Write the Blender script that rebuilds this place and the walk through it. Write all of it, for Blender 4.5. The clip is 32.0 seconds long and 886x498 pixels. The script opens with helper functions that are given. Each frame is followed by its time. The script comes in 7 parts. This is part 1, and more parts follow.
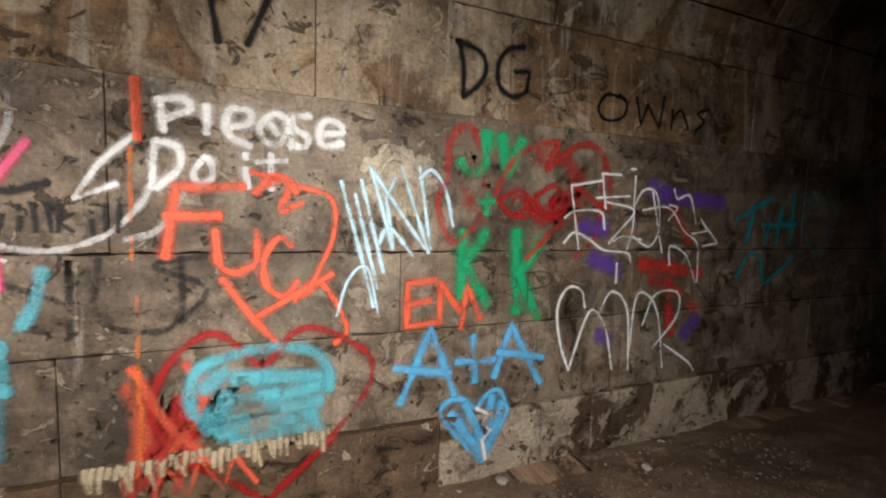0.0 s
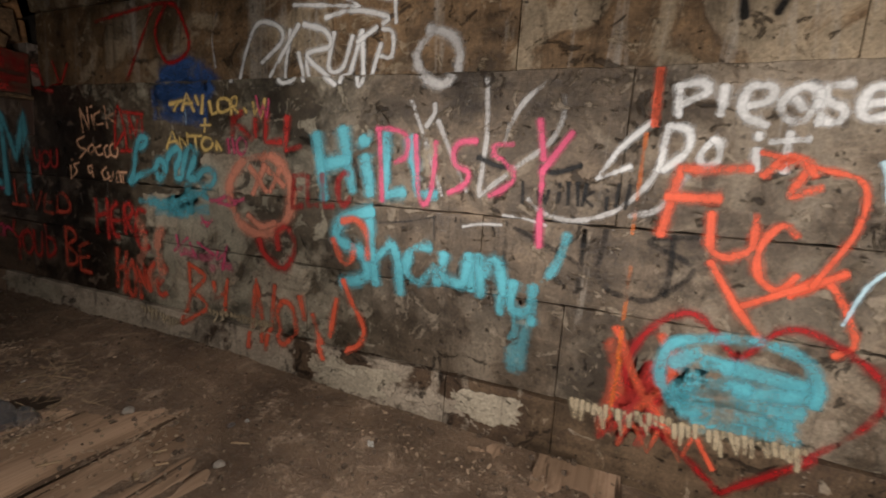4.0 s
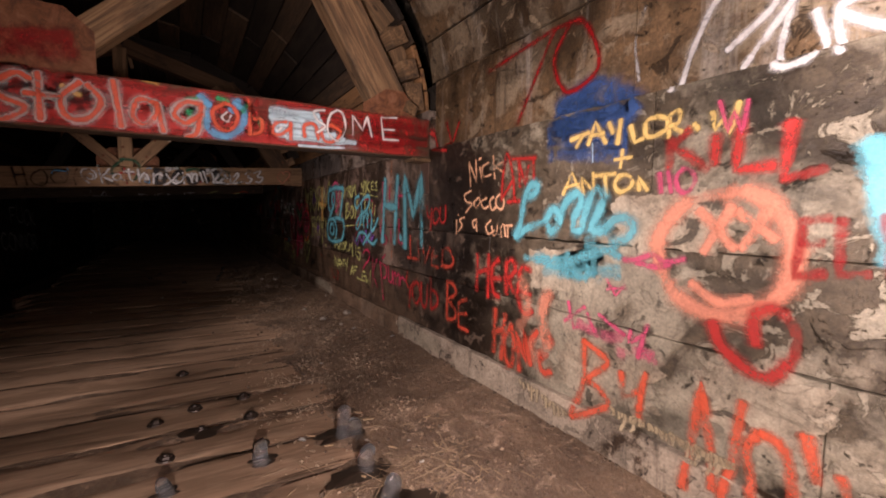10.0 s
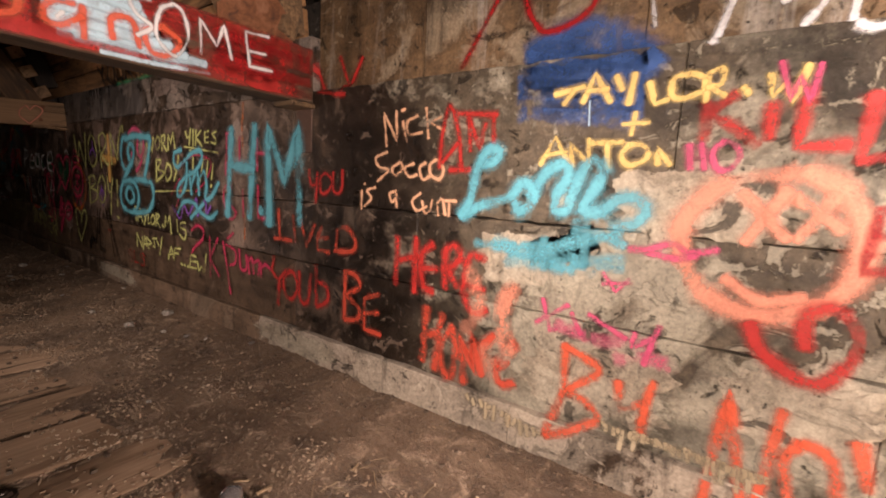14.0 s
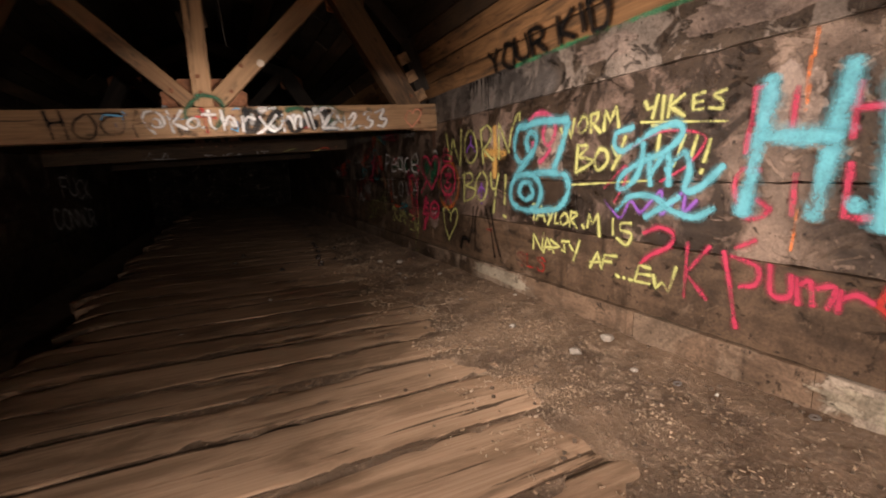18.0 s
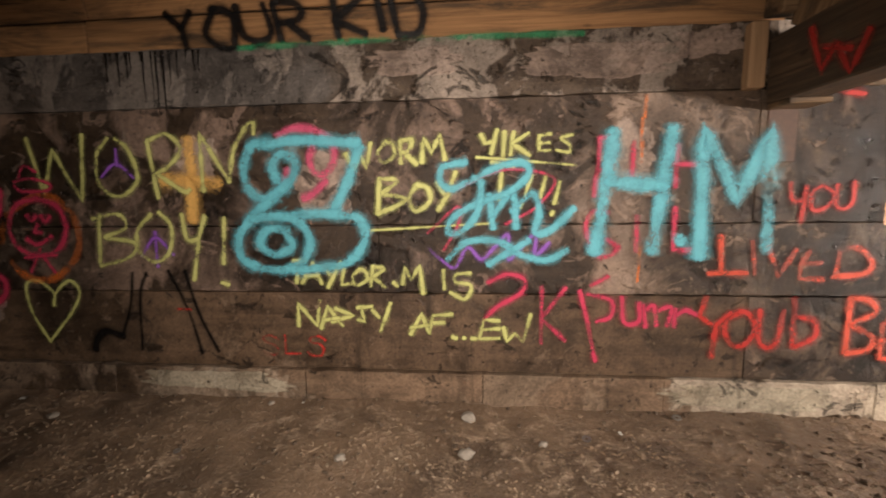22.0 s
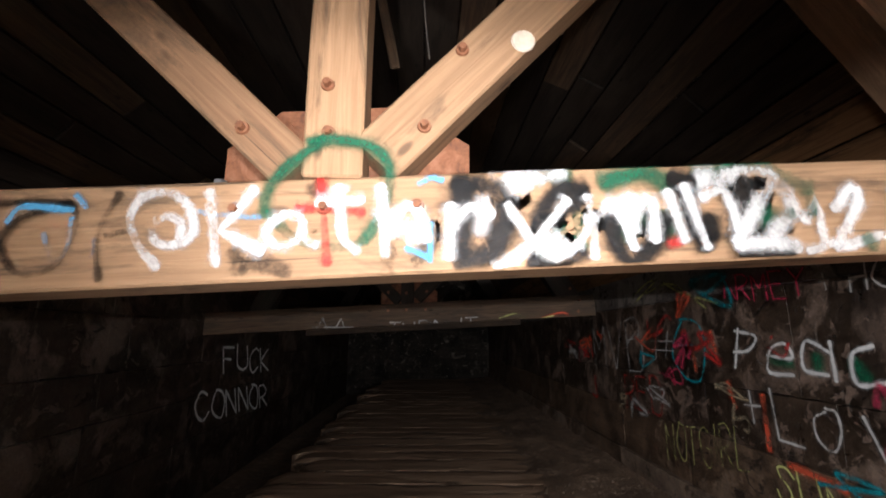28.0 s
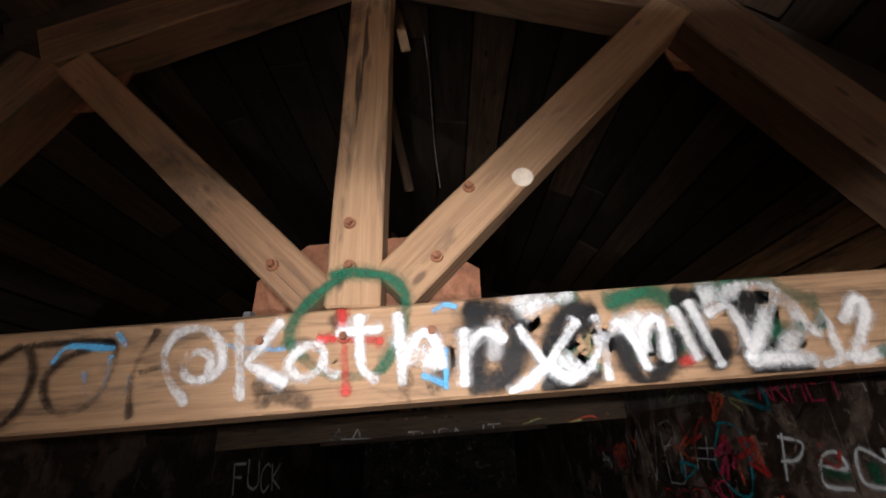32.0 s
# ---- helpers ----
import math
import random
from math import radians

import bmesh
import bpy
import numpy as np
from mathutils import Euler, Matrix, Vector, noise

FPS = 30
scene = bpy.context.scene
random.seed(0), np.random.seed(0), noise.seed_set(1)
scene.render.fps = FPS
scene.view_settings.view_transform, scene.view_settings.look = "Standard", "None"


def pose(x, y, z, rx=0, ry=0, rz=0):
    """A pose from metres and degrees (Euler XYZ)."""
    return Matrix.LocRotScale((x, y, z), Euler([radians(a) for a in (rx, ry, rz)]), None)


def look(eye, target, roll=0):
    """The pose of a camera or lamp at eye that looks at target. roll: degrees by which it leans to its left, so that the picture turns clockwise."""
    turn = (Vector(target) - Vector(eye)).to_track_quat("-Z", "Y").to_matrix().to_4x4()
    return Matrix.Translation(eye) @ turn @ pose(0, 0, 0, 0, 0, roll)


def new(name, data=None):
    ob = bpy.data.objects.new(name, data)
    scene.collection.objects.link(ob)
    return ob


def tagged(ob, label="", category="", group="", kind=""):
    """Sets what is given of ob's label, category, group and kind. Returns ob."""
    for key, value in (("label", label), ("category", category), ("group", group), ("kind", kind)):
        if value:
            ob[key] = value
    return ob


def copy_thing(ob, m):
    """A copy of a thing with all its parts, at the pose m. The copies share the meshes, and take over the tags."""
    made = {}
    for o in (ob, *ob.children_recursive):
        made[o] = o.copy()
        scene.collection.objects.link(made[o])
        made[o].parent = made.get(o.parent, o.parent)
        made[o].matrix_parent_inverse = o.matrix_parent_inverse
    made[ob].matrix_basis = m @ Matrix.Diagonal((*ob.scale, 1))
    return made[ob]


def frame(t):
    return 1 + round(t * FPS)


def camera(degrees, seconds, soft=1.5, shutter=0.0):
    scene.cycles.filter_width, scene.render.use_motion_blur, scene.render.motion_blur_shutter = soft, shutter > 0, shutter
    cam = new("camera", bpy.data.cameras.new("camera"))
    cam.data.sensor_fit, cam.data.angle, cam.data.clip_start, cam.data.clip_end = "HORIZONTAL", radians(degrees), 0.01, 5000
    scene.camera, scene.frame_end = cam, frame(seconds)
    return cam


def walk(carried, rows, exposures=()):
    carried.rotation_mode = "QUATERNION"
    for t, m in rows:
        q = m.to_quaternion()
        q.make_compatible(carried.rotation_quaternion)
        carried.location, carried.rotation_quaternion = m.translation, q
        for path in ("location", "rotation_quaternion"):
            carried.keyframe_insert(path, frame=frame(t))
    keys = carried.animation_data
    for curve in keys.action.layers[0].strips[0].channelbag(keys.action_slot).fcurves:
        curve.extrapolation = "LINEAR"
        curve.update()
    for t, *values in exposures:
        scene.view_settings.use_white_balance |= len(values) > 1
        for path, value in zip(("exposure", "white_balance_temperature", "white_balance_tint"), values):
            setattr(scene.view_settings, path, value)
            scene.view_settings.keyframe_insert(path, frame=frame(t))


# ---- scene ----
cam = camera(92.3, 32.0, 1.85, 0.25)
PATH = [
    (0, (-0.008, -0.054, 1.408), (0.747, 1.791, 1.255), 1.5),
    (0.5, (-0.056, -0.04, 1.418), (0.555, 1.854, 1.221), 1.9),
    (1, (-0.123, -0.032, 1.409), (0.339, 1.903, 1.201), 2.0),
    (1.5, (-0.193, -0.042, 1.409), (0.102, 1.926, 1.21), 1.9),
    (2, (-0.262, -0.053, 1.414), (-0.107, 1.929, 1.193), 2.4),
    (2.5, (-0.325, -0.078, 1.401), (-0.339, 1.909, 1.171), 2.3),
    (3, (-0.42, -0.116, 1.375), (-0.646, 1.857, 1.143), 3.2),
    (3.5, (-0.509, -0.152, 1.38), (-0.995, 1.777, 1.168), 4.6),
    (4, (-0.636, -0.124, 1.382), (-1.349, 1.718, 1.069), 3.7),
    (4.5, (-0.736, -0.046, 1.357), (-1.61, 1.721, 1.018), 4.0),
    (6.5, (-1.013, 0.201, 1.412), (-2.299, 1.72, 1.213), 2.5),
    (7, (-1.147, 0.073, 1.41), (-2.478, 1.548, 1.175), 3.2),
    (7.5, (-1.246, 0.009, 1.372), (-2.706, 1.348, 1.103), 4.0),
    (8, (-1.296, 0.025, 1.387), (-2.823, 1.297, 1.16), 2.2),
    (8.5, (-1.444, 0.165, 1.391), (-3.052, 1.348, 1.266), -0.8),
    (9, (-1.59, 0.252, 1.362), (-3.292, 1.291, 1.218), 0.2),
    (9.5, (-1.735, 0.246, 1.345), (-3.485, 1.194, 1.151), 1.2),
    (10, (-1.864, 0.159, 1.373), (-3.572, 1.186, 1.207), 0.5),
    (10.5, (-1.983, 0.039, 1.407), (-3.647, 1.13, 1.207), -1.1),
    (11, (-2.095, 0.013, 1.381), (-3.822, 0.987, 1.118), 1.1),
    (11.5, (-2.283, 0.091, 1.369), (-4.058, 0.967, 1.083), 0.4),
    (12, (-2.426, 0.183, 1.377), (-4.233, 0.99, 1.088), 1.2),
    (12.5, (-2.526, 0.216, 1.359), (-4.186, 1.312, 1.147), 1.3),
    (13, (-2.67, 0.132, 1.347), (-4.073, 1.536, 1.097), 0.4),
    (13.5, (-2.761, 0.148, 1.35), (-3.915, 1.751, 1.032), 2.3),
    (14, (-2.877, 0.157, 1.363), (-3.991, 1.793, 1.078), 2.8),
    (14.5, (-3.136, 0.202, 1.35), (-4.466, 1.645, 0.965), 2.9),
    (15, (-3.437, 0.275, 1.353), (-5.059, 1.346, 0.879), 3.3),
    (15.5, (-3.594, 0.193, 1.4), (-5.438, 0.885, 1.05), 1.7),
    (17.5, (-4.627, -0.353, 1.351), (-6.529, 0.205, 1.088), 1.3),
    (18, (-4.949, -0.474, 1.327), (-6.716, 0.392, 0.969), -1.7),
    (18.5, (-5.227, -0.401, 1.3), (-6.83, 0.752, 0.978), -3.1),
    (19, (-5.473, -0.267, 1.282), (-6.82, 1.184, 0.995), 0.6),
    (19.5, (-5.628, -0.22, 1.269), (-6.707, 1.443, 1.009), 0.4),
    (20, (-5.855, -0.273, 1.283), (-6.64, 1.548, 1.026), -2.9),
    (20.5, (-6.13, -0.281, 1.273), (-6.676, 1.638, 1.143), -3.5),
    (21, (-6.409, -0.309, 1.278), (-6.634, 1.671, 1.105), -2.5),
    (21.5, (-6.682, -0.453, 1.357), (-6.701, 1.538, 1.177), -2.6),
    (22, (-6.965, -0.492, 1.382), (-7.153, 1.485, 1.142), -0.7),
    (22.5, (-7.292, -0.36, 1.337), (-7.601, 1.6, 1.087), -0.9),
    (23, (-7.535, -0.225, 1.398), (-7.911, 1.718, 1.109), -2.4),
    (23.5, (-7.816, -0.148, 1.397), (-8.081, 1.822, 1.175), -1.1),
    (24, (-8.133, -0.081, 1.422), (-8.598, 1.853, 1.217), -0.7),
    (24.5, (-8.507, 0.012, 1.391), (-9.241, 1.869, 1.278), -2.8),
    (25, (-8.759, 0.067, 1.38), (-9.699, 1.824, 1.21), -2.8),
    (25.5, (-8.939, -0.026, 1.367), (-10.102, 1.572, 1.065), -2.6),
    (26, (-9.055, -0.206, 1.392), (-10.715, 0.876, 1.123), -2.2),
    (26.5, (-9.097, -0.26, 1.422), (-11.04, 0.169, 1.224), -0.9),
    (28.5, (-8.925, -0.345, 1.637), (-10.851, -0.247, 2.169), 0.3),
    (29, (-8.905, -0.335, 1.645), (-10.791, -0.199, 2.296), -0.3),
    (29.5, (-8.893, -0.326, 1.646), (-10.762, -0.198, 2.347), -0.5),
    (30, (-8.877, -0.351, 1.67), (-10.742, -0.366, 2.392), -1.3),
    (30.5, (-8.878, -0.361, 1.658), (-10.711, -0.531, 2.439), -1.2),
    (31, (-8.885, -0.333, 1.653), (-10.715, -0.481, 2.446), -0.8),
    (31.5, (-8.869, -0.328, 1.661), (-10.696, -0.346, 2.475), -1.4),
    (32, (-8.87, -0.326, 1.666), (-10.692, -0.333, 2.49), -1.3),
]
EXPOSURES = [
    (0, -1.88, 6000, 9.5), (1, -2.05, 6000, 10), (2, -2.13, 6030, 10), (3, -2.34, 6060, 10.5), (4, -2.29, 6080, 11), (7, -1.92, 6410, 21), (8, -1.3, 6460, 23),
    (9, -0.54, 6510, 27), (10, -0.24, 6540, 31), (11, -0.04, 6560, 31), (12, 0.64, 6660, 33), (13, 0.51, 6700, 24), (14, 0.09, 6850, 25.5), (15, 0.1, 7000, 27),
    (18, 1.52, 6740, 20), (19, 1.98, 6800, 15.5), (20, 1.83, 6700, 15), (21, 1.34, 6700, 15), (22, 1.19, 6700, 14), (23, 1.69, 6700, 14.5), (24, 2.03, 6700, 17),
    (25, 2.92, 6800, 23), (26, 3.48, 5900, 14), (29, 3.04, 5500, 11), (30, 2.68, 5500, 11), (31, 2.44, 5500, 11), (32, 2.41, 5500, 11),
]
walk(cam, [(t, look(eye, target, roll)) for t, eye, target, roll in PATH], EXPOSURES)
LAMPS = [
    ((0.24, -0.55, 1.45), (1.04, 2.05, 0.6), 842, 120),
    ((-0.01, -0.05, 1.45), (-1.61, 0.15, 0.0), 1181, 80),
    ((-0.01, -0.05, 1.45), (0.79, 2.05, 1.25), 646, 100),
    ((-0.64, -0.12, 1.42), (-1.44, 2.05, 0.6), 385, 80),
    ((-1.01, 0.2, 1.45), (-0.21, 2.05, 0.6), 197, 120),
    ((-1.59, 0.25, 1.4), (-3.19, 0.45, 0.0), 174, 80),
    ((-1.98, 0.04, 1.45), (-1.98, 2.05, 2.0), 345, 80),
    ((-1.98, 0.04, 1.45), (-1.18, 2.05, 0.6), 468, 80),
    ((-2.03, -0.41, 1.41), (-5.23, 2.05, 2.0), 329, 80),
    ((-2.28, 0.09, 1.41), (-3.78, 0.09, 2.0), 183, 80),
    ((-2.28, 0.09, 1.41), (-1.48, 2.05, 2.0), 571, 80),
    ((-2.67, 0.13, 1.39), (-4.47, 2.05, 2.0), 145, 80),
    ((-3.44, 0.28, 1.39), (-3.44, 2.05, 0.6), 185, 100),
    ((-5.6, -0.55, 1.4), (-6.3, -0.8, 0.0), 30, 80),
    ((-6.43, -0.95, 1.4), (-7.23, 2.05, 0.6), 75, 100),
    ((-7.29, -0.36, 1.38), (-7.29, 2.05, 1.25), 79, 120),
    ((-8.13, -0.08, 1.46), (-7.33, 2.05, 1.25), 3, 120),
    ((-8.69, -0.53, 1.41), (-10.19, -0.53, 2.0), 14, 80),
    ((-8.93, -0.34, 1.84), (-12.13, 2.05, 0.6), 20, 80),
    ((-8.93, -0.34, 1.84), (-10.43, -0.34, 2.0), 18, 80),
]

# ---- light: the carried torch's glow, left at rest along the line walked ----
world = bpy.data.worlds.new("dark")
world.use_nodes = True
world.node_tree.nodes["Background"].inputs[0].default_value = (0.5, 0.6, 0.8, 1)
world.node_tree.nodes["Background"].inputs[1].default_value = 0.0005
scene.world = world


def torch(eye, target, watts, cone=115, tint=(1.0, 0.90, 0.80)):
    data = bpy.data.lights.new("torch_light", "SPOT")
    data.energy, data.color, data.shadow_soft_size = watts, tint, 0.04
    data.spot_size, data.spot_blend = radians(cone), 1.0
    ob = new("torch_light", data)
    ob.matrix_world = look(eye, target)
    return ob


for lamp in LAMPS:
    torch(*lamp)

# ---- materials ----


def nodes_of(name):
    m = bpy.data.materials.new(name)
    m.use_nodes = True
    return m, m.node_tree.nodes, m.node_tree.links, m.node_tree.nodes["Principled BSDF"]


def noise_node(n, l, vec, scale, detail=6, rough=0.6, distort=0.0):
    t = n.new("ShaderNodeTexNoise")
    t.inputs["Scale"].default_value, t.inputs["Detail"].default_value = scale, detail
    t.inputs["Roughness"].default_value, t.inputs["Distortion"].default_value = rough, distort
    l.new(vec, t.inputs["Vector"])
    return t


def ramp(n, l, fac, stops):
    r = n.new("ShaderNodeValToRGB")
    while len(r.color_ramp.elements) < len(stops):
        r.color_ramp.elements.new(0.5)
    for e, (p, c) in zip(r.color_ramp.elements, stops):
        e.position, e.color = p, (*c, 1) if len(c) == 3 else c
    l.new(fac, r.inputs["Fac"])
    return r


def mix(n, l, fac, a, b, mode="MIX"):
    m = n.new("ShaderNodeMix")
    m.data_type, m.blend_type = "RGBA", mode
    for value, socket in ((fac, m.inputs[0]), (a, m.inputs[6]), (b, m.inputs[7])):
        if isinstance(value, (int, float)):
            socket.default_value = value
        elif isinstance(value, tuple):
            socket.default_value = (*value, 1)
        else:
            l.new(value, socket)
    return m.outputs[2]


def bump(n, l, p, height, strength, distance):
    b = n.new("ShaderNodeBump")
    b.inputs["Strength"].default_value, b.inputs["Distance"].default_value = strength, distance
    l.new(height, b.inputs["Height"])
    l.new(b.outputs[0], p.inputs["Normal"])


def moved(n, l, out, scale=(1, 1, 1)):
    mp = n.new("ShaderNodeMapping")
    mp.inputs["Scale"].default_value = scale
    l.new(out, mp.inputs["Vector"])
    return mp.outputs[0]


def math_node(n, l, op, a, b=0.0):
    m = n.new("ShaderNodeMath")
    m.operation = op
    for v, s in ((a, m.inputs[0]), (b, m.inputs[1])):
        if isinstance(v, (int, float)):
            s.default_value = v
        else:
            l.new(v, s)
    return m.outputs[0]


def concrete(name, tone=(0.11, 0.085, 0.06), soot=0.5, lime=0.3, gloss=0.5, patch=0.15, pale=(0.36, 0.30, 0.225), zones=(), vary=0.10, edge=0.10):
    """Old cast blocks: mottled brown, sooty, with flaking pale skin, lime runs and pits."""
    m, n, l, p = nodes_of(name)
    geo, info = n.new("ShaderNodeNewGeometry"), n.new("ShaderNodeObjectInfo")
    pos = geo.outputs["Position"]
    big = noise_node(n, l, pos, 1.3, 9, 0.64, 0.5)
    mid = noise_node(n, l, pos, 4.5, 9, 0.72, 0.6)
    flake = noise_node(n, l, moved(n, l, pos, (2.3, 2.3, 2.0)), 1.0, 11, 0.63, 0.55)
    fine = noise_node(n, l, pos, 55.0, 6, 0.75)
    pits = noise_node(n, l, pos, 26.0, 3, 0.55)
    runs = noise_node(n, l, moved(n, l, pos, (6.0, 6.0, 0.55)), 1.0, 8, 0.7, 0.7)
    boards = noise_node(n, l, moved(n, l, pos, (0.5, 0.5, 11.0)), 1.0, 4, 0.6, 0.4)
    def scaled(k, which):
        """A colour of the block, changing along the wall where it has zones."""
        c = tuple(v * k for v in which[0])
        for mask, other in zip(masks, which[1:]):
            c = mix(n, l, mask, c, tuple(v * k for v in other))
        return c

    masks = []
    if zones:
        sep = n.new("ShaderNodeSeparateXYZ")
        l.new(pos, sep.inputs[0])
        drift = math_node(n, l, "MULTIPLY", math_node(n, l, "SUBTRACT", flake.outputs[0], 0.5), 2.6)
        at = math_node(n, l, "ADD", sep.outputs[0], drift)
        for x0, x1, *_ in zones:
            r = n.new("ShaderNodeMapRange")
            r.interpolation_type = "SMOOTHSTEP"
            r.inputs["From Min"].default_value, r.inputs["From Max"].default_value = x0, x1
            l.new(at, r.inputs["Value"])
            masks.append(r.outputs["Result"])
    tones, pales = [tone, *(z[2] for z in zones)], [pale, *(z[3] for z in zones)]
    lean = patch
    for mask, z in zip(masks, zones):
        mm = n.new("ShaderNodeMix")
        l.new(mask, mm.inputs[0])
        if isinstance(lean, float):
            mm.inputs[2].default_value = lean
        else:
            l.new(lean, mm.inputs[2])
        mm.inputs[3].default_value = z[4]
        lean = mm.outputs[0]
    dark, low, high = scaled(0.15, tones), scaled(0.34, tones), scaled(1.75, tones)
    base = mix(n, l, ramp(n, l, mid.outputs[0], ((0.30, (0, 0, 0)), (0.68, (1, 1, 1)))).outputs[0], low, high)
    base = mix(n, l, math_node(n, l, "MULTIPLY", ramp(n, l, boards.outputs[0], ((0.42, (0, 0, 0)), (0.62, (1, 1, 1)))).outputs[0], 0.45), base, scaled(2.0, tones))
    peel = math_node(n, l, "ADD", flake.outputs[0], math_node(n, l, "MULTIPLY", lean, 0.23))
    peel = math_node(n, l, "ADD", peel, math_node(n, l, "MULTIPLY", math_node(n, l, "SUBTRACT", info.outputs["Random"], 0.5), vary))
    # Dark outline round the flaking skin: grime, with the flake's edge shadow painted in.
    rim = ramp(n, l, peel, ((0.52, (0, 0, 0)), (0.575, (1, 1, 1)), (0.60, (0, 0, 0))))
    base = mix(n, l, math_node(n, l, "MULTIPLY", rim.outputs[0], 0.35), base, dark)
    cover = ramp(n, l, peel, ((0.565, (0, 0, 0)), (0.565 + edge, (1, 1, 1))))
    skin = mix(n, l, ramp(n, l, mid.outputs[0], ((0.3, (0, 0, 0)), (0.7, (1, 1, 1)))).outputs[0], scaled(0.62, pales), scaled(1.12, pales))
    base = mix(n, l, math_node(n, l, "MULTIPLY", cover.outputs[0], 0.85), base, skin)
    s = ramp(n, l, big.outputs[0], ((0.60 - soot * 0.3, (0, 0, 0)), (0.76 - soot * 0.2, (1, 1, 1))))
    base = mix(n, l, math_node(n, l, "MULTIPLY", s.outputs[0], 0.82), base, dark)
    r2 = ramp(n, l, runs.outputs[0], ((0.30, (1, 1, 1)), (0.43, (0, 0, 0))))
    base = mix(n, l, math_node(n, l, "MULTIPLY", r2.outputs[0], 0.75), base, dark)
    r = ramp(n, l, runs.outputs[0], ((0.70 - lime * 0.2, (0, 0, 0)), (0.80 - lime * 0.16, (1, 1, 1))))
    base = mix(n, l, math_node(n, l, "MULTIPLY", r.outputs[0], 0.7), base, (0.40, 0.36, 0.30))
    scab = noise_node(n, l, moved(n, l, pos, (5.2, 5.2, 6.4)), 1.0, 12, 0.70, 0.9)
    over = math_node(n, l, "ADD", scab.outputs[0], math_node(n, l, "MULTIPLY", lean, 0.12))
    sr = ramp(n, l, over, ((0.615, (0, 0, 0)), (0.635, (1, 1, 1))))
    base = mix(n, l, math_node(n, l, "MULTIPLY", sr.outputs[0], 0.6), base, scaled(0.95, pales))
    sd = ramp(n, l, scab.outputs[0], ((0.385, (1, 1, 1)), (0.415, (0, 0, 0))))
    base = mix(n, l, math_node(n, l, "MULTIPLY", sd.outputs[0], 0.8), base, dark)
    chips = noise_node(n, l, moved(n, l, pos, (15.0, 15.0, 9.0)), 1.0, 8, 0.75, 0.3)
    cr = ramp(n, l, chips.outputs[0], ((0.60, (0, 0, 0)), (0.66, (1, 1, 1))))
    base = mix(n, l, math_node(n, l, "MULTIPLY", cr.outputs[0], 0.55), base, scaled(0.9, pales))
    cd = ramp(n, l, chips.outputs[0], ((0.34, (1, 1, 1)), (0.41, (0, 0, 0))))
    base = mix(n, l, math_node(n, l, "MULTIPLY", cd.outputs[0], 0.6), base, dark)
    f = ramp(n, l, fine.outputs[0], ((0.3, (0.45, 0.45, 0.45)), (0.68, (1.2, 1.2, 1.2))))
    base = mix(n, l, 0.85, base, f.outputs[0], "MULTIPLY")
    q = ramp(n, l, pits.outputs[0], ((0.27, (0.12, 0.12, 0.12)), (0.33, (1, 1, 1))))
    base = mix(n, l, 0.9, base, q.outputs[0], "MULTIPLY")
    l.new(base, p.inputs["Base Color"])
    g = ramp(n, l, mid.outputs[0], ((0.3, (gloss - 0.15,) * 3), (0.7, (gloss + 0.3,) * 3)))
    l.new(g.outputs[0], p.inputs["Roughness"])
    p.inputs["Specular IOR Level"].default_value = 0.2
    h = math_node(n, l, "ADD", math_node(n, l, "MULTIPLY", fine.outputs[0], 0.4), mid.outputs[0])
    h = math_node(n, l, "ADD", h, math_node(n, l, "MULTIPLY", cover.outputs[0], 0.25))
    h = math_node(n, l, "ADD", h, math_node(n, l, "MULTIPLY", q.outputs[0], 0.5))
    h = math_node(n, l, "ADD", h, math_node(n, l, "MULTIPLY", math_node(n, l, "SUBTRACT", sr.outputs[0], sd.outputs[0]), 0.3))
    bump(n, l, p, h, 0.9, 0.012)
    return m


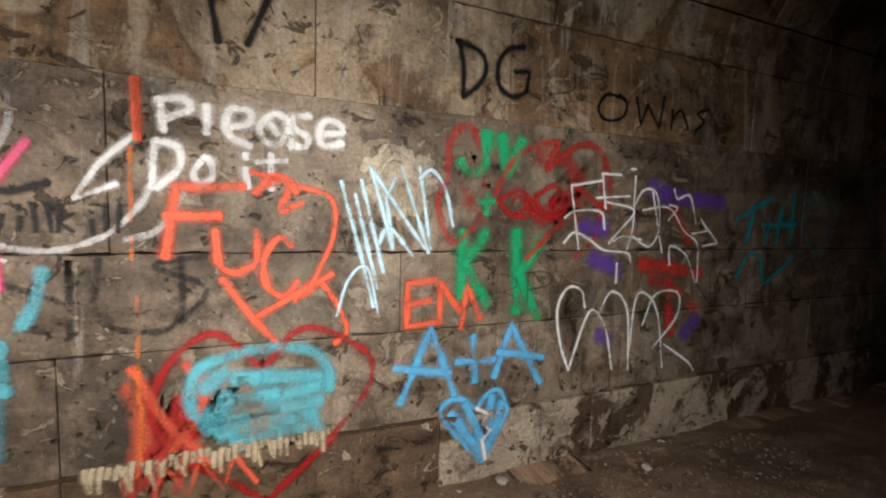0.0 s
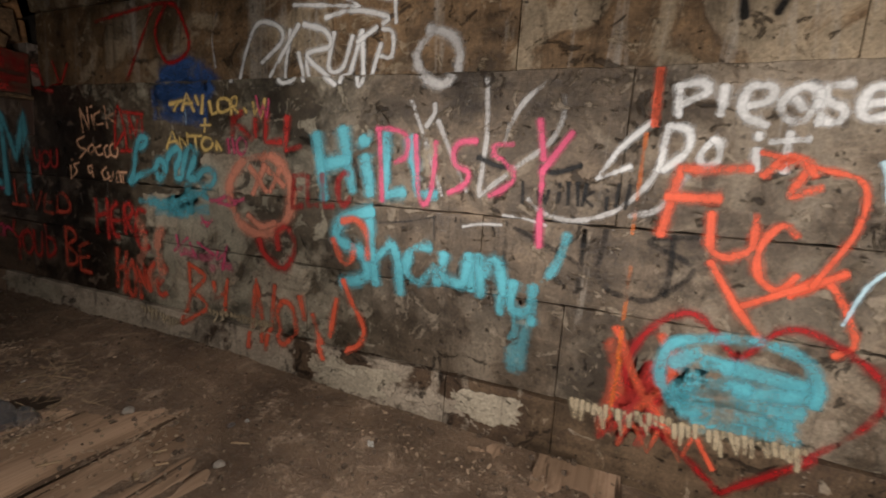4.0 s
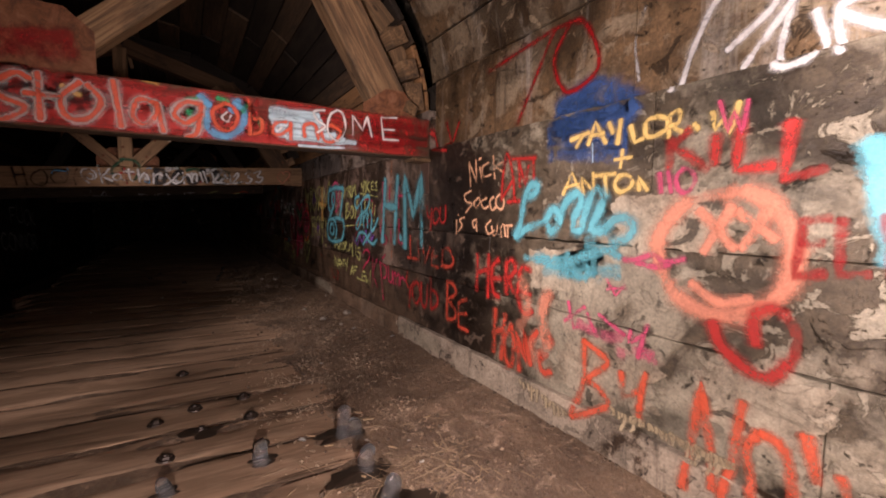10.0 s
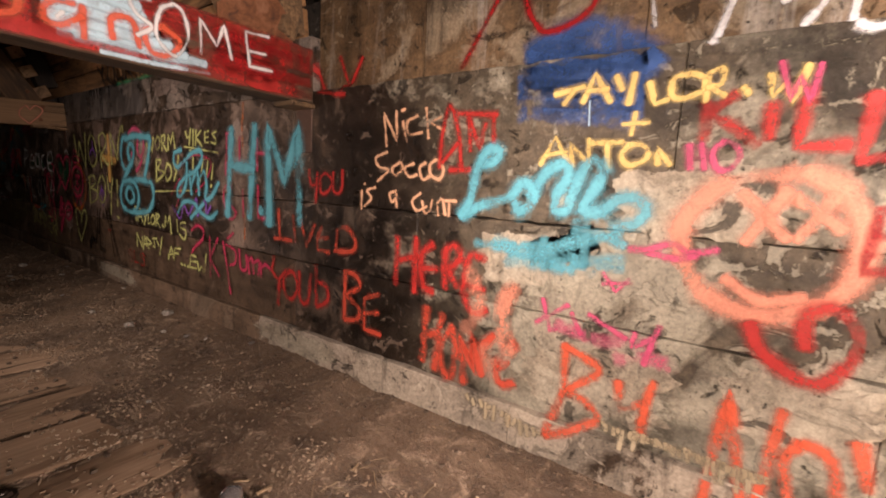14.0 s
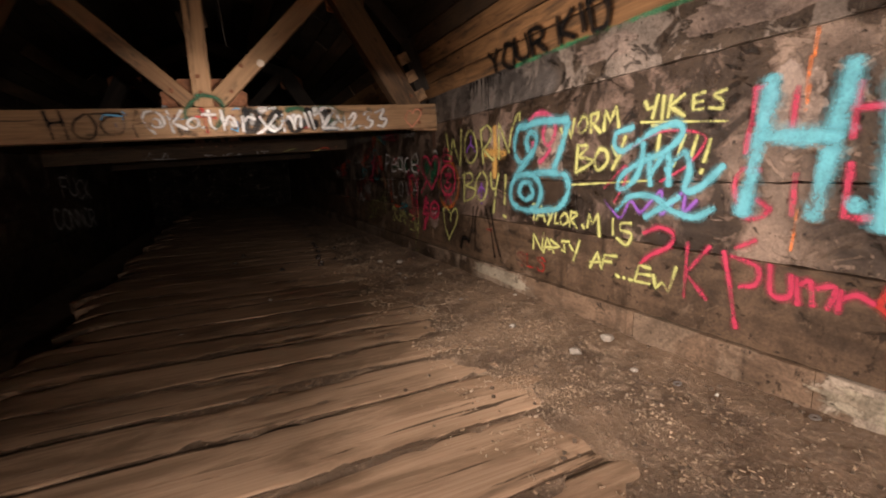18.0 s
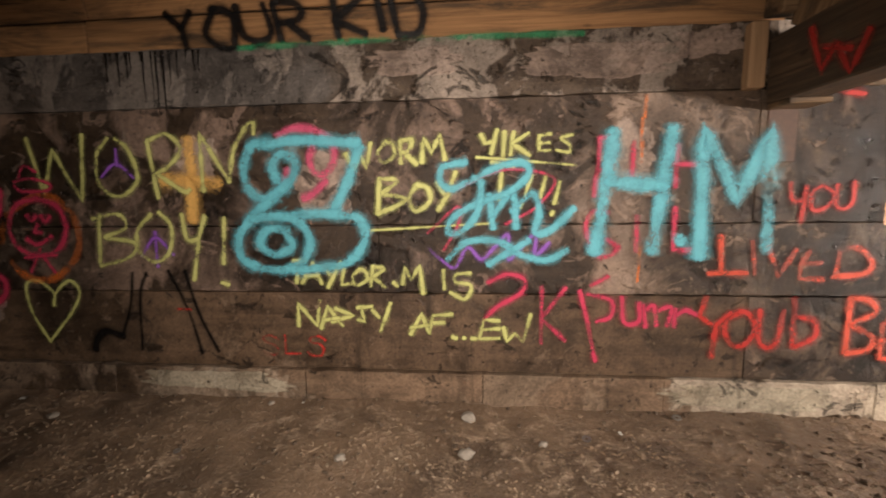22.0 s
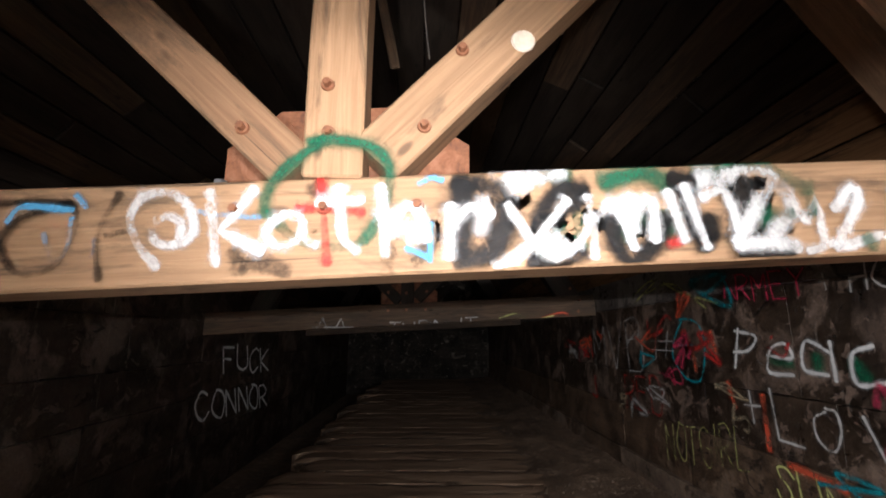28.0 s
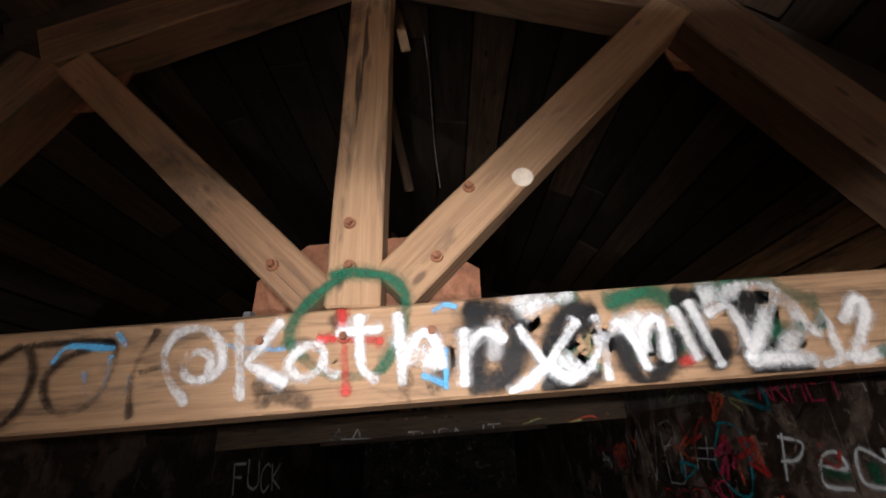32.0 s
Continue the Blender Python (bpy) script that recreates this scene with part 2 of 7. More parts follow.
def timber(name, light=(0.40, 0.26, 0.13), dark=(0.17, 0.095, 0.042), dirt=0.4, rough=0.75, trodden=False):
    """Sawn timber, grain along the piece's own x."""
    m, n, l, p = nodes_of(name)
    tc, info = n.new("ShaderNodeTexCoord"), n.new("ShaderNodeObjectInfo")
    add = n.new("ShaderNodeVectorMath")
    add.operation = "ADD"
    l.new(tc.outputs["Object"], add.inputs[0])
    rnd = math_node(n, l, "MULTIPLY", info.outputs["Random"], 37.0)
    comb = n.new("ShaderNodeCombineXYZ")
    l.new(rnd, comb.inputs[0]), l.new(rnd, comb.inputs[2])
    l.new(comb.outputs[0], add.inputs[1])
    vec = add.outputs[0]
    grain = noise_node(n, l, moved(n, l, vec, (0.7, 60.0, 60.0) if trodden else (2.0, 55.0, 55.0)), 1.0, 6, 0.6, 0.25 if trodden else 0.8)
    cloud = noise_node(n, l, moved(n, l, vec, (0.8, 3.0, 3.0)), 1.0, 6, 0.65, 0.5)
    dirtn = noise_node(n, l, moved(n, l, vec, (0.7, 9.0, 9.0) if trodden else (1.3, 7.0, 7.0)), 1.0, 9, 0.7, 0.7)
    crack = noise_node(n, l, moved(n, l, vec, (0.9, 26.0, 26.0)), 1.0, 3, 0.5, 0.5)
    base = mix(n, l, ramp(n, l, grain.outputs[0], ((0.36, (0, 0, 0)), (0.62, (1, 1, 1)))).outputs[0], dark, light)
    base = mix(n, l, math_node(n, l, "MULTIPLY", ramp(n, l, cloud.outputs[0], ((0.4, (0, 0, 0)), (0.75, (1, 1, 1)))).outputs[0], 0.6), base, tuple(c * 0.55 for c in light))
    d = ramp(n, l, dirtn.outputs[0], ((0.66 - dirt * 0.35, (0, 0, 0)), (0.80 - dirt * 0.3, (1, 1, 1))))
    base = mix(n, l, math_node(n, l, "MULTIPLY", d.outputs[0], 0.85), base, (0.035, 0.025, 0.016))
    ck = ramp(n, l, crack.outputs[0], ((0.285, (1, 1, 1)), (0.325, (0, 0, 0))))
    base = mix(n, l, math_node(n, l, "MULTIPLY", ck.outputs[0], 0.85), base, (0.02, 0.014, 0.009))
    if trodden:
        pos = n.new("ShaderNodeNewGeometry").outputs["Position"]
        mud = noise_node(n, l, moved(n, l, pos, (3.4, 0.8, 1.0)), 1.0, 10, 0.66, 0.5)
        mr = ramp(n, l, mud.outputs[0], ((0.46, (0, 0, 0)), (0.56, (1, 1, 1))))
        base = mix(n, l, math_node(n, l, "MULTIPLY", mr.outputs[0], 0.6), base, (0.14, 0.088, 0.052))
        gen = n.new("ShaderNodeSeparateXYZ")
        l.new(tc.outputs["Generated"], gen.inputs[0])
        rim = math_node(n, l, "POWER", math_node(n, l, "MULTIPLY", math_node(n, l, "ABSOLUTE", math_node(n, l, "SUBTRACT", gen.outputs[1], 0.5)), 2.0), 6.0)
        rotn = noise_node(n, l, moved(n, l, pos, (13.0, 0.9, 1.0)), 1.0, 10, 0.70, 0.35)
        rot = math_node(n, l, "ADD", rotn.outputs[0], math_node(n, l, "MULTIPLY", rim, 0.24))
        rr = ramp(n, l, rot, ((0.625, (0, 0, 0)), (0.675, (1, 1, 1))))
        base = mix(n, l, math_node(n, l, "MULTIPLY", rr.outputs[0], 0.9), base, (0.032, 0.020, 0.012))
    else:
        vor = n.new("ShaderNodeTexVoronoi")
        vor.inputs["Scale"].default_value = 1.0
        l.new(moved(n, l, vec, (3.2, 8.0, 8.0)), vor.inputs["Vector"])
        kr = ramp(n, l, vor.outputs["Distance"], ((0.07, (1, 1, 1)), (0.13, (0, 0, 0))))
        base = mix(n, l, math_node(n, l, "MULTIPLY", kr.outputs[0], 0.8), base, tuple(c * 0.35 for c in dark))
    v = math_node(n, l, "ADD", math_node(n, l, "MULTIPLY", info.outputs["Random"], 0.26), 0.86)
    sc = n.new("ShaderNodeVectorMath")
    sc.operation = "SCALE"
    l.new(base, sc.inputs[0]), l.new(v, sc.inputs["Scale"])
    l.new(sc.outputs[0], p.inputs["Base Color"])
    p.inputs["Roughness"].default_value = rough
    p.inputs["Specular IOR Level"].default_value = 0.15 if trodden else 0.3
    bump(n, l, p, math_node(n, l, "ADD", math_node(n, l, "MULTIPLY", grain.outputs[0], 0.6), dirtn.outputs[0]), 0.4 if trodden else 0.6, 0.006)
    return m


def dirt_material():
    m, n, l, p = nodes_of("trodden_dirt")
    pos = n.new("ShaderNodeNewGeometry").outputs["Position"]
    big = noise_node(n, l, pos, 1.6, 6, 0.6, 0.5)
    mid = noise_node(n, l, pos, 7.0, 9, 0.74, 0.6)
    fine = noise_node(n, l, pos, 90.0, 4, 0.7)
    base = mix(n, l, ramp(n, l, big.outputs[0], ((0.35, (0, 0, 0)), (0.65, (1, 1, 1)))).outputs[0], (0.095, 0.060, 0.036), (0.235, 0.155, 0.095))
    base = mix(n, l, math_node(n, l, "MULTIPLY", ramp(n, l, mid.outputs[0], ((0.53, (0, 0, 0)), (0.66, (1, 1, 1)))).outputs[0], 0.75), base, (0.42, 0.30, 0.20))
    fleck = noise_node(n, l, pos, 30.0, 7, 0.72, 0.4)
    fr = ramp(n, l, math_node(n, l, "ADD", fleck.outputs[0], math_node(n, l, "MULTIPLY", math_node(n, l, "SUBTRACT", mid.outputs[0], 0.5), 0.5)), ((0.60, (0, 0, 0)), (0.66, (1, 1, 1))))
    base = mix(n, l, math_node(n, l, "MULTIPLY", fr.outputs[0], 0.7), base, (0.50, 0.38, 0.27))
    base = mix(n, l, 0.8, base, ramp(n, l, fine.outputs[0], ((0.3, (0.55, 0.55, 0.55)), (0.7, (1.25, 1.25, 1.25)))).outputs[0], "MULTIPLY")
    l.new(base, p.inputs["Base Color"])
    l.new(ramp(n, l, fleck.outputs[0], ((0.42, (0.45, 0.45, 0.45)), (0.62, (0.85, 0.85, 0.85)))).outputs[0], p.inputs["Roughness"])
    bump(n, l, p, math_node(n, l, "ADD", math_node(n, l, "MULTIPLY", fleck.outputs[0], 0.5), mid.outputs[0]), 1.0, 0.025)
    return m


def rust_material():
    m, n, l, p = nodes_of("rusty_steel")
    pos = n.new("ShaderNodeNewGeometry").outputs["Position"]
    a = noise_node(n, l, pos, 14.0, 8, 0.7, 0.6)
    b = noise_node(n, l, pos, 80.0, 3, 0.6)
    c = ramp(n, l, a.outputs[0], ((0.3, (0.05, 0.022, 0.012)), (0.5, (0.17, 0.065, 0.025)), (0.7, (0.27, 0.13, 0.07))))
    l.new(c.outputs[0], p.inputs["Base Color"])
    p.inputs["Roughness"].default_value, p.inputs["Metallic"].default_value = 0.75, 0.25
    bump(n, l, p, b.outputs[0], 0.5, 0.003)
    return m


def ice_material():
    m, n, l, p = nodes_of("cloudy_ice")
    pos = n.new("ShaderNodeNewGeometry").outputs["Position"]
    a = noise_node(n, l, pos, 30.0, 4, 0.6)
    p.inputs["Base Color"].default_value = (0.88, 0.88, 0.87, 1)
    p.inputs["Roughness"].default_value = 0.06
    p.inputs["IOR"].default_value = 1.31
    p.inputs["Transmission Weight"].default_value = 0.95
    bump(n, l, p, a.outputs[0], 0.3, 0.004)
    return m


def plain(name, colour, rough=0.6, metal=0.0):
    m, n, l, p = nodes_of(name)
    pos = n.new("ShaderNodeNewGeometry").outputs["Position"]
    a = noise_node(n, l, pos, 25.0, 5, 0.6)
    c = mix(n, l, ramp(n, l, a.outputs[0], ((0.35, (0, 0, 0)), (0.65, (1, 1, 1)))).outputs[0], tuple(v * 0.7 for v in colour), colour)
    l.new(c, p.inputs["Base Color"])
    p.inputs["Roughness"].default_value, p.inputs["Metallic"].default_value = rough, metal
    return m


WALL = concrete("old_concrete_block", (0.128, 0.095, 0.064), 0.56, 0.25, 0.34, 0.26, (0.31, 0.25, 0.18), (
    (-1.6, -2.5, (0.085, 0.066, 0.043), (0.40, 0.355, 0.26), 0.44),
    (-4.1, -4.7, (0.022, 0.014, 0.009), (0.22, 0.155, 0.11), 0.18),
    (-5.2, -5.6, (0.078, 0.052, 0.034), (0.30, 0.215, 0.16), 0.34),
    (-6.0, -6.6, (0.038, 0.025, 0.016), (0.27, 0.185, 0.14), 0.27),
    (-9.0, -9.6, (0.038, 0.025, 0.016), (0.25, 0.175, 0.13), 0.28),
))
# Darker concrete for the far-side wall and the upper vault blocks.
WALL_DARK = concrete("dark_concrete_block", (0.040, 0.028, 0.020), 0.45, 0.32, 0.42, 0.25, (0.17, 0.125, 0.095))
WALL_MUD = concrete("mud_splashed_concrete_block", (0.092, 0.058, 0.035), 0.42, 0.15, 0.5, 0.0, (0.24, 0.165, 0.11))
WALL_BASE = concrete("footing_with_pale_plaster", (0.075, 0.048, 0.029), 0.35, 0.25, 0.55, 0.30, (0.46, 0.38, 0.28), (
    (0.45, 0.25, (0.10, 0.066, 0.038), (0.44, 0.35, 0.24), -0.1),
    (-0.9, -1.1, (0.075, 0.048, 0.029), (0.50, 0.415, 0.31), 0.60),
    (-4.85, -4.95, (0.16, 0.115, 0.078), (0.50, 0.41, 0.31), 0.85),
    (-5.9, -6.1, (0.150, 0.098, 0.062), (0.25, 0.178, 0.12), 0.05),
    (-7.95, -8.1, (0.18, 0.125, 0.083), (0.37, 0.28, 0.20), 0.60),
    (-9.3, -9.5, (0.085, 0.055, 0.034), (0.28, 0.20, 0.14), 0.10),
), 0.24, 0.06)
WALL_UPPER = concrete("ochre_concrete_block", (0.150, 0.094, 0.048), 0.56, 0.85, 0.45, 0.24, (0.37, 0.29, 0.19), (), 0.22, 0.06)
WALL_STAIN = concrete("stained_upper_concrete", (0.062, 0.043, 0.029), 0.40, 0.30, 0.30, 0.42, (0.31, 0.25, 0.20), (
    (-7.7, -8.3, (0.070, 0.060, 0.052), (0.20, 0.17, 0.145), 0.25),
), 0.10, 0.025)
PLASTER_PINK = concrete("rosy_plaster_skim", (0.20, 0.145, 0.112), 0.30, 0.2, 0.4, 0.35, (0.36, 0.275, 0.22), (), 0.1, 0.08)
PLASTER_CREAM = concrete("cream_plaster_skim", (0.25, 0.205, 0.145), 0.28, 0.3, 0.45, 0.45, (0.46, 0.395, 0.29), (), 0.1, 0.08)
MORTAR = concrete("dark_joint_mortar", (0.03, 0.024, 0.018), 0.6, 0.05, 0.8, 0.0)
NEW_WOOD = timber("sawn_fir_timber", (0.335, 0.203, 0.106), (0.235, 0.137, 0.069), 0.38)
OLD_WOOD = timber("aged_brown_timber", (0.26, 0.16, 0.08), (0.10, 0.055, 0.027), 0.55)
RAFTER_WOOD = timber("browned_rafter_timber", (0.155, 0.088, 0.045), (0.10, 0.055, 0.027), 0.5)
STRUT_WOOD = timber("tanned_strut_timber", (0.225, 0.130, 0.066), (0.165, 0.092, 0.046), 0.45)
PLANK_WOOD = timber("worn_floor_timber", (0.44, 0.30, 0.195), (0.33, 0.215, 0.135), 0.20, 0.6, True)
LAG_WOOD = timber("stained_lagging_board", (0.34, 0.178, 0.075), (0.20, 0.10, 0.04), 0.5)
# Dark timber; on far beams and vault boards the missing light is painted in.
DARK_WOOD = timber("darkened_timber", (0.10, 0.062, 0.034), (0.045, 0.027, 0.015), 0.6)
# Near-black stand-in for timber beyond the torch's reach; missing light is in the colour.
UNLIT_WOOD = timber("unlit_timber", (0.024, 0.016, 0.010), (0.009, 0.0065, 0.0045), 0.6)
DIRT = dirt_material()
RUST = rust_material()
ICE = ice_material()
WET = plain("black_wet_patch", (0.035, 0.024, 0.016), 0.4)
STRAW = plain("dry_splinter", (0.30, 0.205, 0.115), 0.85)
PEBBLE = plain("grey_pebble", (0.30, 0.26, 0.21), 0.8)
LITTER = plain("white_paper_scrap", (0.7, 0.68, 0.62), 0.7)
PAD = plain("rust_brown_pad", (0.085, 0.042, 0.024), 0.7)
STEEL = plain("bright_steel", (0.5, 0.5, 0.5), 0.35, 0.9)

# ---- mesh tools ----


def mesh_from(name, bm, material):
    me = bpy.data.meshes.new(name)
    bm.normal_update()
    bm.to_mesh(me)
    bm.free()
    me.materials.append(material)
    return me


def part(name, bm, material, parent=None, label=""):
    ob = new(name, mesh_from(name, bm, material))
    if parent is not None:
        ob.parent = parent
    return tagged(ob, label)


def empty(name, m, label, category, group="", kind=""):
    ob = new(name)
    ob.matrix_world = m
    ob.empty_display_size = 0.1
    return tagged(ob, label, category, group, kind)


def box(sx, sy, sz, bevel=0.01, wobble=0.0, cuts=0, seed=0, segments=1):
    """A box about the origin with rounded, slightly uneven edges."""
    bm = bmesh.new()
    bmesh.ops.create_cube(bm, size=1.0, matrix=Matrix.Diagonal((sx, sy, sz, 1)))
    if cuts:
        long_edges = [e for e in bm.edges if abs((e.verts[0].co - e.verts[1].co).x) > 0.9 * sx]
        bmesh.ops.subdivide_edges(bm, edges=long_edges, cuts=cuts, use_grid_fill=True)
    if bevel:
        es = [e for e in bm.edges if len(e.link_faces) == 2 and e.calc_face_angle(0) > 0.5]
        bmesh.ops.bevel(bm, geom=es, offset=bevel, segments=segments, affect="EDGES", profile=0.6)
    if wobble:
        for v in bm.verts:
            v.co += noise.noise_vector(v.co * 3.1 + Vector((seed * 7.3, seed, 0))) * wobble
    return bm


def member(name, a, b, width, depth, x, material, parent, seed=0, label=""):
    """A straight timber in the plane at x between (y, z) ends; depth runs along the corridor."""
    a, b = Vector((x, *a)), Vector((x, *b))
    d = b - a
    ob = part(name, box(d.length, width, depth, 0.008, 0.004, 10, seed), material, parent, label)
    ex = d.normalized()
    ez = Vector((1, 0, 0))
    ey = ez.cross(ex)
    rot = Matrix((ex, ey, ez)).transposed().to_4x4()
    ob.matrix_parent_inverse = parent.matrix_world.inverted()
    ob.matrix_basis = Matrix.Translation((a + b) / 2) @ rot
    return ob


# ---- plan ----
FACE, FACE_UP, LEFT, MID = 2.05, 2.12, -3.4, -0.675
X_END, X_START = -26.0, 8.0
TRUSS_X = (-5.25, -10.17, -15.0, -20.0)


def chord(y, x=-10.17):
    """Underside of the tie beams: the first lies level, the others dip a little away from the painted wall."""
    return 1.862 if x > -6 else 1.79 + 0.054 * y


def beam_height(x):
    return 0.342 if x > -6 else 0.30


# ---- painted wall: backing, then block by block ----
def slab(name, lo, hi, material, label, bevel=0.0):
    size = [h - l for l, h in zip(lo, hi)]
    ob = part(name, box(*size, bevel), material, None, label)
    ob.location = [(l + h) / 2 for l, h in zip(lo, hi)]
    return tagged(ob, kind="structure")


wall_right = slab("wall_right", (X_END, FACE + 0.125, -0.8), (X_START, FACE + 0.7, 2.56), MORTAR, "long wall of big sooty concrete blocks under layers of spray paint")
wall_left = slab("wall_left", (X_END, LEFT - 0.6, -0.8), (X_START, LEFT - 0.05, 2.32), MORTAR, "dark concrete block wall across the trench")
wall_end = slab("wall_end", (X_END - 0.4, LEFT - 0.6, -0.8), (X_END, FACE + 0.7, 4.6), MORTAR, "unlit far end wall")
wall_start = slab("wall_start", (X_START, LEFT - 0.6, -0.8), (X_START + 0.4, FACE + 0.7, 4.6), MORTAR, "dark wall behind the start of the walk")


def block(x0, x1, z0, z1, face, material, parent, depth=0.16, side=1, seed=0):
    gap = 0.003
    bm = box(x1 - x0 - gap, depth, z1 - z0 - gap, 0.0035, 0.0, min(60, int((x1 - x0) / 0.05)))
    for v in bm.verts:
        chip = noise.noise(Vector((v.co.x * 9.0 + x0, z0 * 5.0, v.co.z * 2.0))) + 0.7 * noise.noise(Vector((v.co.x * 31.0, z0 * 5.0 + seed, v.co.z)))
        v.co.z -= math.copysign(max(0.0, chip) * 0.012, v.co.z)
        v.co += noise.noise_vector(v.co * 2.3 + Vector((x0 * 1.7, z0 * 3.1, seed))) * 0.0015
    ob = part("concrete_block", bm, material, parent)
    ob.location = ((x0 + x1) / 2, face + side * depth / 2 + random.uniform(-0.001, 0.003), (z0 + z1) / 2)
    ob.matrix_parent_inverse = parent.matrix_world.inverted()
    return ob


def course(z0, z1, face, joints, pick, parent, side=1):
    for i, (x1, x0) in enumerate(zip(joints, joints[1:])):
        block(x0, x1, z0, z1, face, pick((x0 + x1) / 2, i), parent, 0.16, side, i)


def joints_from(known, rng, lo=1.1, hi=1.9):
    """Joints from the start to the far end: those known, then at odd lengths."""
    out = [X_START, *known]
    while out[-1] > X_END:
        out.append(out[-1] - rng.uniform(lo, hi))
    out[-1] = X_END
    return out


rng = random.Random(5)


def tone_main(x, i):
    return WALL


def tone_base(x, i):
    return WALL_BASE


bpy.context.view_layer.update()
course(-0.8, 0.30, FACE - 0.03, joints_from([6.5, 4.9, 3.2, 1.9, 0.85, -0.79, -1.40, -2.6, -3.7, -4.75, -5.9, -6.97, -8.1, -9.42], rng), tone_base, wall_right)
course(0.30, 0.80, FACE, joints_from([6.9, 4.2, 1.2, -0.80, -2.4, -5.45, -10.4], rng), lambda x, i: WALL_MUD if x < -5.4 else WALL, wall_right)
course(0.80, 1.22, FACE, joints_from([5.8, 3.9, 2.2, 0.62, -1.26, -4.35, -7.6, -11.5], rng), tone_main, wall_right)
course(1.22, 1.95, FACE, joints_from([6.4, 4.0, 1.55, -0.61, -3.1, -5.46, -10.2], rng), tone_main, wall_right)
course(1.95, 2.55, FACE_UP, [X_START, 6.4, 4.9, 3.4, 1.27, 0.2, -1.17, -2.3, -3.27, -4.4, -5.28], lambda x, i: WALL_UPPER, wall_right)
course(1.95, 2.30, FACE, [j for j in joints_from([-5.28, -10.2], rng) if j < -5.2], lambda x, i: WALL_STAIN, wall_right)


def plaster_patch(x, z, wide, high, face, material, seed):
    """A thin skim of old plaster with a broken outline, proud of the blocks."""
    bm = bmesh.new()
    rings = []
    for size, proud in ((1.0, 0.0), (0.985, 0.0016), (0.93, 0.0026)):
        ring = []
        for k in range(120):
            a = math.tau * k / 120
            p = Vector((math.cos(a), math.sin(a), 0))
            r = 1.0 / max(abs(p.x), abs(p.y)) * 0.55 + 0.45
            r *= 0.86 + 0.55 * noise.fractal(p * 1.6 + Vector((seed * 9.1, 0, 0)), 0.8, 2.2, 6) * 0.6
            ring.append(bm.verts.new((p.x * r * size * wide / 2, -proud, p.y * r * size * high / 2)))
        rings.append(ring)
    for a, b in zip(rings, rings[1:]):
        for k in range(120):
            bm.faces.new((a[k], a[(k + 1) % 120], b[(k + 1) % 120], b[k]))
    hub = bm.verts.new((0, -0.0026, 0))
    for k in range(120):
        bm.faces.new((rings[-1][k], rings[-1][(k + 1) % 120], hub))
    ob = part("plaster_patch", bm, material, wall_right)
    ob.location = (x, face - 0.0012, z)
    ob.matrix_parent_inverse = wall_right.matrix_world.inverted()
    return ob


for k, (x, z, wide, high) in enumerate(((-7.92, 1.47, 0.42, 0.40), (-8.75, 1.62, 0.30, 0.34), (-7.35, 2.16, 0.62, 0.17), (-6.3, 2.13, 0.95, 0.21), (-5.75, 2.20, 0.40, 0.16), (-6.15, 1.62, 0.34, 0.42), (-10.35, 0.66, 0.30, 0.22))):
    plaster_patch(x, z, wide, high, FACE, PLASTER_PINK, k)
for k, (x, z, wide, high) in enumerate(((-8.72, 0.215, 1.1, 0.15), (-5.45, 0.20, 0.95, 0.17), (-2.05, 0.14, 0.7, 0.24), (-1.15, 0.17, 0.42, 0.20), (1.55, 0.15, 0.5, 0.24))):
    plaster_patch(x, z, wide, high, FACE - 0.03, PLASTER_CREAM, 20 + k)
for k, (x, z, wide, high) in enumerate(((-3.35, 0.55, 0.7, 0.46), (-3.05, 1.35, 0.6, 0.34), (-2.6, 0.62, 0.5, 0.36), (0.62, 1.58, 0.42, 0.40), (-3.75, 1.02, 0.42, 0.32))):
    plaster_patch(x, z, wide, high, FACE, PLASTER_CREAM, 40 + k)
for z0, z1 in ((-0.8, 0.3), (0.3, 0.8), (0.8, 1.25), (1.25, 1.8), (1.8, 2.3)):
    course(z0, z1, LEFT, joints_from([], rng, 1.2, 2.2), lambda x, i: WALL_DARK, wall_left, -1)

# ---- vault ----
RISE = 1.85


def arch(a, grow=0.0, spring=2.29, rise=RISE, span=2.73):
    """Point of the vault's section at the angle a (degrees from the painted wall's springing)."""
    return MID + (span + grow) * math.cos(radians(a)), spring + (rise + grow) * math.sin(radians(a))


def vault_course(a0, a1, x0, x1, parent, material, name, thick=0.14, lift=0.0, **section):
    """One straight piece of the vault between two angles."""
    p0, p1 = arch(a0, lift, **section), arch(a1, lift, **section)
    d = Vector((0, p1[0] - p0[0], p1[1] - p0[1]))
    ob = part(name, box(x1 - x0 - 0.012, d.length - 0.008, thick, 0.008, 0.003, 4, a0), material, parent)
    ey = d.normalized()
    ex = Vector((1, 0, 0))
    ez = ex.cross(ey)
    rot = Matrix((ex, ey, ez)).transposed().to_4x4()
    mid = Vector(((x0 + x1) / 2, (p0[0] + p1[0]) / 2, (p0[1] + p1[1]) / 2))
    ob.matrix_parent_inverse = parent.matrix_world.inverted()
    ob.matrix_basis = Matrix.Translation(mid - ez * thick / 2) @ rot
    return ob


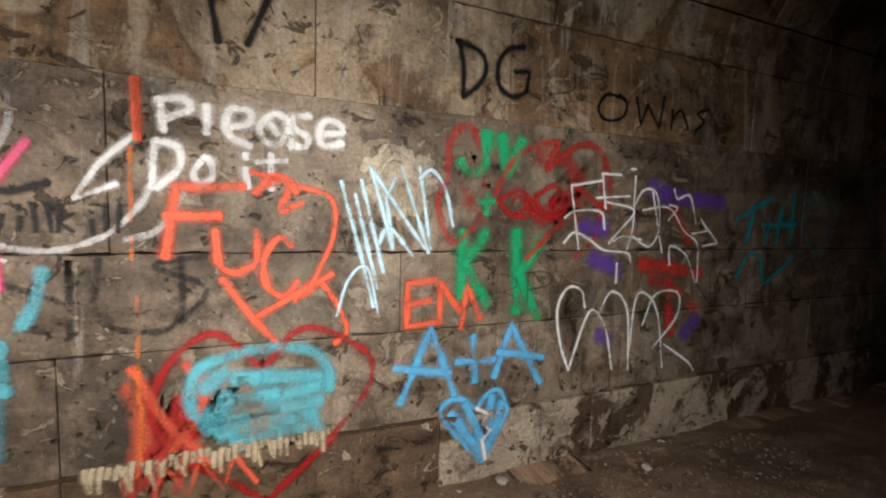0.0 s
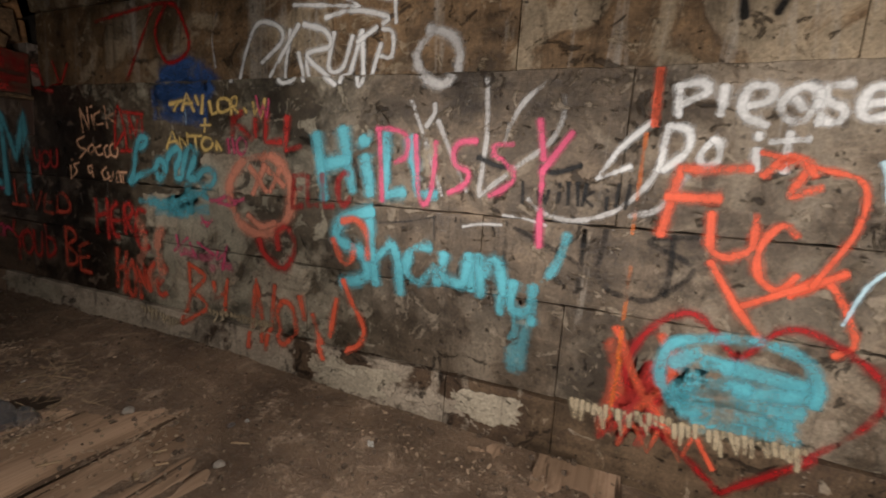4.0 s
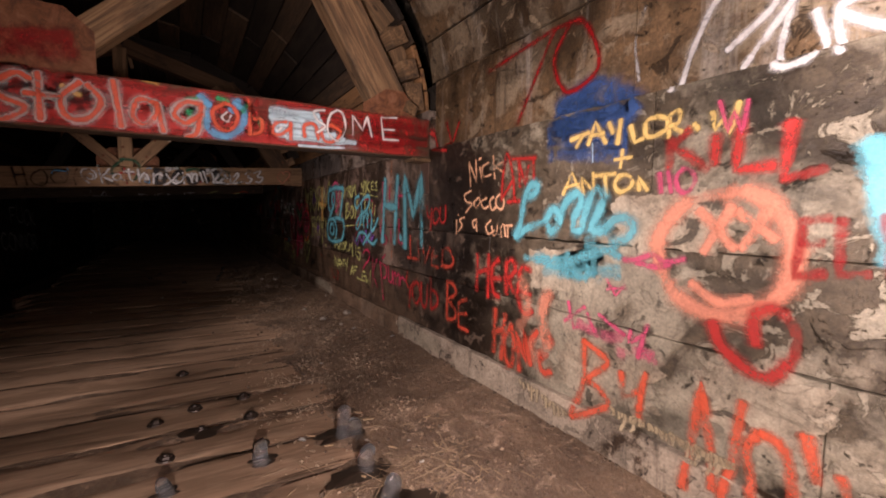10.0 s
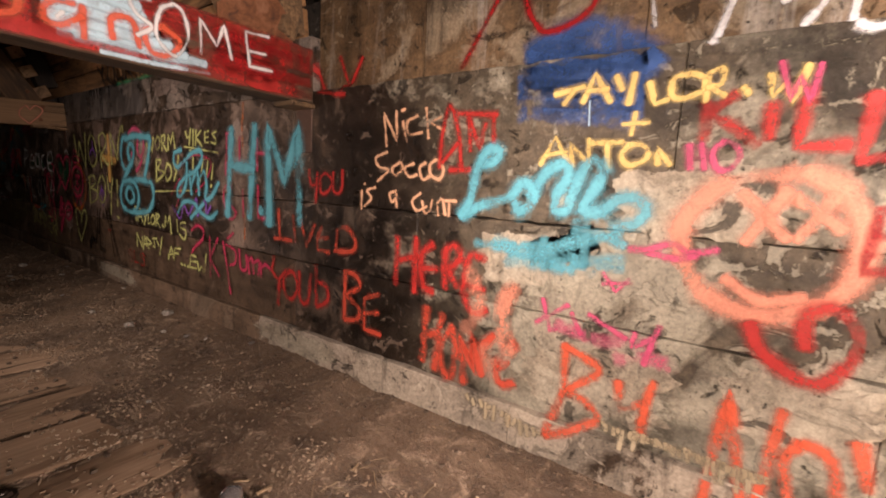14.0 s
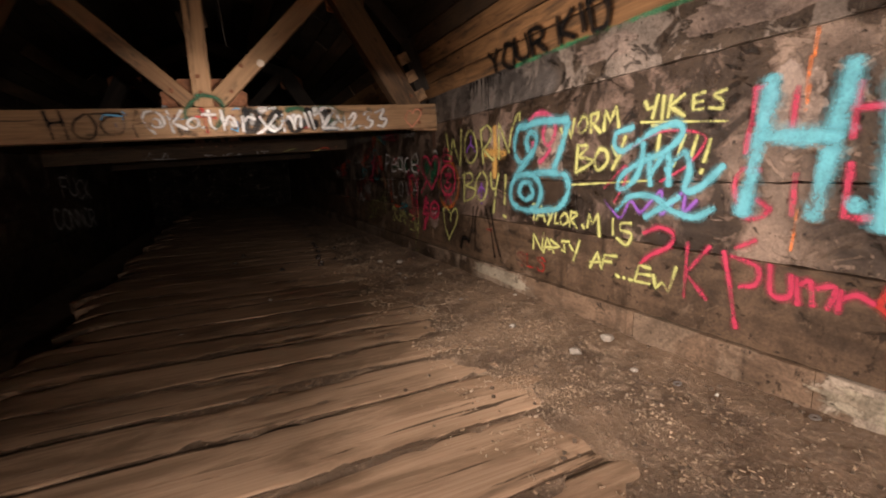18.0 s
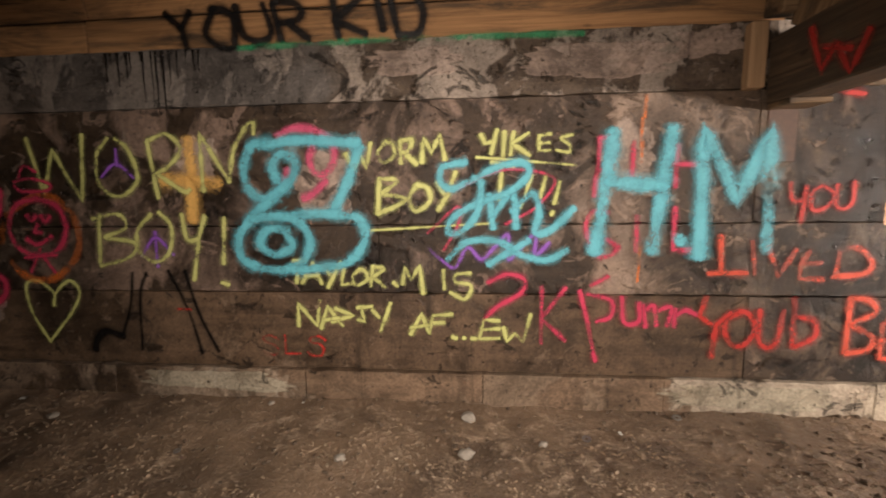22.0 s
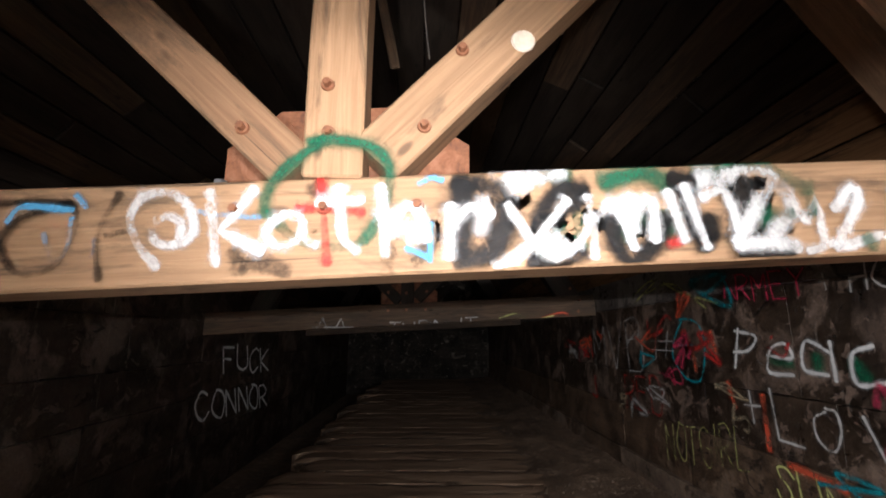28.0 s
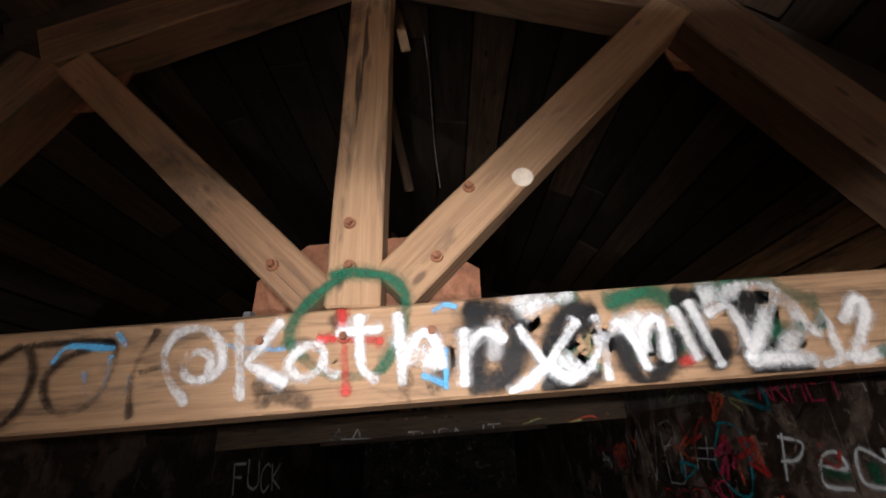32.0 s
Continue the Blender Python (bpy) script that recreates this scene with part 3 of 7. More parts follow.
ceiling = new("ceiling", bpy.data.meshes.new("ceiling"))
bm = bmesh.new()
ring = [arch(a, 0.42) for a in range(-6, 187, 6)]
rows_ = [[bm.verts.new((x, y, z)) for y, z in ring] for x in (X_END - 0.4, X_START + 0.4)]
for i in range(len(ring) - 1):
    bm.faces.new((rows_[0][i], rows_[0][i + 1], rows_[1][i + 1], rows_[1][i]))
bmesh.ops.solidify(bm, geom=list(bm.faces), thickness=-0.2)
bm.to_mesh(ceiling.data)
bm.free()
ceiling.data.materials.append(MORTAR)
tagged(ceiling, "dark barrel vault over the corridor", "ceiling", kind="structure")

vault_lining = new("vault_lining")
tagged(vault_lining, "curved lining of concrete courses and stained lagging boards", "vault lining", kind="structure")
for k, a in enumerate(range(0, 180, 12)):
    x = X_START
    while x > -5.3:
        w = rng.uniform(1.0, 1.7)
        x0 = max(x - w, -5.34)
        vault_course(a, a + 12, x0, x, vault_lining, WALL_UPPER if k < 3 else WALL_DARK, "vault_block", 0.16, 0.0, spring=2.55, rise=1.6, span=2.795)
        x = x0 if x0 > -5.33 else -6
# Boards above the first three are coloured dark to near-black, painting in the vault's gloom.
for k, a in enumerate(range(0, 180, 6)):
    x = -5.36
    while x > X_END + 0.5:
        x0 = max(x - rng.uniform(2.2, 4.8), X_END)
        vault_course(a, a + 6, x0, x, vault_lining, LAG_WOOD if k < 3 else DARK_WOOD if k == 3 else rng.choice((UNLIT_WOOD, UNLIT_WOOD, UNLIT_WOOD, DARK_WOOD)), "lagging_board", 0.05, rng.uniform(-0.012, 0.012))
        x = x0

# ---- trusses ----


def bolt(parent, x, y, z, r=0.022):
    bm = bmesh.new()
    bmesh.ops.create_cone(bm, cap_ends=True, segments=12, radius1=r, radius2=r * 0.9, depth=0.008)
    bmesh.ops.create_cone(bm, cap_ends=True, segments=6, radius1=r * 0.62, radius2=r * 0.55, depth=0.022, matrix=Matrix.Translation((0, 0, 0.011)))
    ob = part("bolt", bm, RUST, parent, "rusty bolt head on a washer")
    ob.matrix_parent_inverse = parent.matrix_world.inverted()
    ob.matrix_basis = pose(x, y, z, 0, 90, 0)
    return ob


def gusset(parent, x, outline, thick=0.012):
    bm = bmesh.new()
    f = bm.faces.new([bm.verts.new((0, y, z)) for y, z in outline])
    ext = bmesh.ops.extrude_face_region(bm, geom=[f])
    bmesh.ops.translate(bm, vec=(-thick, 0, 0), verts=[v for v in ext["geom"] if isinstance(v, bmesh.types.BMVert)])
    bmesh.ops.recalc_face_normals(bm, faces=bm.faces)
    ob = part("gusset_plate", bm, RUST, parent, "rust-brown steel gusset plate")
    ob.matrix_parent_inverse = parent.matrix_world.inverted()
    ob.matrix_basis = Matrix.Translation((x, 0, 0))
    return ob


def truss(x, wood, plates_in_front, label):
    t = empty("timber_truss", Matrix.Translation((x, MID, chord(MID))), label, "roof truss", "trusses across the corridor")
    bpy.context.view_layer.update()
    deep, c, h = 0.19, x - 0.095, beam_height(x)
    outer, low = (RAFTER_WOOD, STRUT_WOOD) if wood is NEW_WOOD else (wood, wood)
    # All tie beams but the pale one are darkened; far ones carry painted-in shade.
    tie = member("tie_beam", (LEFT - 0.05, chord(LEFT, x) + h / 2), (FACE + 0.0, chord(FACE, x) + h / 2), h, deep, c, DARK_WOOD if wood is not NEW_WOOD else wood, t, x)
    top = lambda y: chord(y, x) + h
    km, kr, kl = (-0.615, 3.86), (0.98, 3.50), (-2.07, 3.32)
    thin = x - 0.075
    member("king_post", (-0.625, top(-0.61) + 0.002), (-0.635, km[1]), 0.18, 0.15, thin, wood, t, x + 1)
    member("strut", (-0.50, top(-0.47) + 0.06), (kr[0] - 0.25, kr[1] - 0.06), 0.18, 0.15, thin, wood, t, x + 2)
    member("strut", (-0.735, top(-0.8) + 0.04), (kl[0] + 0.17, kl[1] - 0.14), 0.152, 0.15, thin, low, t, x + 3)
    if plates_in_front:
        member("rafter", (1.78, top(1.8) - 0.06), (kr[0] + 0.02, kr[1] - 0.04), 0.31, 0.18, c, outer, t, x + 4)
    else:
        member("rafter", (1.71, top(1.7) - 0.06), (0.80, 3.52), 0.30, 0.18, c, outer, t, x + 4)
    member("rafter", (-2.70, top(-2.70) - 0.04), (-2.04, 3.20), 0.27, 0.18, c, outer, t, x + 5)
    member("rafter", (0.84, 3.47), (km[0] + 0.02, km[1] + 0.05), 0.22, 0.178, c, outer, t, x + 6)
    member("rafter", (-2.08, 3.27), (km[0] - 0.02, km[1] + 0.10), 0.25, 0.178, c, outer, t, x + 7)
    px = x + 0.014 if plates_in_front else x - 0.152
    if plates_in_front:
        zc = top(-0.6)
        gusset(t, px, ((-1.0, zc - 0.06), (-0.28, zc - 0.02), (-0.28, zc + 0.24), (-0.42, zc + 0.36), (-0.8, zc + 0.36), (-1.0, zc + 0.2)))
        zc = top(1.7)
        gusset(t, px, ((1.42, zc - 0.09), (1.86, zc - 0.07), (1.9, zc + 0.08), (1.78, zc + 0.2), (1.62, zc + 0.2), (1.42, zc + 0.06)))
        gusset(t, px, ((-3.2, zc - 0.36), (-2.7, zc - 0.34), (-2.7, zc - 0.1), (-2.9, zc - 0.02), (-3.2, zc - 0.1)))
    else:
        plate = gusset(t, px, ((-1.01, 2.0), (-0.20, 2.0), (-0.20, 2.24), (-0.42, 2.38), (-0.84, 2.35), (-1.01, 2.21)))
        gusset(t, px, ((0.75, 3.2), (1.2, 3.15), (1.2, 3.4), (0.9, 3.62), (0.7, 3.5)))
        gusset(t, px, ((-1.8, 3.05), (-2.3, 3.0), (-2.3, 3.2), (-2.0, 3.45), (-1.75, 3.35)))
        bpy.context.view_layer.update()
        for y, z in ((-0.651, 2.359), (-0.64, 2.20), (-0.352, 2.226), (-0.234, 2.492), (-0.897, 2.209)):
            bolt(plate, x + 0.006, y, z)
        for y, z in ((-0.892, 1.954), (-0.371, 1.974), (-0.64, 1.965), (1.83, 2.12), (1.80, 1.96), (1.70, 2.28)):
            bolt(tie, x + 0.006, y, z)
    return t


truss(TRUSS_X[0], OLD_WOOD, True, "brown timber roof truss with rusty plates and a red-painted tie beam")
truss(TRUSS_X[1], NEW_WOOD, False, "pale sawn timber roof truss with a tagged tie beam")
# Far trusses coloured near-black: the torch's falloff is put into the wood colour.
truss(TRUSS_X[2], UNLIT_WOOD, False, "dark timber roof truss with faint tags on its tie beam")
truss(TRUSS_X[3], UNLIT_WOOD, False, "unlit timber roof truss far down the corridor")

# ---- ground under the deck, and dirt lying over it along the wall ----
ground = slab("ground", (X_END - 0.4, LEFT - 0.6, -1.0), (X_START + 0.4, FACE + 0.7, -0.55), DIRT, "dark earth in the trench beside the timber deck")


def dirt_top(x, y):
    n1 = noise.noise(Vector((x * 0.9, y * 1.3, 3.0)))
    n2 = noise.noise(Vector((x * 4.0, y * 4.0, 9.0)))
    n3 = noise.noise(Vector((x * 14.0, y * 14.0, 1.0)))
    edge = 1.02 + 0.35 * noise.noise(Vector((x * 1.1, 5.0, 0))) + 0.22 * noise.noise(Vector((x * 4.5, 15.0, 0))) - 0.25 * min(1.0, max(0.0, (x + 2.6) / 1.4)) - 1.9 * min(1.0, max(0.0, (x + 0.5) / 0.9))
    edge += 0.55 * min(1.0, max(0.0, (x + 3.5) / 0.5)) * min(1.0, max(0.0, (-1.0 - x) / 0.6))
    k = min(1.0, max(0.0, (y - edge + 0.3) / 0.75))
    k = k * k * (3 - 2 * k)
    wall_h = 0.10 if x < -3.5 else 0.10 - 0.2 * min(1.0, (x + 3.5) / 4.0)
    calm = 0.24 + 0.76 * k
    return -0.008 + k * (0.008 + 0.024 + (wall_h - 0.02) * min(1.0, max(0.0, (y - 1.2) / 0.8))) + calm * (0.02 * n1 + 0.022 * n2 + 0.014 * n3)


bm = bmesh.new()
step = 0.05
xs = [X_START - 0.2 * i for i in range(23)] + [3.4 - i * step for i in range(0, 330)]
while xs[-1] > X_END:
    xs.append(xs[-1] - 0.15)
ys = [-1.55 + j * 0.05 for j in range(75)]
grid = [[bm.verts.new((x, y, dirt_top(x, y))) for y in ys] for x in xs]
for i in range(len(xs) - 1):
    for j in range(len(ys) - 1):
        bm.faces.new((grid[i][j], grid[i][j + 1], grid[i + 1][j + 1], grid[i + 1][j])).smooth = True
dirt = part("dirt", bm, DIRT, None)
tagged(dirt, "brown dirt and grit banked along the foot of the painted wall", "dirt", kind="stuff")

# ---- deck of heavy timbers ----
floor = empty("floor", Matrix(), "deck of heavy worn timbers lying across the corridor", "floor", kind="structure")


def deck_timber(length, width, seed):
    """A heavy timber along its own x with a worn, furrowed top and ragged ends."""
    bm = bmesh.new()
    nx, ny = 84, 16
    top, low = [], []
    for i in range(nx + 1):
        u = i / nx
        row, rlow = [], []
        for j in range(ny + 1):
            v = j / ny
            y = (v - 0.5) * width
            end = 0.09 * noise.noise(Vector((v * 4, seed * 3.3, 0 if i < nx / 2 else 7)))
            x = (u - 0.5) * length + (end if i in (0, nx) else 0)
            edge = min(v, 1 - v)
            z = -0.002 * max(0, 1 - edge / 0.04) ** 2 - 0.06 * max(0.0, 1 - min(u, 1 - u) * length / (0.32 + 0.14 * noise.noise(Vector((v * 3, seed, i < nx / 2))))) ** 2
            z += 0.004 * noise.noise(Vector((x * 0.7, y * 5, seed * 1.7))) + 0.0012 * noise.noise(Vector((x * 2.5, y * 18, seed * 2.7)))
            z -= 0.075 * max(0.0, noise.noise(Vector((x * 1.3, seed * 4.1, 3.0 if v < 0.5 else 11.0))) + 0.3 * noise.noise(Vector((x * 7, seed * 2.1, 3.0 if v < 0.5 else 11.0))) - 0.04) * max(0.0, 1 - edge * width / 0.085)
            z -= 0.035 * max(0.0, noise.noise(Vector((x * 1.1, y * 8, seed * 6.1))) + 0.25 * noise.noise(Vector((x * 5, y * 30, seed))) - 0.34)
            if edge < 0.01:
                y += 0.014 * noise.noise(Vector((x * 3, seed * 5.1, v * 9)))
            row.append(bm.verts.new((x, y, z)))
            if j in (0, ny) or i in (0, nx):
                rlow.append(bm.verts.new((x, y, -0.2)))
            else:
                rlow.append(None)
        top.append(row), low.append(rlow)
    for i in range(nx):
        for j in range(ny):
            bm.faces.new((top[i][j], top[i + 1][j], top[i + 1][j + 1], top[i][j + 1])).smooth = True
    for i in range(nx):
        for j in (0, ny):
            q = (top[i][j], top[i + 1][j], low[i + 1][j], low[i][j])
            bm.faces.new(q if j else q[::-1])
    for j in range(ny):
        for i in (0, nx):
            q = (top[i][j], top[i][j + 1], low[i][j + 1], low[i][j])
            bm.faces.new(q if i == 0 else q[::-1])
    bmesh.ops.recalc_face_normals(bm, faces=bm.faces)
    return mesh_from("deck_timber", bm, PLANK_WOOD)


DECK = [deck_timber(4.15 + 0.1 * (k % 3), 0.39 + 0.03 * (k % 4), k) for k in range(9)]
x, k = X_START - 0.1, 0
while x > X_END:
    me = DECK[(k * 5) % 9]
    w = 0.39 + 0.03 * (((k * 5) % 9) % 4)
    ob = new("deck_timber", me)
    ob.parent = floor
    ob.matrix_world = pose(x - w / 2, 0.06 + rng.uniform(-0.22, 0.16), rng.uniform(-0.002, 0.0015) - 0.012 * min(1.0, max(0.0, (x + 2.6) / 1.0)) - 0.06 * min(1.0, max(0.0, (x + 0.3) / 0.8)), rng.uniform(-0.05, 0.05), rng.uniform(-0.03, 0.03), 90 + rng.uniform(-0.6, 0.6) + (180 if k % 2 else 0) - 2)
    x -= w + rng.choice((0.001, 0.002, 0.006, 0.018, 0.03))
    k += 1

# ---- spray paint ----
PAINT = {}


def paint(name, colour, thin=0.0):
    """Sprayed paint: full in the middle of the stroke, fading to nothing at its edge, speckled and worn."""
    if name in PAINT:
        return PAINT[name]
    m, n, l, p = nodes_of(name)
    pos = n.new("ShaderNodeNewGeometry").outputs["Position"]
    att = n.new("ShaderNodeAttribute")
    att.attribute_name = "cover"
    speck = noise_node(n, l, pos, 70.0, 5, 0.75)
    wear = noise_node(n, l, pos, 9.0, 7, 0.7, 0.4)
    c = mix(n, l, ramp(n, l, wear.outputs[0], ((0.35, (0, 0, 0)), (0.65, (1, 1, 1)))).outputs[0], tuple(v * 0.78 for v in colour), colour)
    grime = noise_node(n, l, moved(n, l, pos, (3.0, 3.0, 2.0)), 1.0, 9, 0.72, 0.8)
    c = mix(n, l, math_node(n, l, "MULTIPLY", ramp(n, l, grime.outputs[0], ((0.48, (0, 0, 0)), (0.68, (1, 1, 1)))).outputs[0], 0.5), c, tuple(v * 0.45 for v in colour))
    l.new(c, p.inputs["Base Color"])
    p.inputs["Roughness"].default_value = 0.5
    p.inputs["Specular IOR Level"].default_value = 0.22
    bump(n, l, p, math_node(n, l, "ADD", wear.outputs[0], math_node(n, l, "MULTIPLY", speck.outputs[0], 0.4)), 0.7, 0.010)
    fade = noise_node(n, l, pos, 3.4, 9, 0.66, 0.5)
    full = math_node(n, l, "MULTIPLY", att.outputs["Fac"], 1.0 + 1.4 * max(0.0, -thin))
    a = math_node(n, l, "ADD", full, math_node(n, l, "MULTIPLY", math_node(n, l, "SUBTRACT", speck.outputs[0], 0.52), 0.75))
    a = math_node(n, l, "SUBTRACT", a, math_node(n, l, "MULTIPLY", ramp(n, l, wear.outputs[0], ((0.55, (0, 0, 0)), (0.72, (1, 1, 1)))).outputs[0], max(0.0, 0.44 + thin)))
    a = math_node(n, l, "SUBTRACT", a, math_node(n, l, "MULTIPLY", ramp(n, l, fade.outputs[0], ((0.50, (0, 0, 0)), (0.64, (1, 1, 1)))).outputs[0], 0.45 if thin >= 0 else 0.2))
    a = math_node(n, l, "MULTIPLY", a, math_node(n, l, "GREATER_THAN", att.outputs["Fac"], 0.015))
    a = ramp(n, l, math_node(n, l, "SUBTRACT", a, max(0.0, thin)), ((0.10, (0, 0, 0)), (0.85, (1, 1, 1)))).outputs[0]
    l.new(math_node(n, l, "MULTIPLY", a, 0.88), p.inputs["Alpha"])
    PAINT[name] = m
    return m


COLOURS = {
    "white": (0.78, 0.77, 0.74), "faint_white": (0.55, 0.53, 0.50), "cyan": (0.13, 0.49, 0.57), "sky": (0.13, 0.45, 0.75), "ice_blue": (0.55, 0.75, 0.82),
    "orange_red": (0.78, 0.125, 0.055), "red": (0.50, 0.036, 0.028), "dark_red": (0.34, 0.012, 0.012), "crimson": (0.55, 0.045, 0.10), "pink": (0.70, 0.10, 0.20), "salmon": (0.85, 0.32, 0.20),
    "green": (0.02, 0.36, 0.14), "dark_green": (0.012, 0.095, 0.045), "purple": (0.13, 0.055, 0.36), "black": (0.006, 0.0055, 0.005), "blue": (0.045, 0.105, 0.28), "yellow": (0.85, 0.60, 0.20), "lime": (0.60, 0.60, 0.21),
    "peach": (0.85, 0.48, 0.28), "orange": (0.85, 0.20, 0.03), "amber": (0.80, 0.46, 0.13), "teal": (0.025, 0.27, 0.31), "cream": (0.44, 0.35, 0.22), "soot": (0.045, 0.038, 0.032), "faded_red": (0.62, 0.085, 0.045), "brick": (0.40, 0.030, 0.026), "violet": (0.27, 0.10, 0.45),
}
GLYPHS = {
    "A": "00 49 80|24 64", "B": "00 09|~09 59 78 66 05|~05 66 83 60 00", "C": "~88 59 17 04 11 40 82", "D": "00 09|~09 59 85 60 00", "E": "80 00 09 89|05 65",
    "F": "00 09 89|05 65", "G": "~88 59 17 04 11 50 82 84|84 54", "H": "00 09|80 89|05 85", "I": "40 49", "K": "00 09|89 04 80", "L": "09 00 70", "M": "00 09 44 89 80",
    "N": "00 09 80 89", "O": "~49 16 03 30 70 95 88 59 39", "P": "00 09|~09 59 87 65 04", "R": "00 09|~09 59 87 65 04|34 80", "S": "~87 59 18 26 55 73 60 20 02",
    "T": "09 89|49 40", "U": "~09 02 30 50 82 89", "V": "09 40 89", "W": "09 20 46 60 89", "Y": "09 45|89 45 40", "2": "~07 39 78 55 00|00 80",
    "e": "~03 63 46 14 02 30 61", "i": "35 30|37 38", "k": "09 00|56 03 60", "l": "39 30", "o": "~36 04 11 40 63 56 36", "v": "06 30 66", "w": "06 10 34 50 66",
    "+": "42 48|15 75", ".": "40 41", "!": "49 43|40 41", "#": "20 39|60 79|03 93|06 96",
}
NARROW = {"i": 0.5, "l": 0.5, "I": 0.5, "1": 0.55, ".": 0.4, "!": 0.45, "'": 0.4, " ": 0.55, "j": 0.5, "t": 0.75}
DIGITS = "0123456789abcdefghijklmnopqrstuvwxyzABCDEFGHIJKLMNOPQRSTUVWXYZ"


def strokes_of(spec):
    """Strokes of a glyph: pairs on a grid of ten (of thirty-six after '#', of sixty-two after '%'), '~' for a smooth one."""
    unit = 9.0
    if spec[0] in "#%":
        spec, unit = spec[1:], 35.0 if spec[0] == "#" else 61.0
    out = []
    for s in spec.split("|"):
        smooth = s[0] == "~"
        out.append((smooth, [(DIGITS.index(q[0]) / unit, DIGITS.index(q[1]) / unit) for q in s.strip("~").split()]))
    return out


def smooth_line(pts, step):
    """Catmull-Rom through the points."""
    if len(pts) < 3:
        return pts
    ext = [pts[0] * 2 - pts[1], *pts, pts[-1] * 2 - pts[-2]]
    out = []
    for a, b, c, d in zip(ext, ext[1:], ext[2:], ext[3:]):
        k = max(2, int((c - b).length / step))
        for i in range(k):
            t = i / k
            out.append(0.5 * (2 * b + (c - a) * t + (2 * a - 5 * b + 4 * c - d) * t * t + (3 * b - a - 3 * c + d) * t ** 3))
    return out + [pts[-1]]


def filled(pts, step):
    out = [pts[0]]
    for a, b in zip(pts, pts[1:]):
        k = max(1, int((b - a).length / step))
        out += [a + (b - a) * (i / k) for i in range(1, k + 1)]
    return out


LAYER = [0]


def wall_y(x, z):
    if z > 2.3 and x < -5.36:
        return MID + 2.73 * math.sqrt(max(0.05, 1 - ((z - 2.29) / RISE) ** 2)) - 0.02
    if z > 2.55:
        return MID + 2.80 * math.sqrt(max(0.05, 1 - ((z - 2.55) / 1.6) ** 2)) - 0.012
    if z > 1.95 and x > -5.28:
        return FACE_UP
    if z < 0.305:
        return FACE - 0.03
    return FACE


def on_surface(where, p, lift):
    if where == "wall":
        return Vector((p.x, wall_y(p.x, p.y) - lift, p.y))
    if where == "left":
        return Vector((p.x, LEFT + lift, p.y))
    if where == "deck":
        return Vector((p.x, p.y, 0.02 + lift))
    if where[0] == "b":
        return Vector((float(where[1:]) - lift, p.x, p.y))
    return Vector((float(where) + lift, p.x, p.y))


def spray(text, where, bl, br, tl, colour, width, label, shape="", thin=0.0, shake=0.07, seed=0):
    """Lettering (or one shape) sprayed between the lower left, lower right and upper left corners."""
    o, ux, uy = Vector(bl), Vector(br) - Vector(bl), Vector(tl) - Vector(bl)
    rr = random.Random(text + shape + str(seed))
    LAYER[0] += 1
    groups = []
    if shape:
        mark, pieces = (shape[0], shape[1:].split("/")) if shape[0] == "%" else ("", [shape])
        groups = [[(sm, [o + ux * a + uy * b for a, b in pts]) for sm, pts in strokes_of(mark + piece)] for piece in pieces]
        if not mark:
            groups = [[stroke] for stroke in groups[0]]
    else:
        total = sum(NARROW.get(c, 1.0) for c in text)
        at = 0.0
        for c in text:
            w = NARROW.get(c, 1.0)
            if c != " ":
                lines = []
                dy, tilt = rr.uniform(-shake, shake), rr.uniform(-shake, shake)
                for sm, pts in strokes_of(GLYPHS[c]):
                    q = []
                    for a, b in pts:
                        a0 = a if w > 0.6 else 0.5 + (a - 0.44) * 0.6
                        u = (at + w * (0.08 + 0.84 * a0 + rr.uniform(-0.04, 0.04))) / total + tilt * (b - 0.5) / max(1.0, total) * 2
                        q.append(o + ux * u + uy * (b + dy + rr.uniform(-0.035, 0.035)))
                    lines.append((sm, q))
                groups.append(lines)
            at += w
    material = paint("spray_" + colour + ("_thin_%d" % round(thin * 100) if thin else ""), COLOURS[colour], thin)
    if len(groups) == 1:
        ob = stroke_mesh("graffiti", groups[0], where, width, material, None, "post foot" not in label)
    else:
        ob = empty("graffiti", Matrix.Translation(on_surface(where, o, 0.004)), label, "graffiti")
        inverse = Matrix.Translation(on_surface(where, o, 0.004)).inverted()
        for lines in groups:
            stroke_mesh("letter" if text or "/" in shape else "stroke", lines, where, width, material, ob, "post foot" not in label).matrix_parent_inverse = inverse
    return tagged(ob, label, "graffiti", "graffiti")


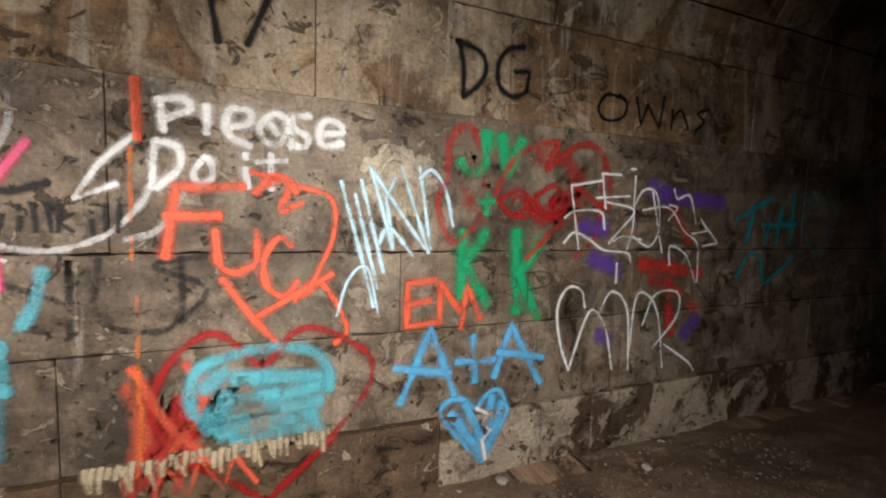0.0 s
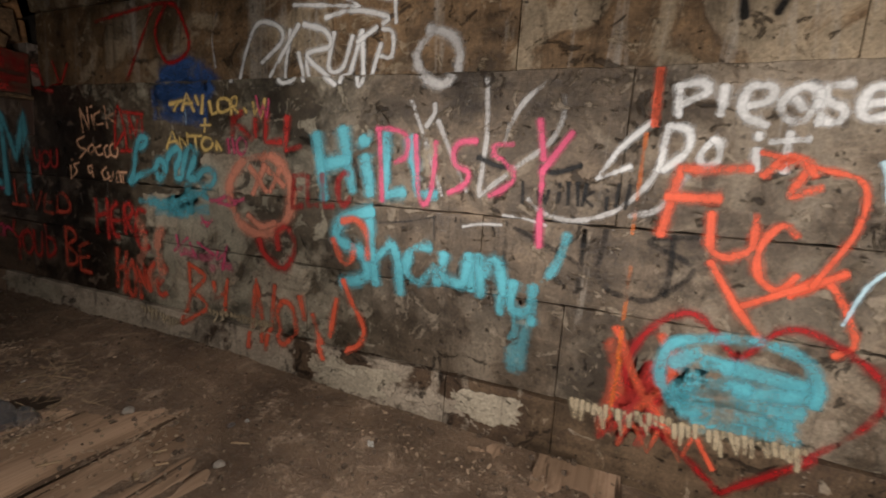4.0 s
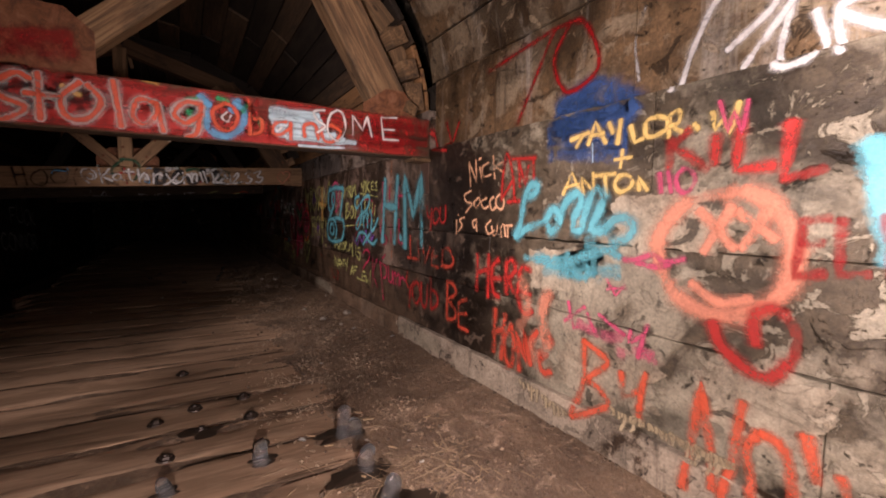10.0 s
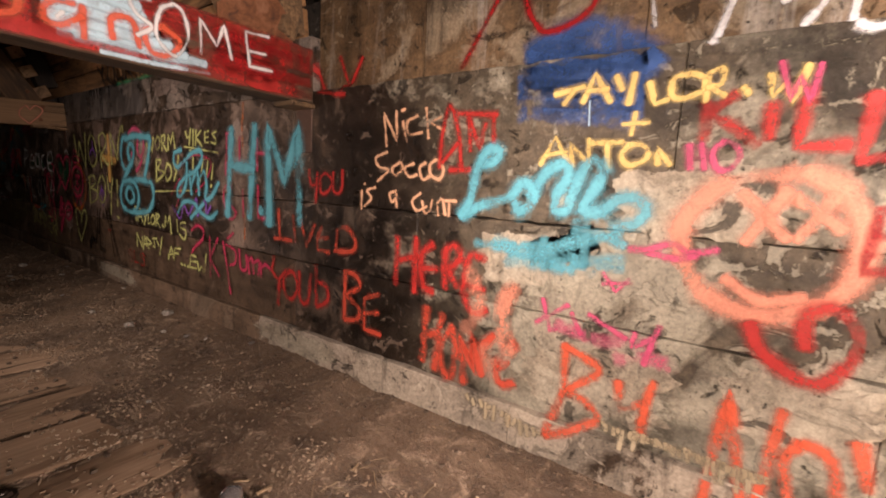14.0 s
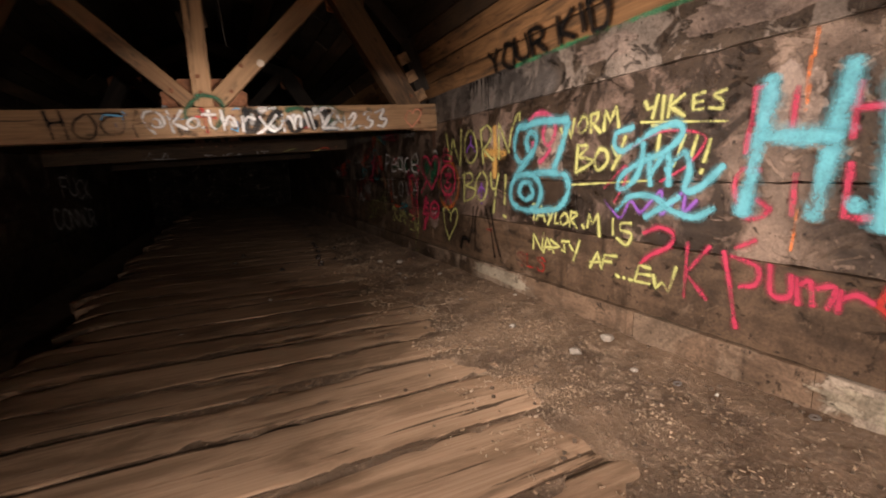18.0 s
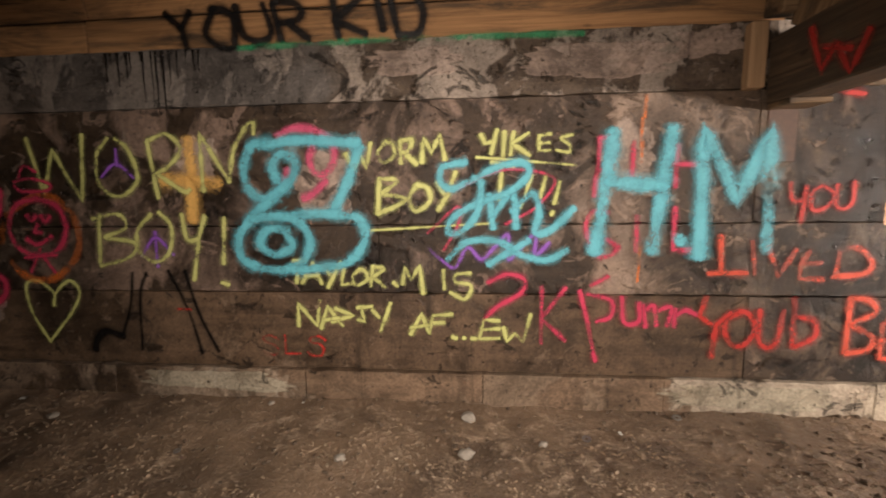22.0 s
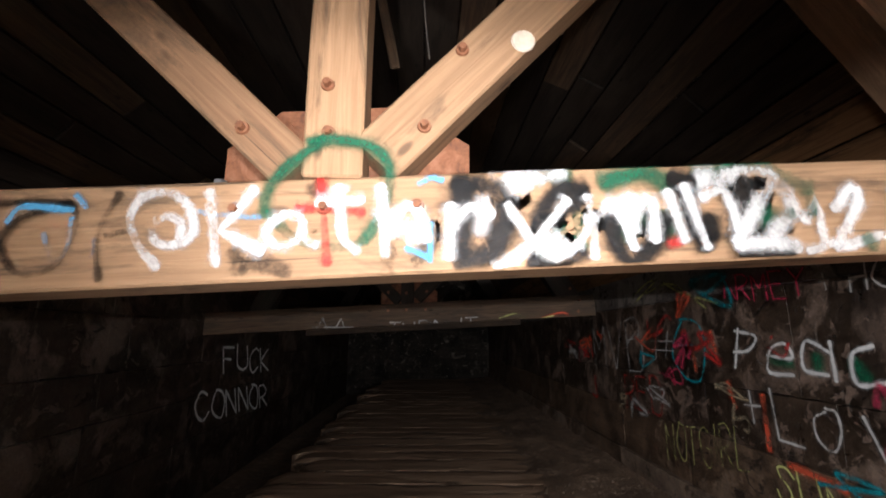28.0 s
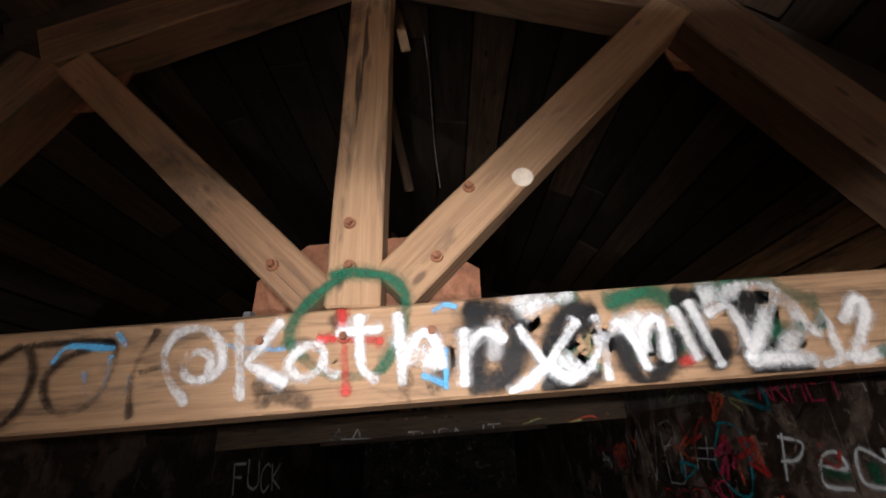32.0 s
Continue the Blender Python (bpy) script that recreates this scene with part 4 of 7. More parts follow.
def stroke_mesh(name, lines, where, width, material, parent, clip=True):
    """One mesh of sprayed strokes lying on a surface."""
    bm = bmesh.new()
    cover = bm.verts.layers.float.new("cover")
    base = 0.004 + 0.00006 * LAYER[0]
    half = width * 0.37
    out, mid = ((2.7, 0.0), (1.4, 0.29)) if width >= 0.055 else ((2.4, 0.0), (1.12, 0.38))
    rim = (out, mid, (0.45, 0.92))
    profile = [(-a, c) for a, c in rim] + [(a, c) for a, c in rim[::-1]]
    for k, (sm, pts) in enumerate(lines):
        pts = [Vector(p) for p in pts]
        if len(pts) == 2 and (pts[0] - pts[1]).length < width:
            d = (pts[1] - pts[0]).normalized() if (pts[1] - pts[0]).length > 1e-6 else Vector((0, 1))
            pts = [pts[0] - d * half * 0.3, pts[1] + d * half * 0.3]
        line = smooth_line(pts, width * 0.35) if sm else filled(pts, width * 0.8)
        d0, d1 = (line[0] - line[1]).normalized(), (line[-1] - line[-2]).normalized()
        line = [line[0] + d0 * half * 0.9, line[0] + d0 * half * 0.45, *line, line[-1] + d1 * half * 0.45, line[-1] + d1 * half * 0.9]
        prev = None
        last = len(line) - 1
        for i, p in enumerate(line):
            d = (line[min(i + 1, last)] - line[max(i - 1, 0)])
            d = d.normalized() if d.length > 1e-9 else Vector((1, 0))
            side = Vector((-d.y, d.x))
            cap = 0.0 if i in (0, last) else 0.75 if i in (1, last - 1) else 1.0
            grow = 0.35 if i in (0, last) else 0.8 if i in (1, last - 1) else 1.0 + 0.10 * math.sin(i * 0.9 + k * 2.0)
            lift = base + 0.000004 * k + 0.000012 * i / last
            press = 0.90 + 0.28 * noise.noise(Vector((p.x * 6.0, p.y * 6.0, k * 3.0 + LAYER[0])))
            row = []
            for s, c in profile:
                at = on_surface(where, p + side * half * s * grow, lift)
                if where[0] not in "wld":
                    at.z = max(at.z, chord(at.y, at.x) + 0.004)
                    if clip:
                        at.z = min(at.z, chord(at.y, at.x) + beam_height(at.x) - 0.004)
                v = bm.verts.new(at)
                v[cover] = c * cap * press
                row.append(v)
            if prev:
                for a in range(5):
                    bm.faces.new((prev[a], prev[a + 1], row[a + 1], row[a]))
            prev = row
    ob = part(name, bm, material, parent)
    ob.data.shade_smooth()
    return ob


# ---- graffiti, along the walk ----
spray('', 'wall', (-1.714, 1.301), (-0.899, 1.301), (-1.714, 1.911), "faint_white", 0.045, "faded white looping spray tag on sooty blocks", "#0t 3k 90|~6s 6p 4l|7n f2|iz jk i2|~i1 qa xi zq yw wy rt om nh", thin=0.24)
spray('', 'wall', (-1.036, 1.236), (-0.465, 1.236), (-1.036, 1.495), "faint_white", 0.04, "faded white curved spray stroke", "#~0c 53 f0 q9 xq zz", thin=0.08)
spray('', 'wall', (-1.316, 1.459), (-0.794, 1.459), (-1.316, 1.519), "black", 0.03, "short black sprayed curves", "#~md r0 zo|~0z 7c b9", thin=-0.3)
spray('', 'wall', (-1.371, 1.148), (-0.931, 1.148), (-1.371, 1.229), "faint_white", 0.022, "faint white spray streak", "#~00 8a hd|~hz rv zl", thin=0.05)
spray('', 'wall', (-1.883, 1.053), (-1.533, 1.053), (-1.883, 1.188), "soot", 0.02, "faint black spray streak", "#~0i io zz|yz z0", thin=0.2)
spray('', 'wall', (-1.133, 0.87), (-0.268, 0.89), (-1.129, 1.189), "black", 0.045, "faint black sprayed letters", "00 09 44 49 40|~59 52 70 82 89|~99 78 95 81", thin=0.26)
spray('I willkill', 'wall', (-1.088, 1.299), (-0.55, 1.306), (-1.087, 1.406), "black", 0.026, "small black handwritten words", thin=-0.1)
spray('', 'wall', (-0.423, 1.695), (0.318, 1.695), (-0.423, 1.870), "white", 0.05, "white spray-painted word with thick filled letters", "%0W 1c|~0U 7Z 9L 1t/eT ee/~jp rx sQ mS ky ld s0/~FK AR vv x9 C7 Fx|FK G2|zz Bn/~NT HP Hy Mm L6 F7/~Qs Zz XO SN Qq Sa Zh")
spray('', 'wall', (-0.460, 1.492), (0.070, 1.492), (-0.460, 1.691), "white", 0.048, "white spray-painted words under another", "%2Z 00|~2Z bS ct 20/~nJ io k8 qh pD mI/Fx G6|FO FL/RS R5|KG ZK")
spray('', 'wall', (-0.719, 1.44), (-0.504, 1.45), (-0.721, 1.701), "white", 0.035, "white hooked spray stroke", "~99 45 00|00 62")
spray('', 'wall', (-0.555, 1.278), (-0.336, 1.286), (-0.559, 1.469), "faint_white", 0.05, "soft white sprayed smear", "~99 52 00", thin=0.2)
spray('F', 'wall', (-0.452, 1.198), (-0.082, 1.211), (-0.411, 1.508), "orange_red", 0.055, "large orange-red sprayed letter")
spray('U', 'wall', (-0.234, 1.135), (-0.022, 1.142), (-0.24, 1.323), "orange_red", 0.05, "orange-red sprayed letter on the blocks")
spray('C', 'wall', (-0.045, 1.018), (0.151, 1.023), (-0.057, 1.283), "orange_red", 0.05, "orange-red sprayed letter on the blocks")
spray('', 'wall', (-0.192, 0.76), (0.348, 0.77), (-0.205, 1.108), "orange_red", 0.045, "orange-red sprayed angular letters", "09 24 40|24 89|~89 56 78 92 80")
spray('', 'wall', (-0.06, 1.04), (0.286, 1.05), (-0.084, 1.586), "orange_red", 0.035, "orange-red curved spray line", "~09 58 97 94 60")
spray('', 'wall', (-0.062, 1.408), (0.163, 1.417), (-0.07, 1.586), "orange_red", 0.05, "dense orange-red scribble on the blocks", "~04 38 66 40 82|~26 58 74")
spray('', 'wall', (-0.60, 0.20), (-0.20, 0.20), (-0.60, 0.66), "orange_red", 0.15, "soft orange-red overspray beside a heart", "#~5z 8l 60|~m6 no tz", thin=0.30)
spray('', 'wall', (-0.432, 0.049), (0.482, 0.043), (-0.45, 0.863), "dark_red", 0.045, "dark red spray-painted heart outline", "~47 29 07 04 40|~47 69 97 84 40")
spray('', 'wall', (-0.559, 0.168), (-0.304, 0.167), (-0.566, 0.591), "red", 0.07, "red overspray in rough diagonal strokes", "00 98|30 79|~02 45 88|60 98", thin=0.15)
spray('', 'wall', (-0.478, 0.152), (-0.067, 0.151), (-0.481, 0.306), "orange_red", 0.035, "orange-red zigzag scribble over the footing", "00 19 30 49 60 79 90", thin=0.1)
spray('', 'wall', (-0.537, 0.229), (0.05, 0.229), (-0.546, 0.739), "orange_red", 0.06, "soft orange-red sprayed streaks", "~09 24 50|~39 46 22", thin=0.2)
spray('', 'wall', (-0.287, 0.342), (0.255, 0.342), (-0.287, 0.688), "cyan", 0.1, "thick turquoise sprayed scribble inside a heart", "#0r 6z|2b xf|46 v8|gu xr|5l kl|tc w0|1f zn|9v eu|82 s2", thin=0.12)
spray('', 'wall', (-0.335, 0.414), (0.264, 0.414), (-0.335, 0.77), "cyan", 0.07, "turquoise outline round a scribble", "#~50 18 0j 3u fz pz wu zk zc", thin=0.08)
spray('', 'wall', (-0.541, 1.684), (-0.482, 1.687), (-0.546, 1.931), "orange_red", 0.03, "orange-red vertical drip on the blocks", "59 50|79 70")
spray('', 'wall', (-0.561, 0.275), (-0.466, 0.275), (-0.583, 1.655), "orange", 0.034, "thin broken orange plumb line", "59 46|55 42|52 30", thin=0.34)
spray('', 'wall', (0.313, 0.941), (0.905, 0.941), (0.313, 1.657), "ice_blue", 0.03, "pale blue jagged scribbled tag", "%0R an h0|7M j8|aS mf|fX rp/rp nL sU|~jr py Cm|eY Jp/vZ Ln|FZ Mp|~FU MY UQ Zz")
spray('', 'wall', (0.295, 0.904), (0.503, 0.908), (0.281, 1.137), "ice_blue", 0.022, "pale blue tail of a tag", "~00 37 79 90")
spray('', 'wall', (0.95, 1.25), (1.75, 1.25), (0.95, 1.80), "brick", 0.17, "soft red sprayed mist behind green initials", "#~3c 1o 8x|~lx tw zo|~m9 tf zb vl", thin=0.32)
spray('', 'wall', (0.943, 1.640), (1.324, 1.640), (0.943, 1.868), "green", 0.093, "two bright green sprayed initials in thick strokes", "%~oZ ou k7 82 0h/DX J0|ZU K2")
spray('+', 'wall', (1.019, 1.381), (1.247, 1.389), (0.999, 1.572), "green", 0.05, "bright green sprayed plus sign")
spray('', 'wall', (0.967, 0.820), (1.494, 0.820), (0.967, 1.336), "green", 0.09, "two bright green sprayed initials", "%0Y 0h|gY 2D jb/DZ F5|ZV Gw W0")
spray('', 'wall', (0.833, 1.272), (1.121, 1.282), (0.777, 1.876), "brick", 0.06, "red sprayed cloud curve", "~94 79 38 25 03 20 61 82", thin=0.16)
spray('', 'wall', (1.195, 1.166), (1.989, 1.191), (1.12, 1.839), "brick", 0.06, "red sprayed cloud scribble beside green initials", "~05 28 59 47 79 98 94 66 75 54 33|~24 53 42 20|~98 82 60", thin=0.16)
spray('', 'wall', (1.189, 1.358), (1.64, 1.375), (1.16, 1.616), "dark_red", 0.05, "dark red smudged rings", "~05 37 53 22 05|~56 88 93 62 56|~25 36 44|~75 86 74|22 44", thin=0.15)
spray('', 'wall', (0.657, 0.794), (1.089, 0.794), (0.657, 1.067), "orange_red", 0.05, "orange-red sprayed letters under a joint", "%mZ 0W 07 pa|0x jB/qX q8|rT Hk|I0 NR Z9")
spray('RP', 'wall', (1.145, 0.908), (1.621, 0.919), (1.126, 1.089), "soot", 0.02, "faint black letters behind green ones", thin=0.3)
spray('', 'wall', (0.596, 0.409), (1.523, 0.409), (0.596, 0.807), "sky", 0.055, "sky-blue sprayed initials joined by a plus", "%20 dZ n0|0u ll/uQ va|nu Dt/Dc KW Y1|Ez Zp")
spray('', 'wall', (0.866, 0.012), (1.268, 0.012), (0.866, 0.406), "sky", 0.042, "sky-blue broken heart outline on the blocks", "%~vM iW 4V 0J fp B0|~xL IY TZ ZJ Pp B0")
spray('', 'wall', (0.918, 0.039), (1.245, 0.039), (0.918, 0.380), "sky", 0.07, "sky-blue fill of a broken heart", "%0N sc|hV Bg|NZ Gc|ZR F8|7H A0", thin=0.02)
spray('', 'wall', (1.082, 0.021), (1.160, 0.021), (1.082, 0.321), "white", 0.036, "white crack through a blue heart", "%0Z JT kI Zz lo F0")
spray('', 'wall', (1.772, 0.623), (3.034, 0.623), (1.772, 1.641), "purple", 0.15, "deep purple sprayed blots under white tags", "#ix zw|0q 5p|2j 9g|52 71|q0 t3|fz jx", thin=0.16)
spray('', 'wall', (2.254, 0.634), (2.878, 0.634), (2.254, 1.499), "red", 0.13, "red sprayed blots behind white tags", "#fz qq|0k xh|ff i0|s8 z7|6g mb", thin=0.15)
spray('', 'wall', (1.634, 0.986), (2.994, 0.986), (1.634, 1.741), "white", 0.024, "thin white angular tag lettering", "#1t 7v|1t 3b|~0k 2m 7m 8h|~0d 2g 5e 8b da e7|7x bx|7x 8n|6q dr|~8p en ci 9d cf ge|dz ez|ex ep|~ep ei db|~eo gt js ki ic ef|it la|~gn mo qh te ub|~nu or rs tj|~mk oo mp|sg wh ul zd vc|~n6 nc r9 u0 ua|b7 b1")
spray('', 'wall', (1.612, 0.341), (2.837, 0.341), (1.612, 0.99), "white", 0.028, "white looping tag lettering", "#~6s 5y 2z 0s 1g 37|~37 6n 8r bk d5|~9p cx gq h4|~hb iu lv on q3|~kk nv tv tm nb|~qc x4 z0")
spray('', 'wall', (3.17, 1.26), (3.893, 1.26), (3.17, 1.652), "teal", 0.06, "teal sprayed initials joined by a plus", "#0g kw|aq 70|jc h0|qp o0|xz w0|fc ze")
spray('', 'wall', (3.22, 0.96), (3.901, 0.96), (3.22, 1.183), "teal", 0.05, "teal sprayed curve under initials", "#~08 7z es h0 qd zv", thin=0.05)
spray('', 'wall', (4.04, 1.13), (4.439, 1.124), (3.961, 1.656), "teal", 0.02, "small teal heart outline", "~47 29 07 04 40|~47 69 97 84 40")
spray('', 'wall', (4.555, 0.424), (5.201, 0.368), (4.447, 1.075), "faint_white", 0.018, "faint white at-sign scrawl", "~67 37 24 52 65 80 98 79 29 05 10", thin=0.2)
spray('N.SLI', 'wall', (2.76, 0.825), (3.722, 0.772), (2.735, 1.069), "soot", 0.02, "faint black letters on the blocks", thin=0.3)
spray('', 'wall', (0.927, 2.057), (1.391, 2.057), (0.927, 2.388), "black", 0.036, "black handwritten letters on the upper course", "%~2T 6t 62|~0S iM ox jg 60/~UZ GT yC Ag M8 Yg|Xg ZA My", thin=-0.3)
spray('', 'wall', (1.541, 2.145), (1.714, 2.145), (1.541, 2.292), "black", 0.022, "faded black curve on the upper course", "%~ZZ Wl 00")
spray('', 'wall', (1.908, 2.034), (2.906, 2.034), (1.908, 2.252), "black", 0.026, "black handwritten word on the upper course", "%~dI 4L 0l 43 cb eA aO/jQ m1 pG w0 yZ/D2 DD|~Dl IE N6/~ZP SE Wp R5", thin=-0.15)
spray('', 'wall', (-0.237, 2.061), (0.013, 2.077), (-0.249, 2.374), "black", 0.04, "black soot-like streaks on the upper course", "#49 0z|zz k9", thin=-0.3)
spray('', 'wall', (-3.026, 1.884), (-1.889, 1.884), (-3.026, 2.321), "white", 0.04, "white jagged sprayed name tag", "#~04 2k 5x av bo 6e|~dt c5 g5 fi|fv 87|~gv lr mk hg p1|~hg hb i3|~nq ma pa ro|tq q2|~tq u0 xk|~wr uo sl|~wf ze zo xq|~lx rz yv xs")
spray('', 'wall', (-2.577, 2.349), (-1.864, 2.199), (-2.592, 2.515), "white", 0.035, "white slashed overline strokes", "02 65 48 99 92")
spray('', 'wall', (-1.705, 1.921), (-1.449, 1.888), (-1.753, 2.199), "faint_white", 0.065, "white sprayed ring on the upper course", "~49 16 03 30 70 95 88 59 39")
spray('', 'wall', (-3.294, 2.048), (-3.161, 2.034), (-3.318, 2.397), "faint_white", 0.03, "short whitish streak on the blocks", "~79 35 40", thin=0.2)
spray('', 'wall', (-2.34, 1.231), (-1.951, 1.231), (-2.34, 1.651), "cyan", 0.095, "large turquoise sprayed letters", "#0w 60|hz o5|4h mk|vm z4|uu vt")
spray('', 'wall', (-1.863, 1.286), (-1.537, 1.286), (-1.863, 1.63), "cyan", 0.085, "large turquoise sprayed letters", "#0z 20 e2|hx n2 z2")
spray('', 'wall', (-0.958, 0.84), (-0.822, 0.84), (-0.958, 1.164), "cyan", 0.07, "faded turquoise spray stroke", "#~zz pi 00", thin=0.25)
spray('', 'wall', (-2.176, 0.725), (-1.932, 0.725), (-2.176, 1.181), "cyan", 0.09, "large turquoise sprayed letter", "#~zz 8v 0l pg w5 60")
spray('', 'wall', (-1.949, 0.681), (-0.957, 0.681), (-1.949, 1.129), "cyan", 0.072, "turquoise sprayed word running over a joint", "#0z 25|~1f 5p 7i 83|~eq ao 9e ca fi ga|~ho he lc ml|mp na|op p8|~ph ro tf t2|~vg v5 y5 zf|zg z0")
spray('', 'wall', (-1.094, 0.418), (-0.968, 0.418), (-1.094, 0.755), "cyan", 0.2, "turquoise mist and runs under a word", "#mz k0", thin=0.40)
spray('', 'wall', (-2.203, 0.866), (-1.954, 0.866), (-2.203, 1.122), "orange_red", 0.066, "orange-red sprayed hooks over a turquoise letter", "%~fV EZ XG Z6|~0u i0 z4 Au", thin=0.2)
spray('', 'wall', (-1.924, 1.085), (-0.850, 1.085), (-1.924, 1.714), "pink", 0.048, "hot pink sprayed word with a long last tail", "%1T 2C 3g|~0T 6T bP bF 7B/~eQ fA gl ig kl lA lN/~yO tN rI sB wy vs qn/~JN EM EH HE Kx Is Dn/QZ SG|ZT SB Sn T0", thin=0.06)
spray('', 'wall', (-2.210, 0.307), (-1.967, 0.307), (-2.210, 0.744), "orange_red", 0.054, "orange-red sprayed long curve and slash", "%~mZ DH Yp Zd O4 z0|bH 07", thin=0.06)
spray('', 'wall', (-3.009, 1.511), (-2.452, 1.511), (-3.009, 1.746), "red", 0.06, "red sprayed word on the pale blocks", "%0S 0k|9Z 1J id/lO lj/vZ uc Id/NR M0 Z7", thin=0.05)
spray('', 'wall', (-3.048, 0.965), (-2.521, 0.965), (-3.048, 1.473), "salmon", 0.09, "salmon-pink sprayed round face outline", "#~lz ax 2p 0g 55 e0 o1 w7 zg yo uv nz")
spray('', 'wall', (-2.885, 1.014), (-2.584, 1.014), (-2.885, 1.413), "salmon", 0.06, "salmon-pink crossed eyes and mouth of a face", "#2y jk|hz 5i|jx zo|wy mk|~06 d0 r3", thin=0.05)
spray('ELLC', 'wall', (-2.516, 1.162), (-2.067, 1.199), (-2.525, 1.358), "dark_red", 0.055, "dark red sprayed letters beside a face", thin=0.16)
spray('', 'wall', (-2.789, 0.751), (-2.502, 0.751), (-2.789, 1.027), "red", 0.066, "red sprayed heart loop under a face", "%~0D ah G0 Ym ZK KZ wP zr", thin=0.04)
spray('', 'wall', (-3.752, 1.93), (-3.194, 1.825), (-3.8, 2.133), "blue", 0.13, "dark blue sprayed dome over a joint", "#~0b 8p kz uo zb k4 0b|5c td|bm om")
spray('', 'wall', (-3.756, 1.707), (-3.252, 1.65), (-3.766, 1.906), "blue", 0.114, "dark blue sprayed patch", "01 91|03 93|05 95|07 97|09 99", thin=0.16)
spray('', 'wall', (-3.48, 1.659), (-3.407, 1.651), (-3.486, 1.761), "ice_blue", 0.012, "pale drip from yellow letters", "59 50")
spray('', 'wall', (-3.601, 1.709), (-2.738, 1.709), (-3.601, 1.865), "yellow", 0.036, "yellow sprayed first name and initial", "%0x 9G|6B 3f/9g cZ he|ay gz/iS kw|nT m9/rE t7 wc/~BL xG xh Ac Eo EE BL/FJ F6|~FJ IO It Fq|Gp Jc/Nm Od/SB T7 Vm X0 ZI")
spray('', 'wall', (-2.8, 1.715), (-2.682, 1.695), (-2.812, 1.841), "pink", 0.03, "pink stroke beside yellow letters", "09 20 46 60 89", thin=0.1)
spray('', 'wall', (-3.305, 1.610), (-3.202, 1.610), (-3.305, 1.699), "yellow", 0.029, "small yellow plus sign", "%sZ n0|0u Zw")
spray('', 'wall', (-3.643, 1.478), (-3.113, 1.478), (-3.643, 1.610), "yellow", 0.036, "yellow sprayed letters on the blocks", "%04 7Z f8|2o ex/h1 fM p8 oU/pL EN|xK y0/~HJ En I5 Pj OE IJ/U7 TC Z7")
spray('', 'wall', (-3.056, 1.478), (-2.892, 1.478), (-3.056, 1.578), "pink", 0.041, "pink sprayed letters ending a word", "%0T 50|fW m0/~GZ uE z6 P0 Zv QU GZ", thin=0.08)
spray('', 'wall', (-4.616, 1.583), (-4.184, 1.583), (-4.616, 1.782), "peach", 0.029, "peach-coloured sprayed word on the blocks", "%40 0W f8 dY/kG p7|jY mZ/~zN pE rk Em/HZ Kc|VJ LB Zn")
spray('', 'wall', (-4.670, 1.383), (-4.181, 1.383), (-4.670, 1.551), "peach", 0.029, "peach-coloured sprayed word on sooty blocks", "%~bZ 0N 3v cn 20/~nE gs jd qq|oE th/~AC st wb Dg/~KE Ft I7 Oe/~TK OA Pg W9 Zr UK")
spray('', 'wall', (-4.782, 1.206), (-4.089, 1.206), (-4.782, 1.364), "peach", 0.026, "small peach-coloured sprayed words on sooty blocks", "%0I 00|2Z 2Y/~aS 4J 7s 28/~oL kG mn pF|oO pc/~EL zt C9 Ij/~Fu H6 Kd Lz/P2 Ou|~Or RA T5/VA V3|Ry Zz")
spray('', 'wall', (-4.210, 1.455), (-3.882, 1.455), (-4.210, 1.781), "red", 0.042, "red sprayed letters under blue paint", "%~02 3F aZ lz q0|37 lq|c0 A1/wO zi|wN Jk OH/fS ZO|WM Xk", thin=0.06)
spray('', 'wall', (-4.058, 1.221), (-3.182, 1.221), (-4.058, 1.55), "cyan", 0.068, "turquoise cursive sprayed word", "#~4s 7u 8z 5z 3m 29 00|~00 57 bc dj fi gb d5 c9|~fc ip lt mo kd k7 m7|~m7 oo qv sq qe p8 s7|~s7 ve ye z8 x3 u0")
spray('', 'wall', (-3.956, 0.945), (-3.242, 1.039), (-3.965, 1.189), "cyan", 0.07, "turquoise flourish under a cursive word", "#~0l aj ki tp zh|~ad gc zq|~r7 n2 k6|in i3|py p5|ry r7|u5 z2", thin=0.28)
spray('', 'wall', (-3.223, 1.089), (-2.915, 1.123), (-3.231, 1.194), "pink", 0.05, "hot pink smears on the blocks", "~05 25 57 64 95|~24 52 73", thin=0.15)
spray('', 'wall', (-3.315, 0.949), (-3.194, 0.969), (-3.321, 1.033), "pink", 0.03, "small pink scribble on the blocks", "09 40 86|04 94")
spray('', 'wall', (-3.602, 0.671), (-3.080, 0.671), (-3.602, 0.869), "pink", 0.041, "hot pink scribbled letters", "%0o hX|3Z 8h ir/jN pl|sQ Lt/~PD Ok XC|ZT U0", thin=0.16)
spray('', 'wall', (-4.475, 2.041), (-3.48, 1.867), (-4.481, 2.609), "dark_red", 0.04, "dark red sprayed number on the upper course", "06 69 30|~79 66 73 95 89 69")
spray('', 'wall', (-5.2, 1.936), (-4.745, 1.871), (-5.323, 2.191), "red", 0.04, "dark red letters beside a beam end", "09 00 50|59 52 99")
spray('', 'wall', (-5.278, 1.216), (-4.957, 1.216), (-5.278, 1.444), "red", 0.038, "red sprayed word on the blocks", "%~0Y 2z cz gU|gS c0/~vT lJ nk zn HF xS/~JV Jr Sl Zw ZZ", thin=0.05)
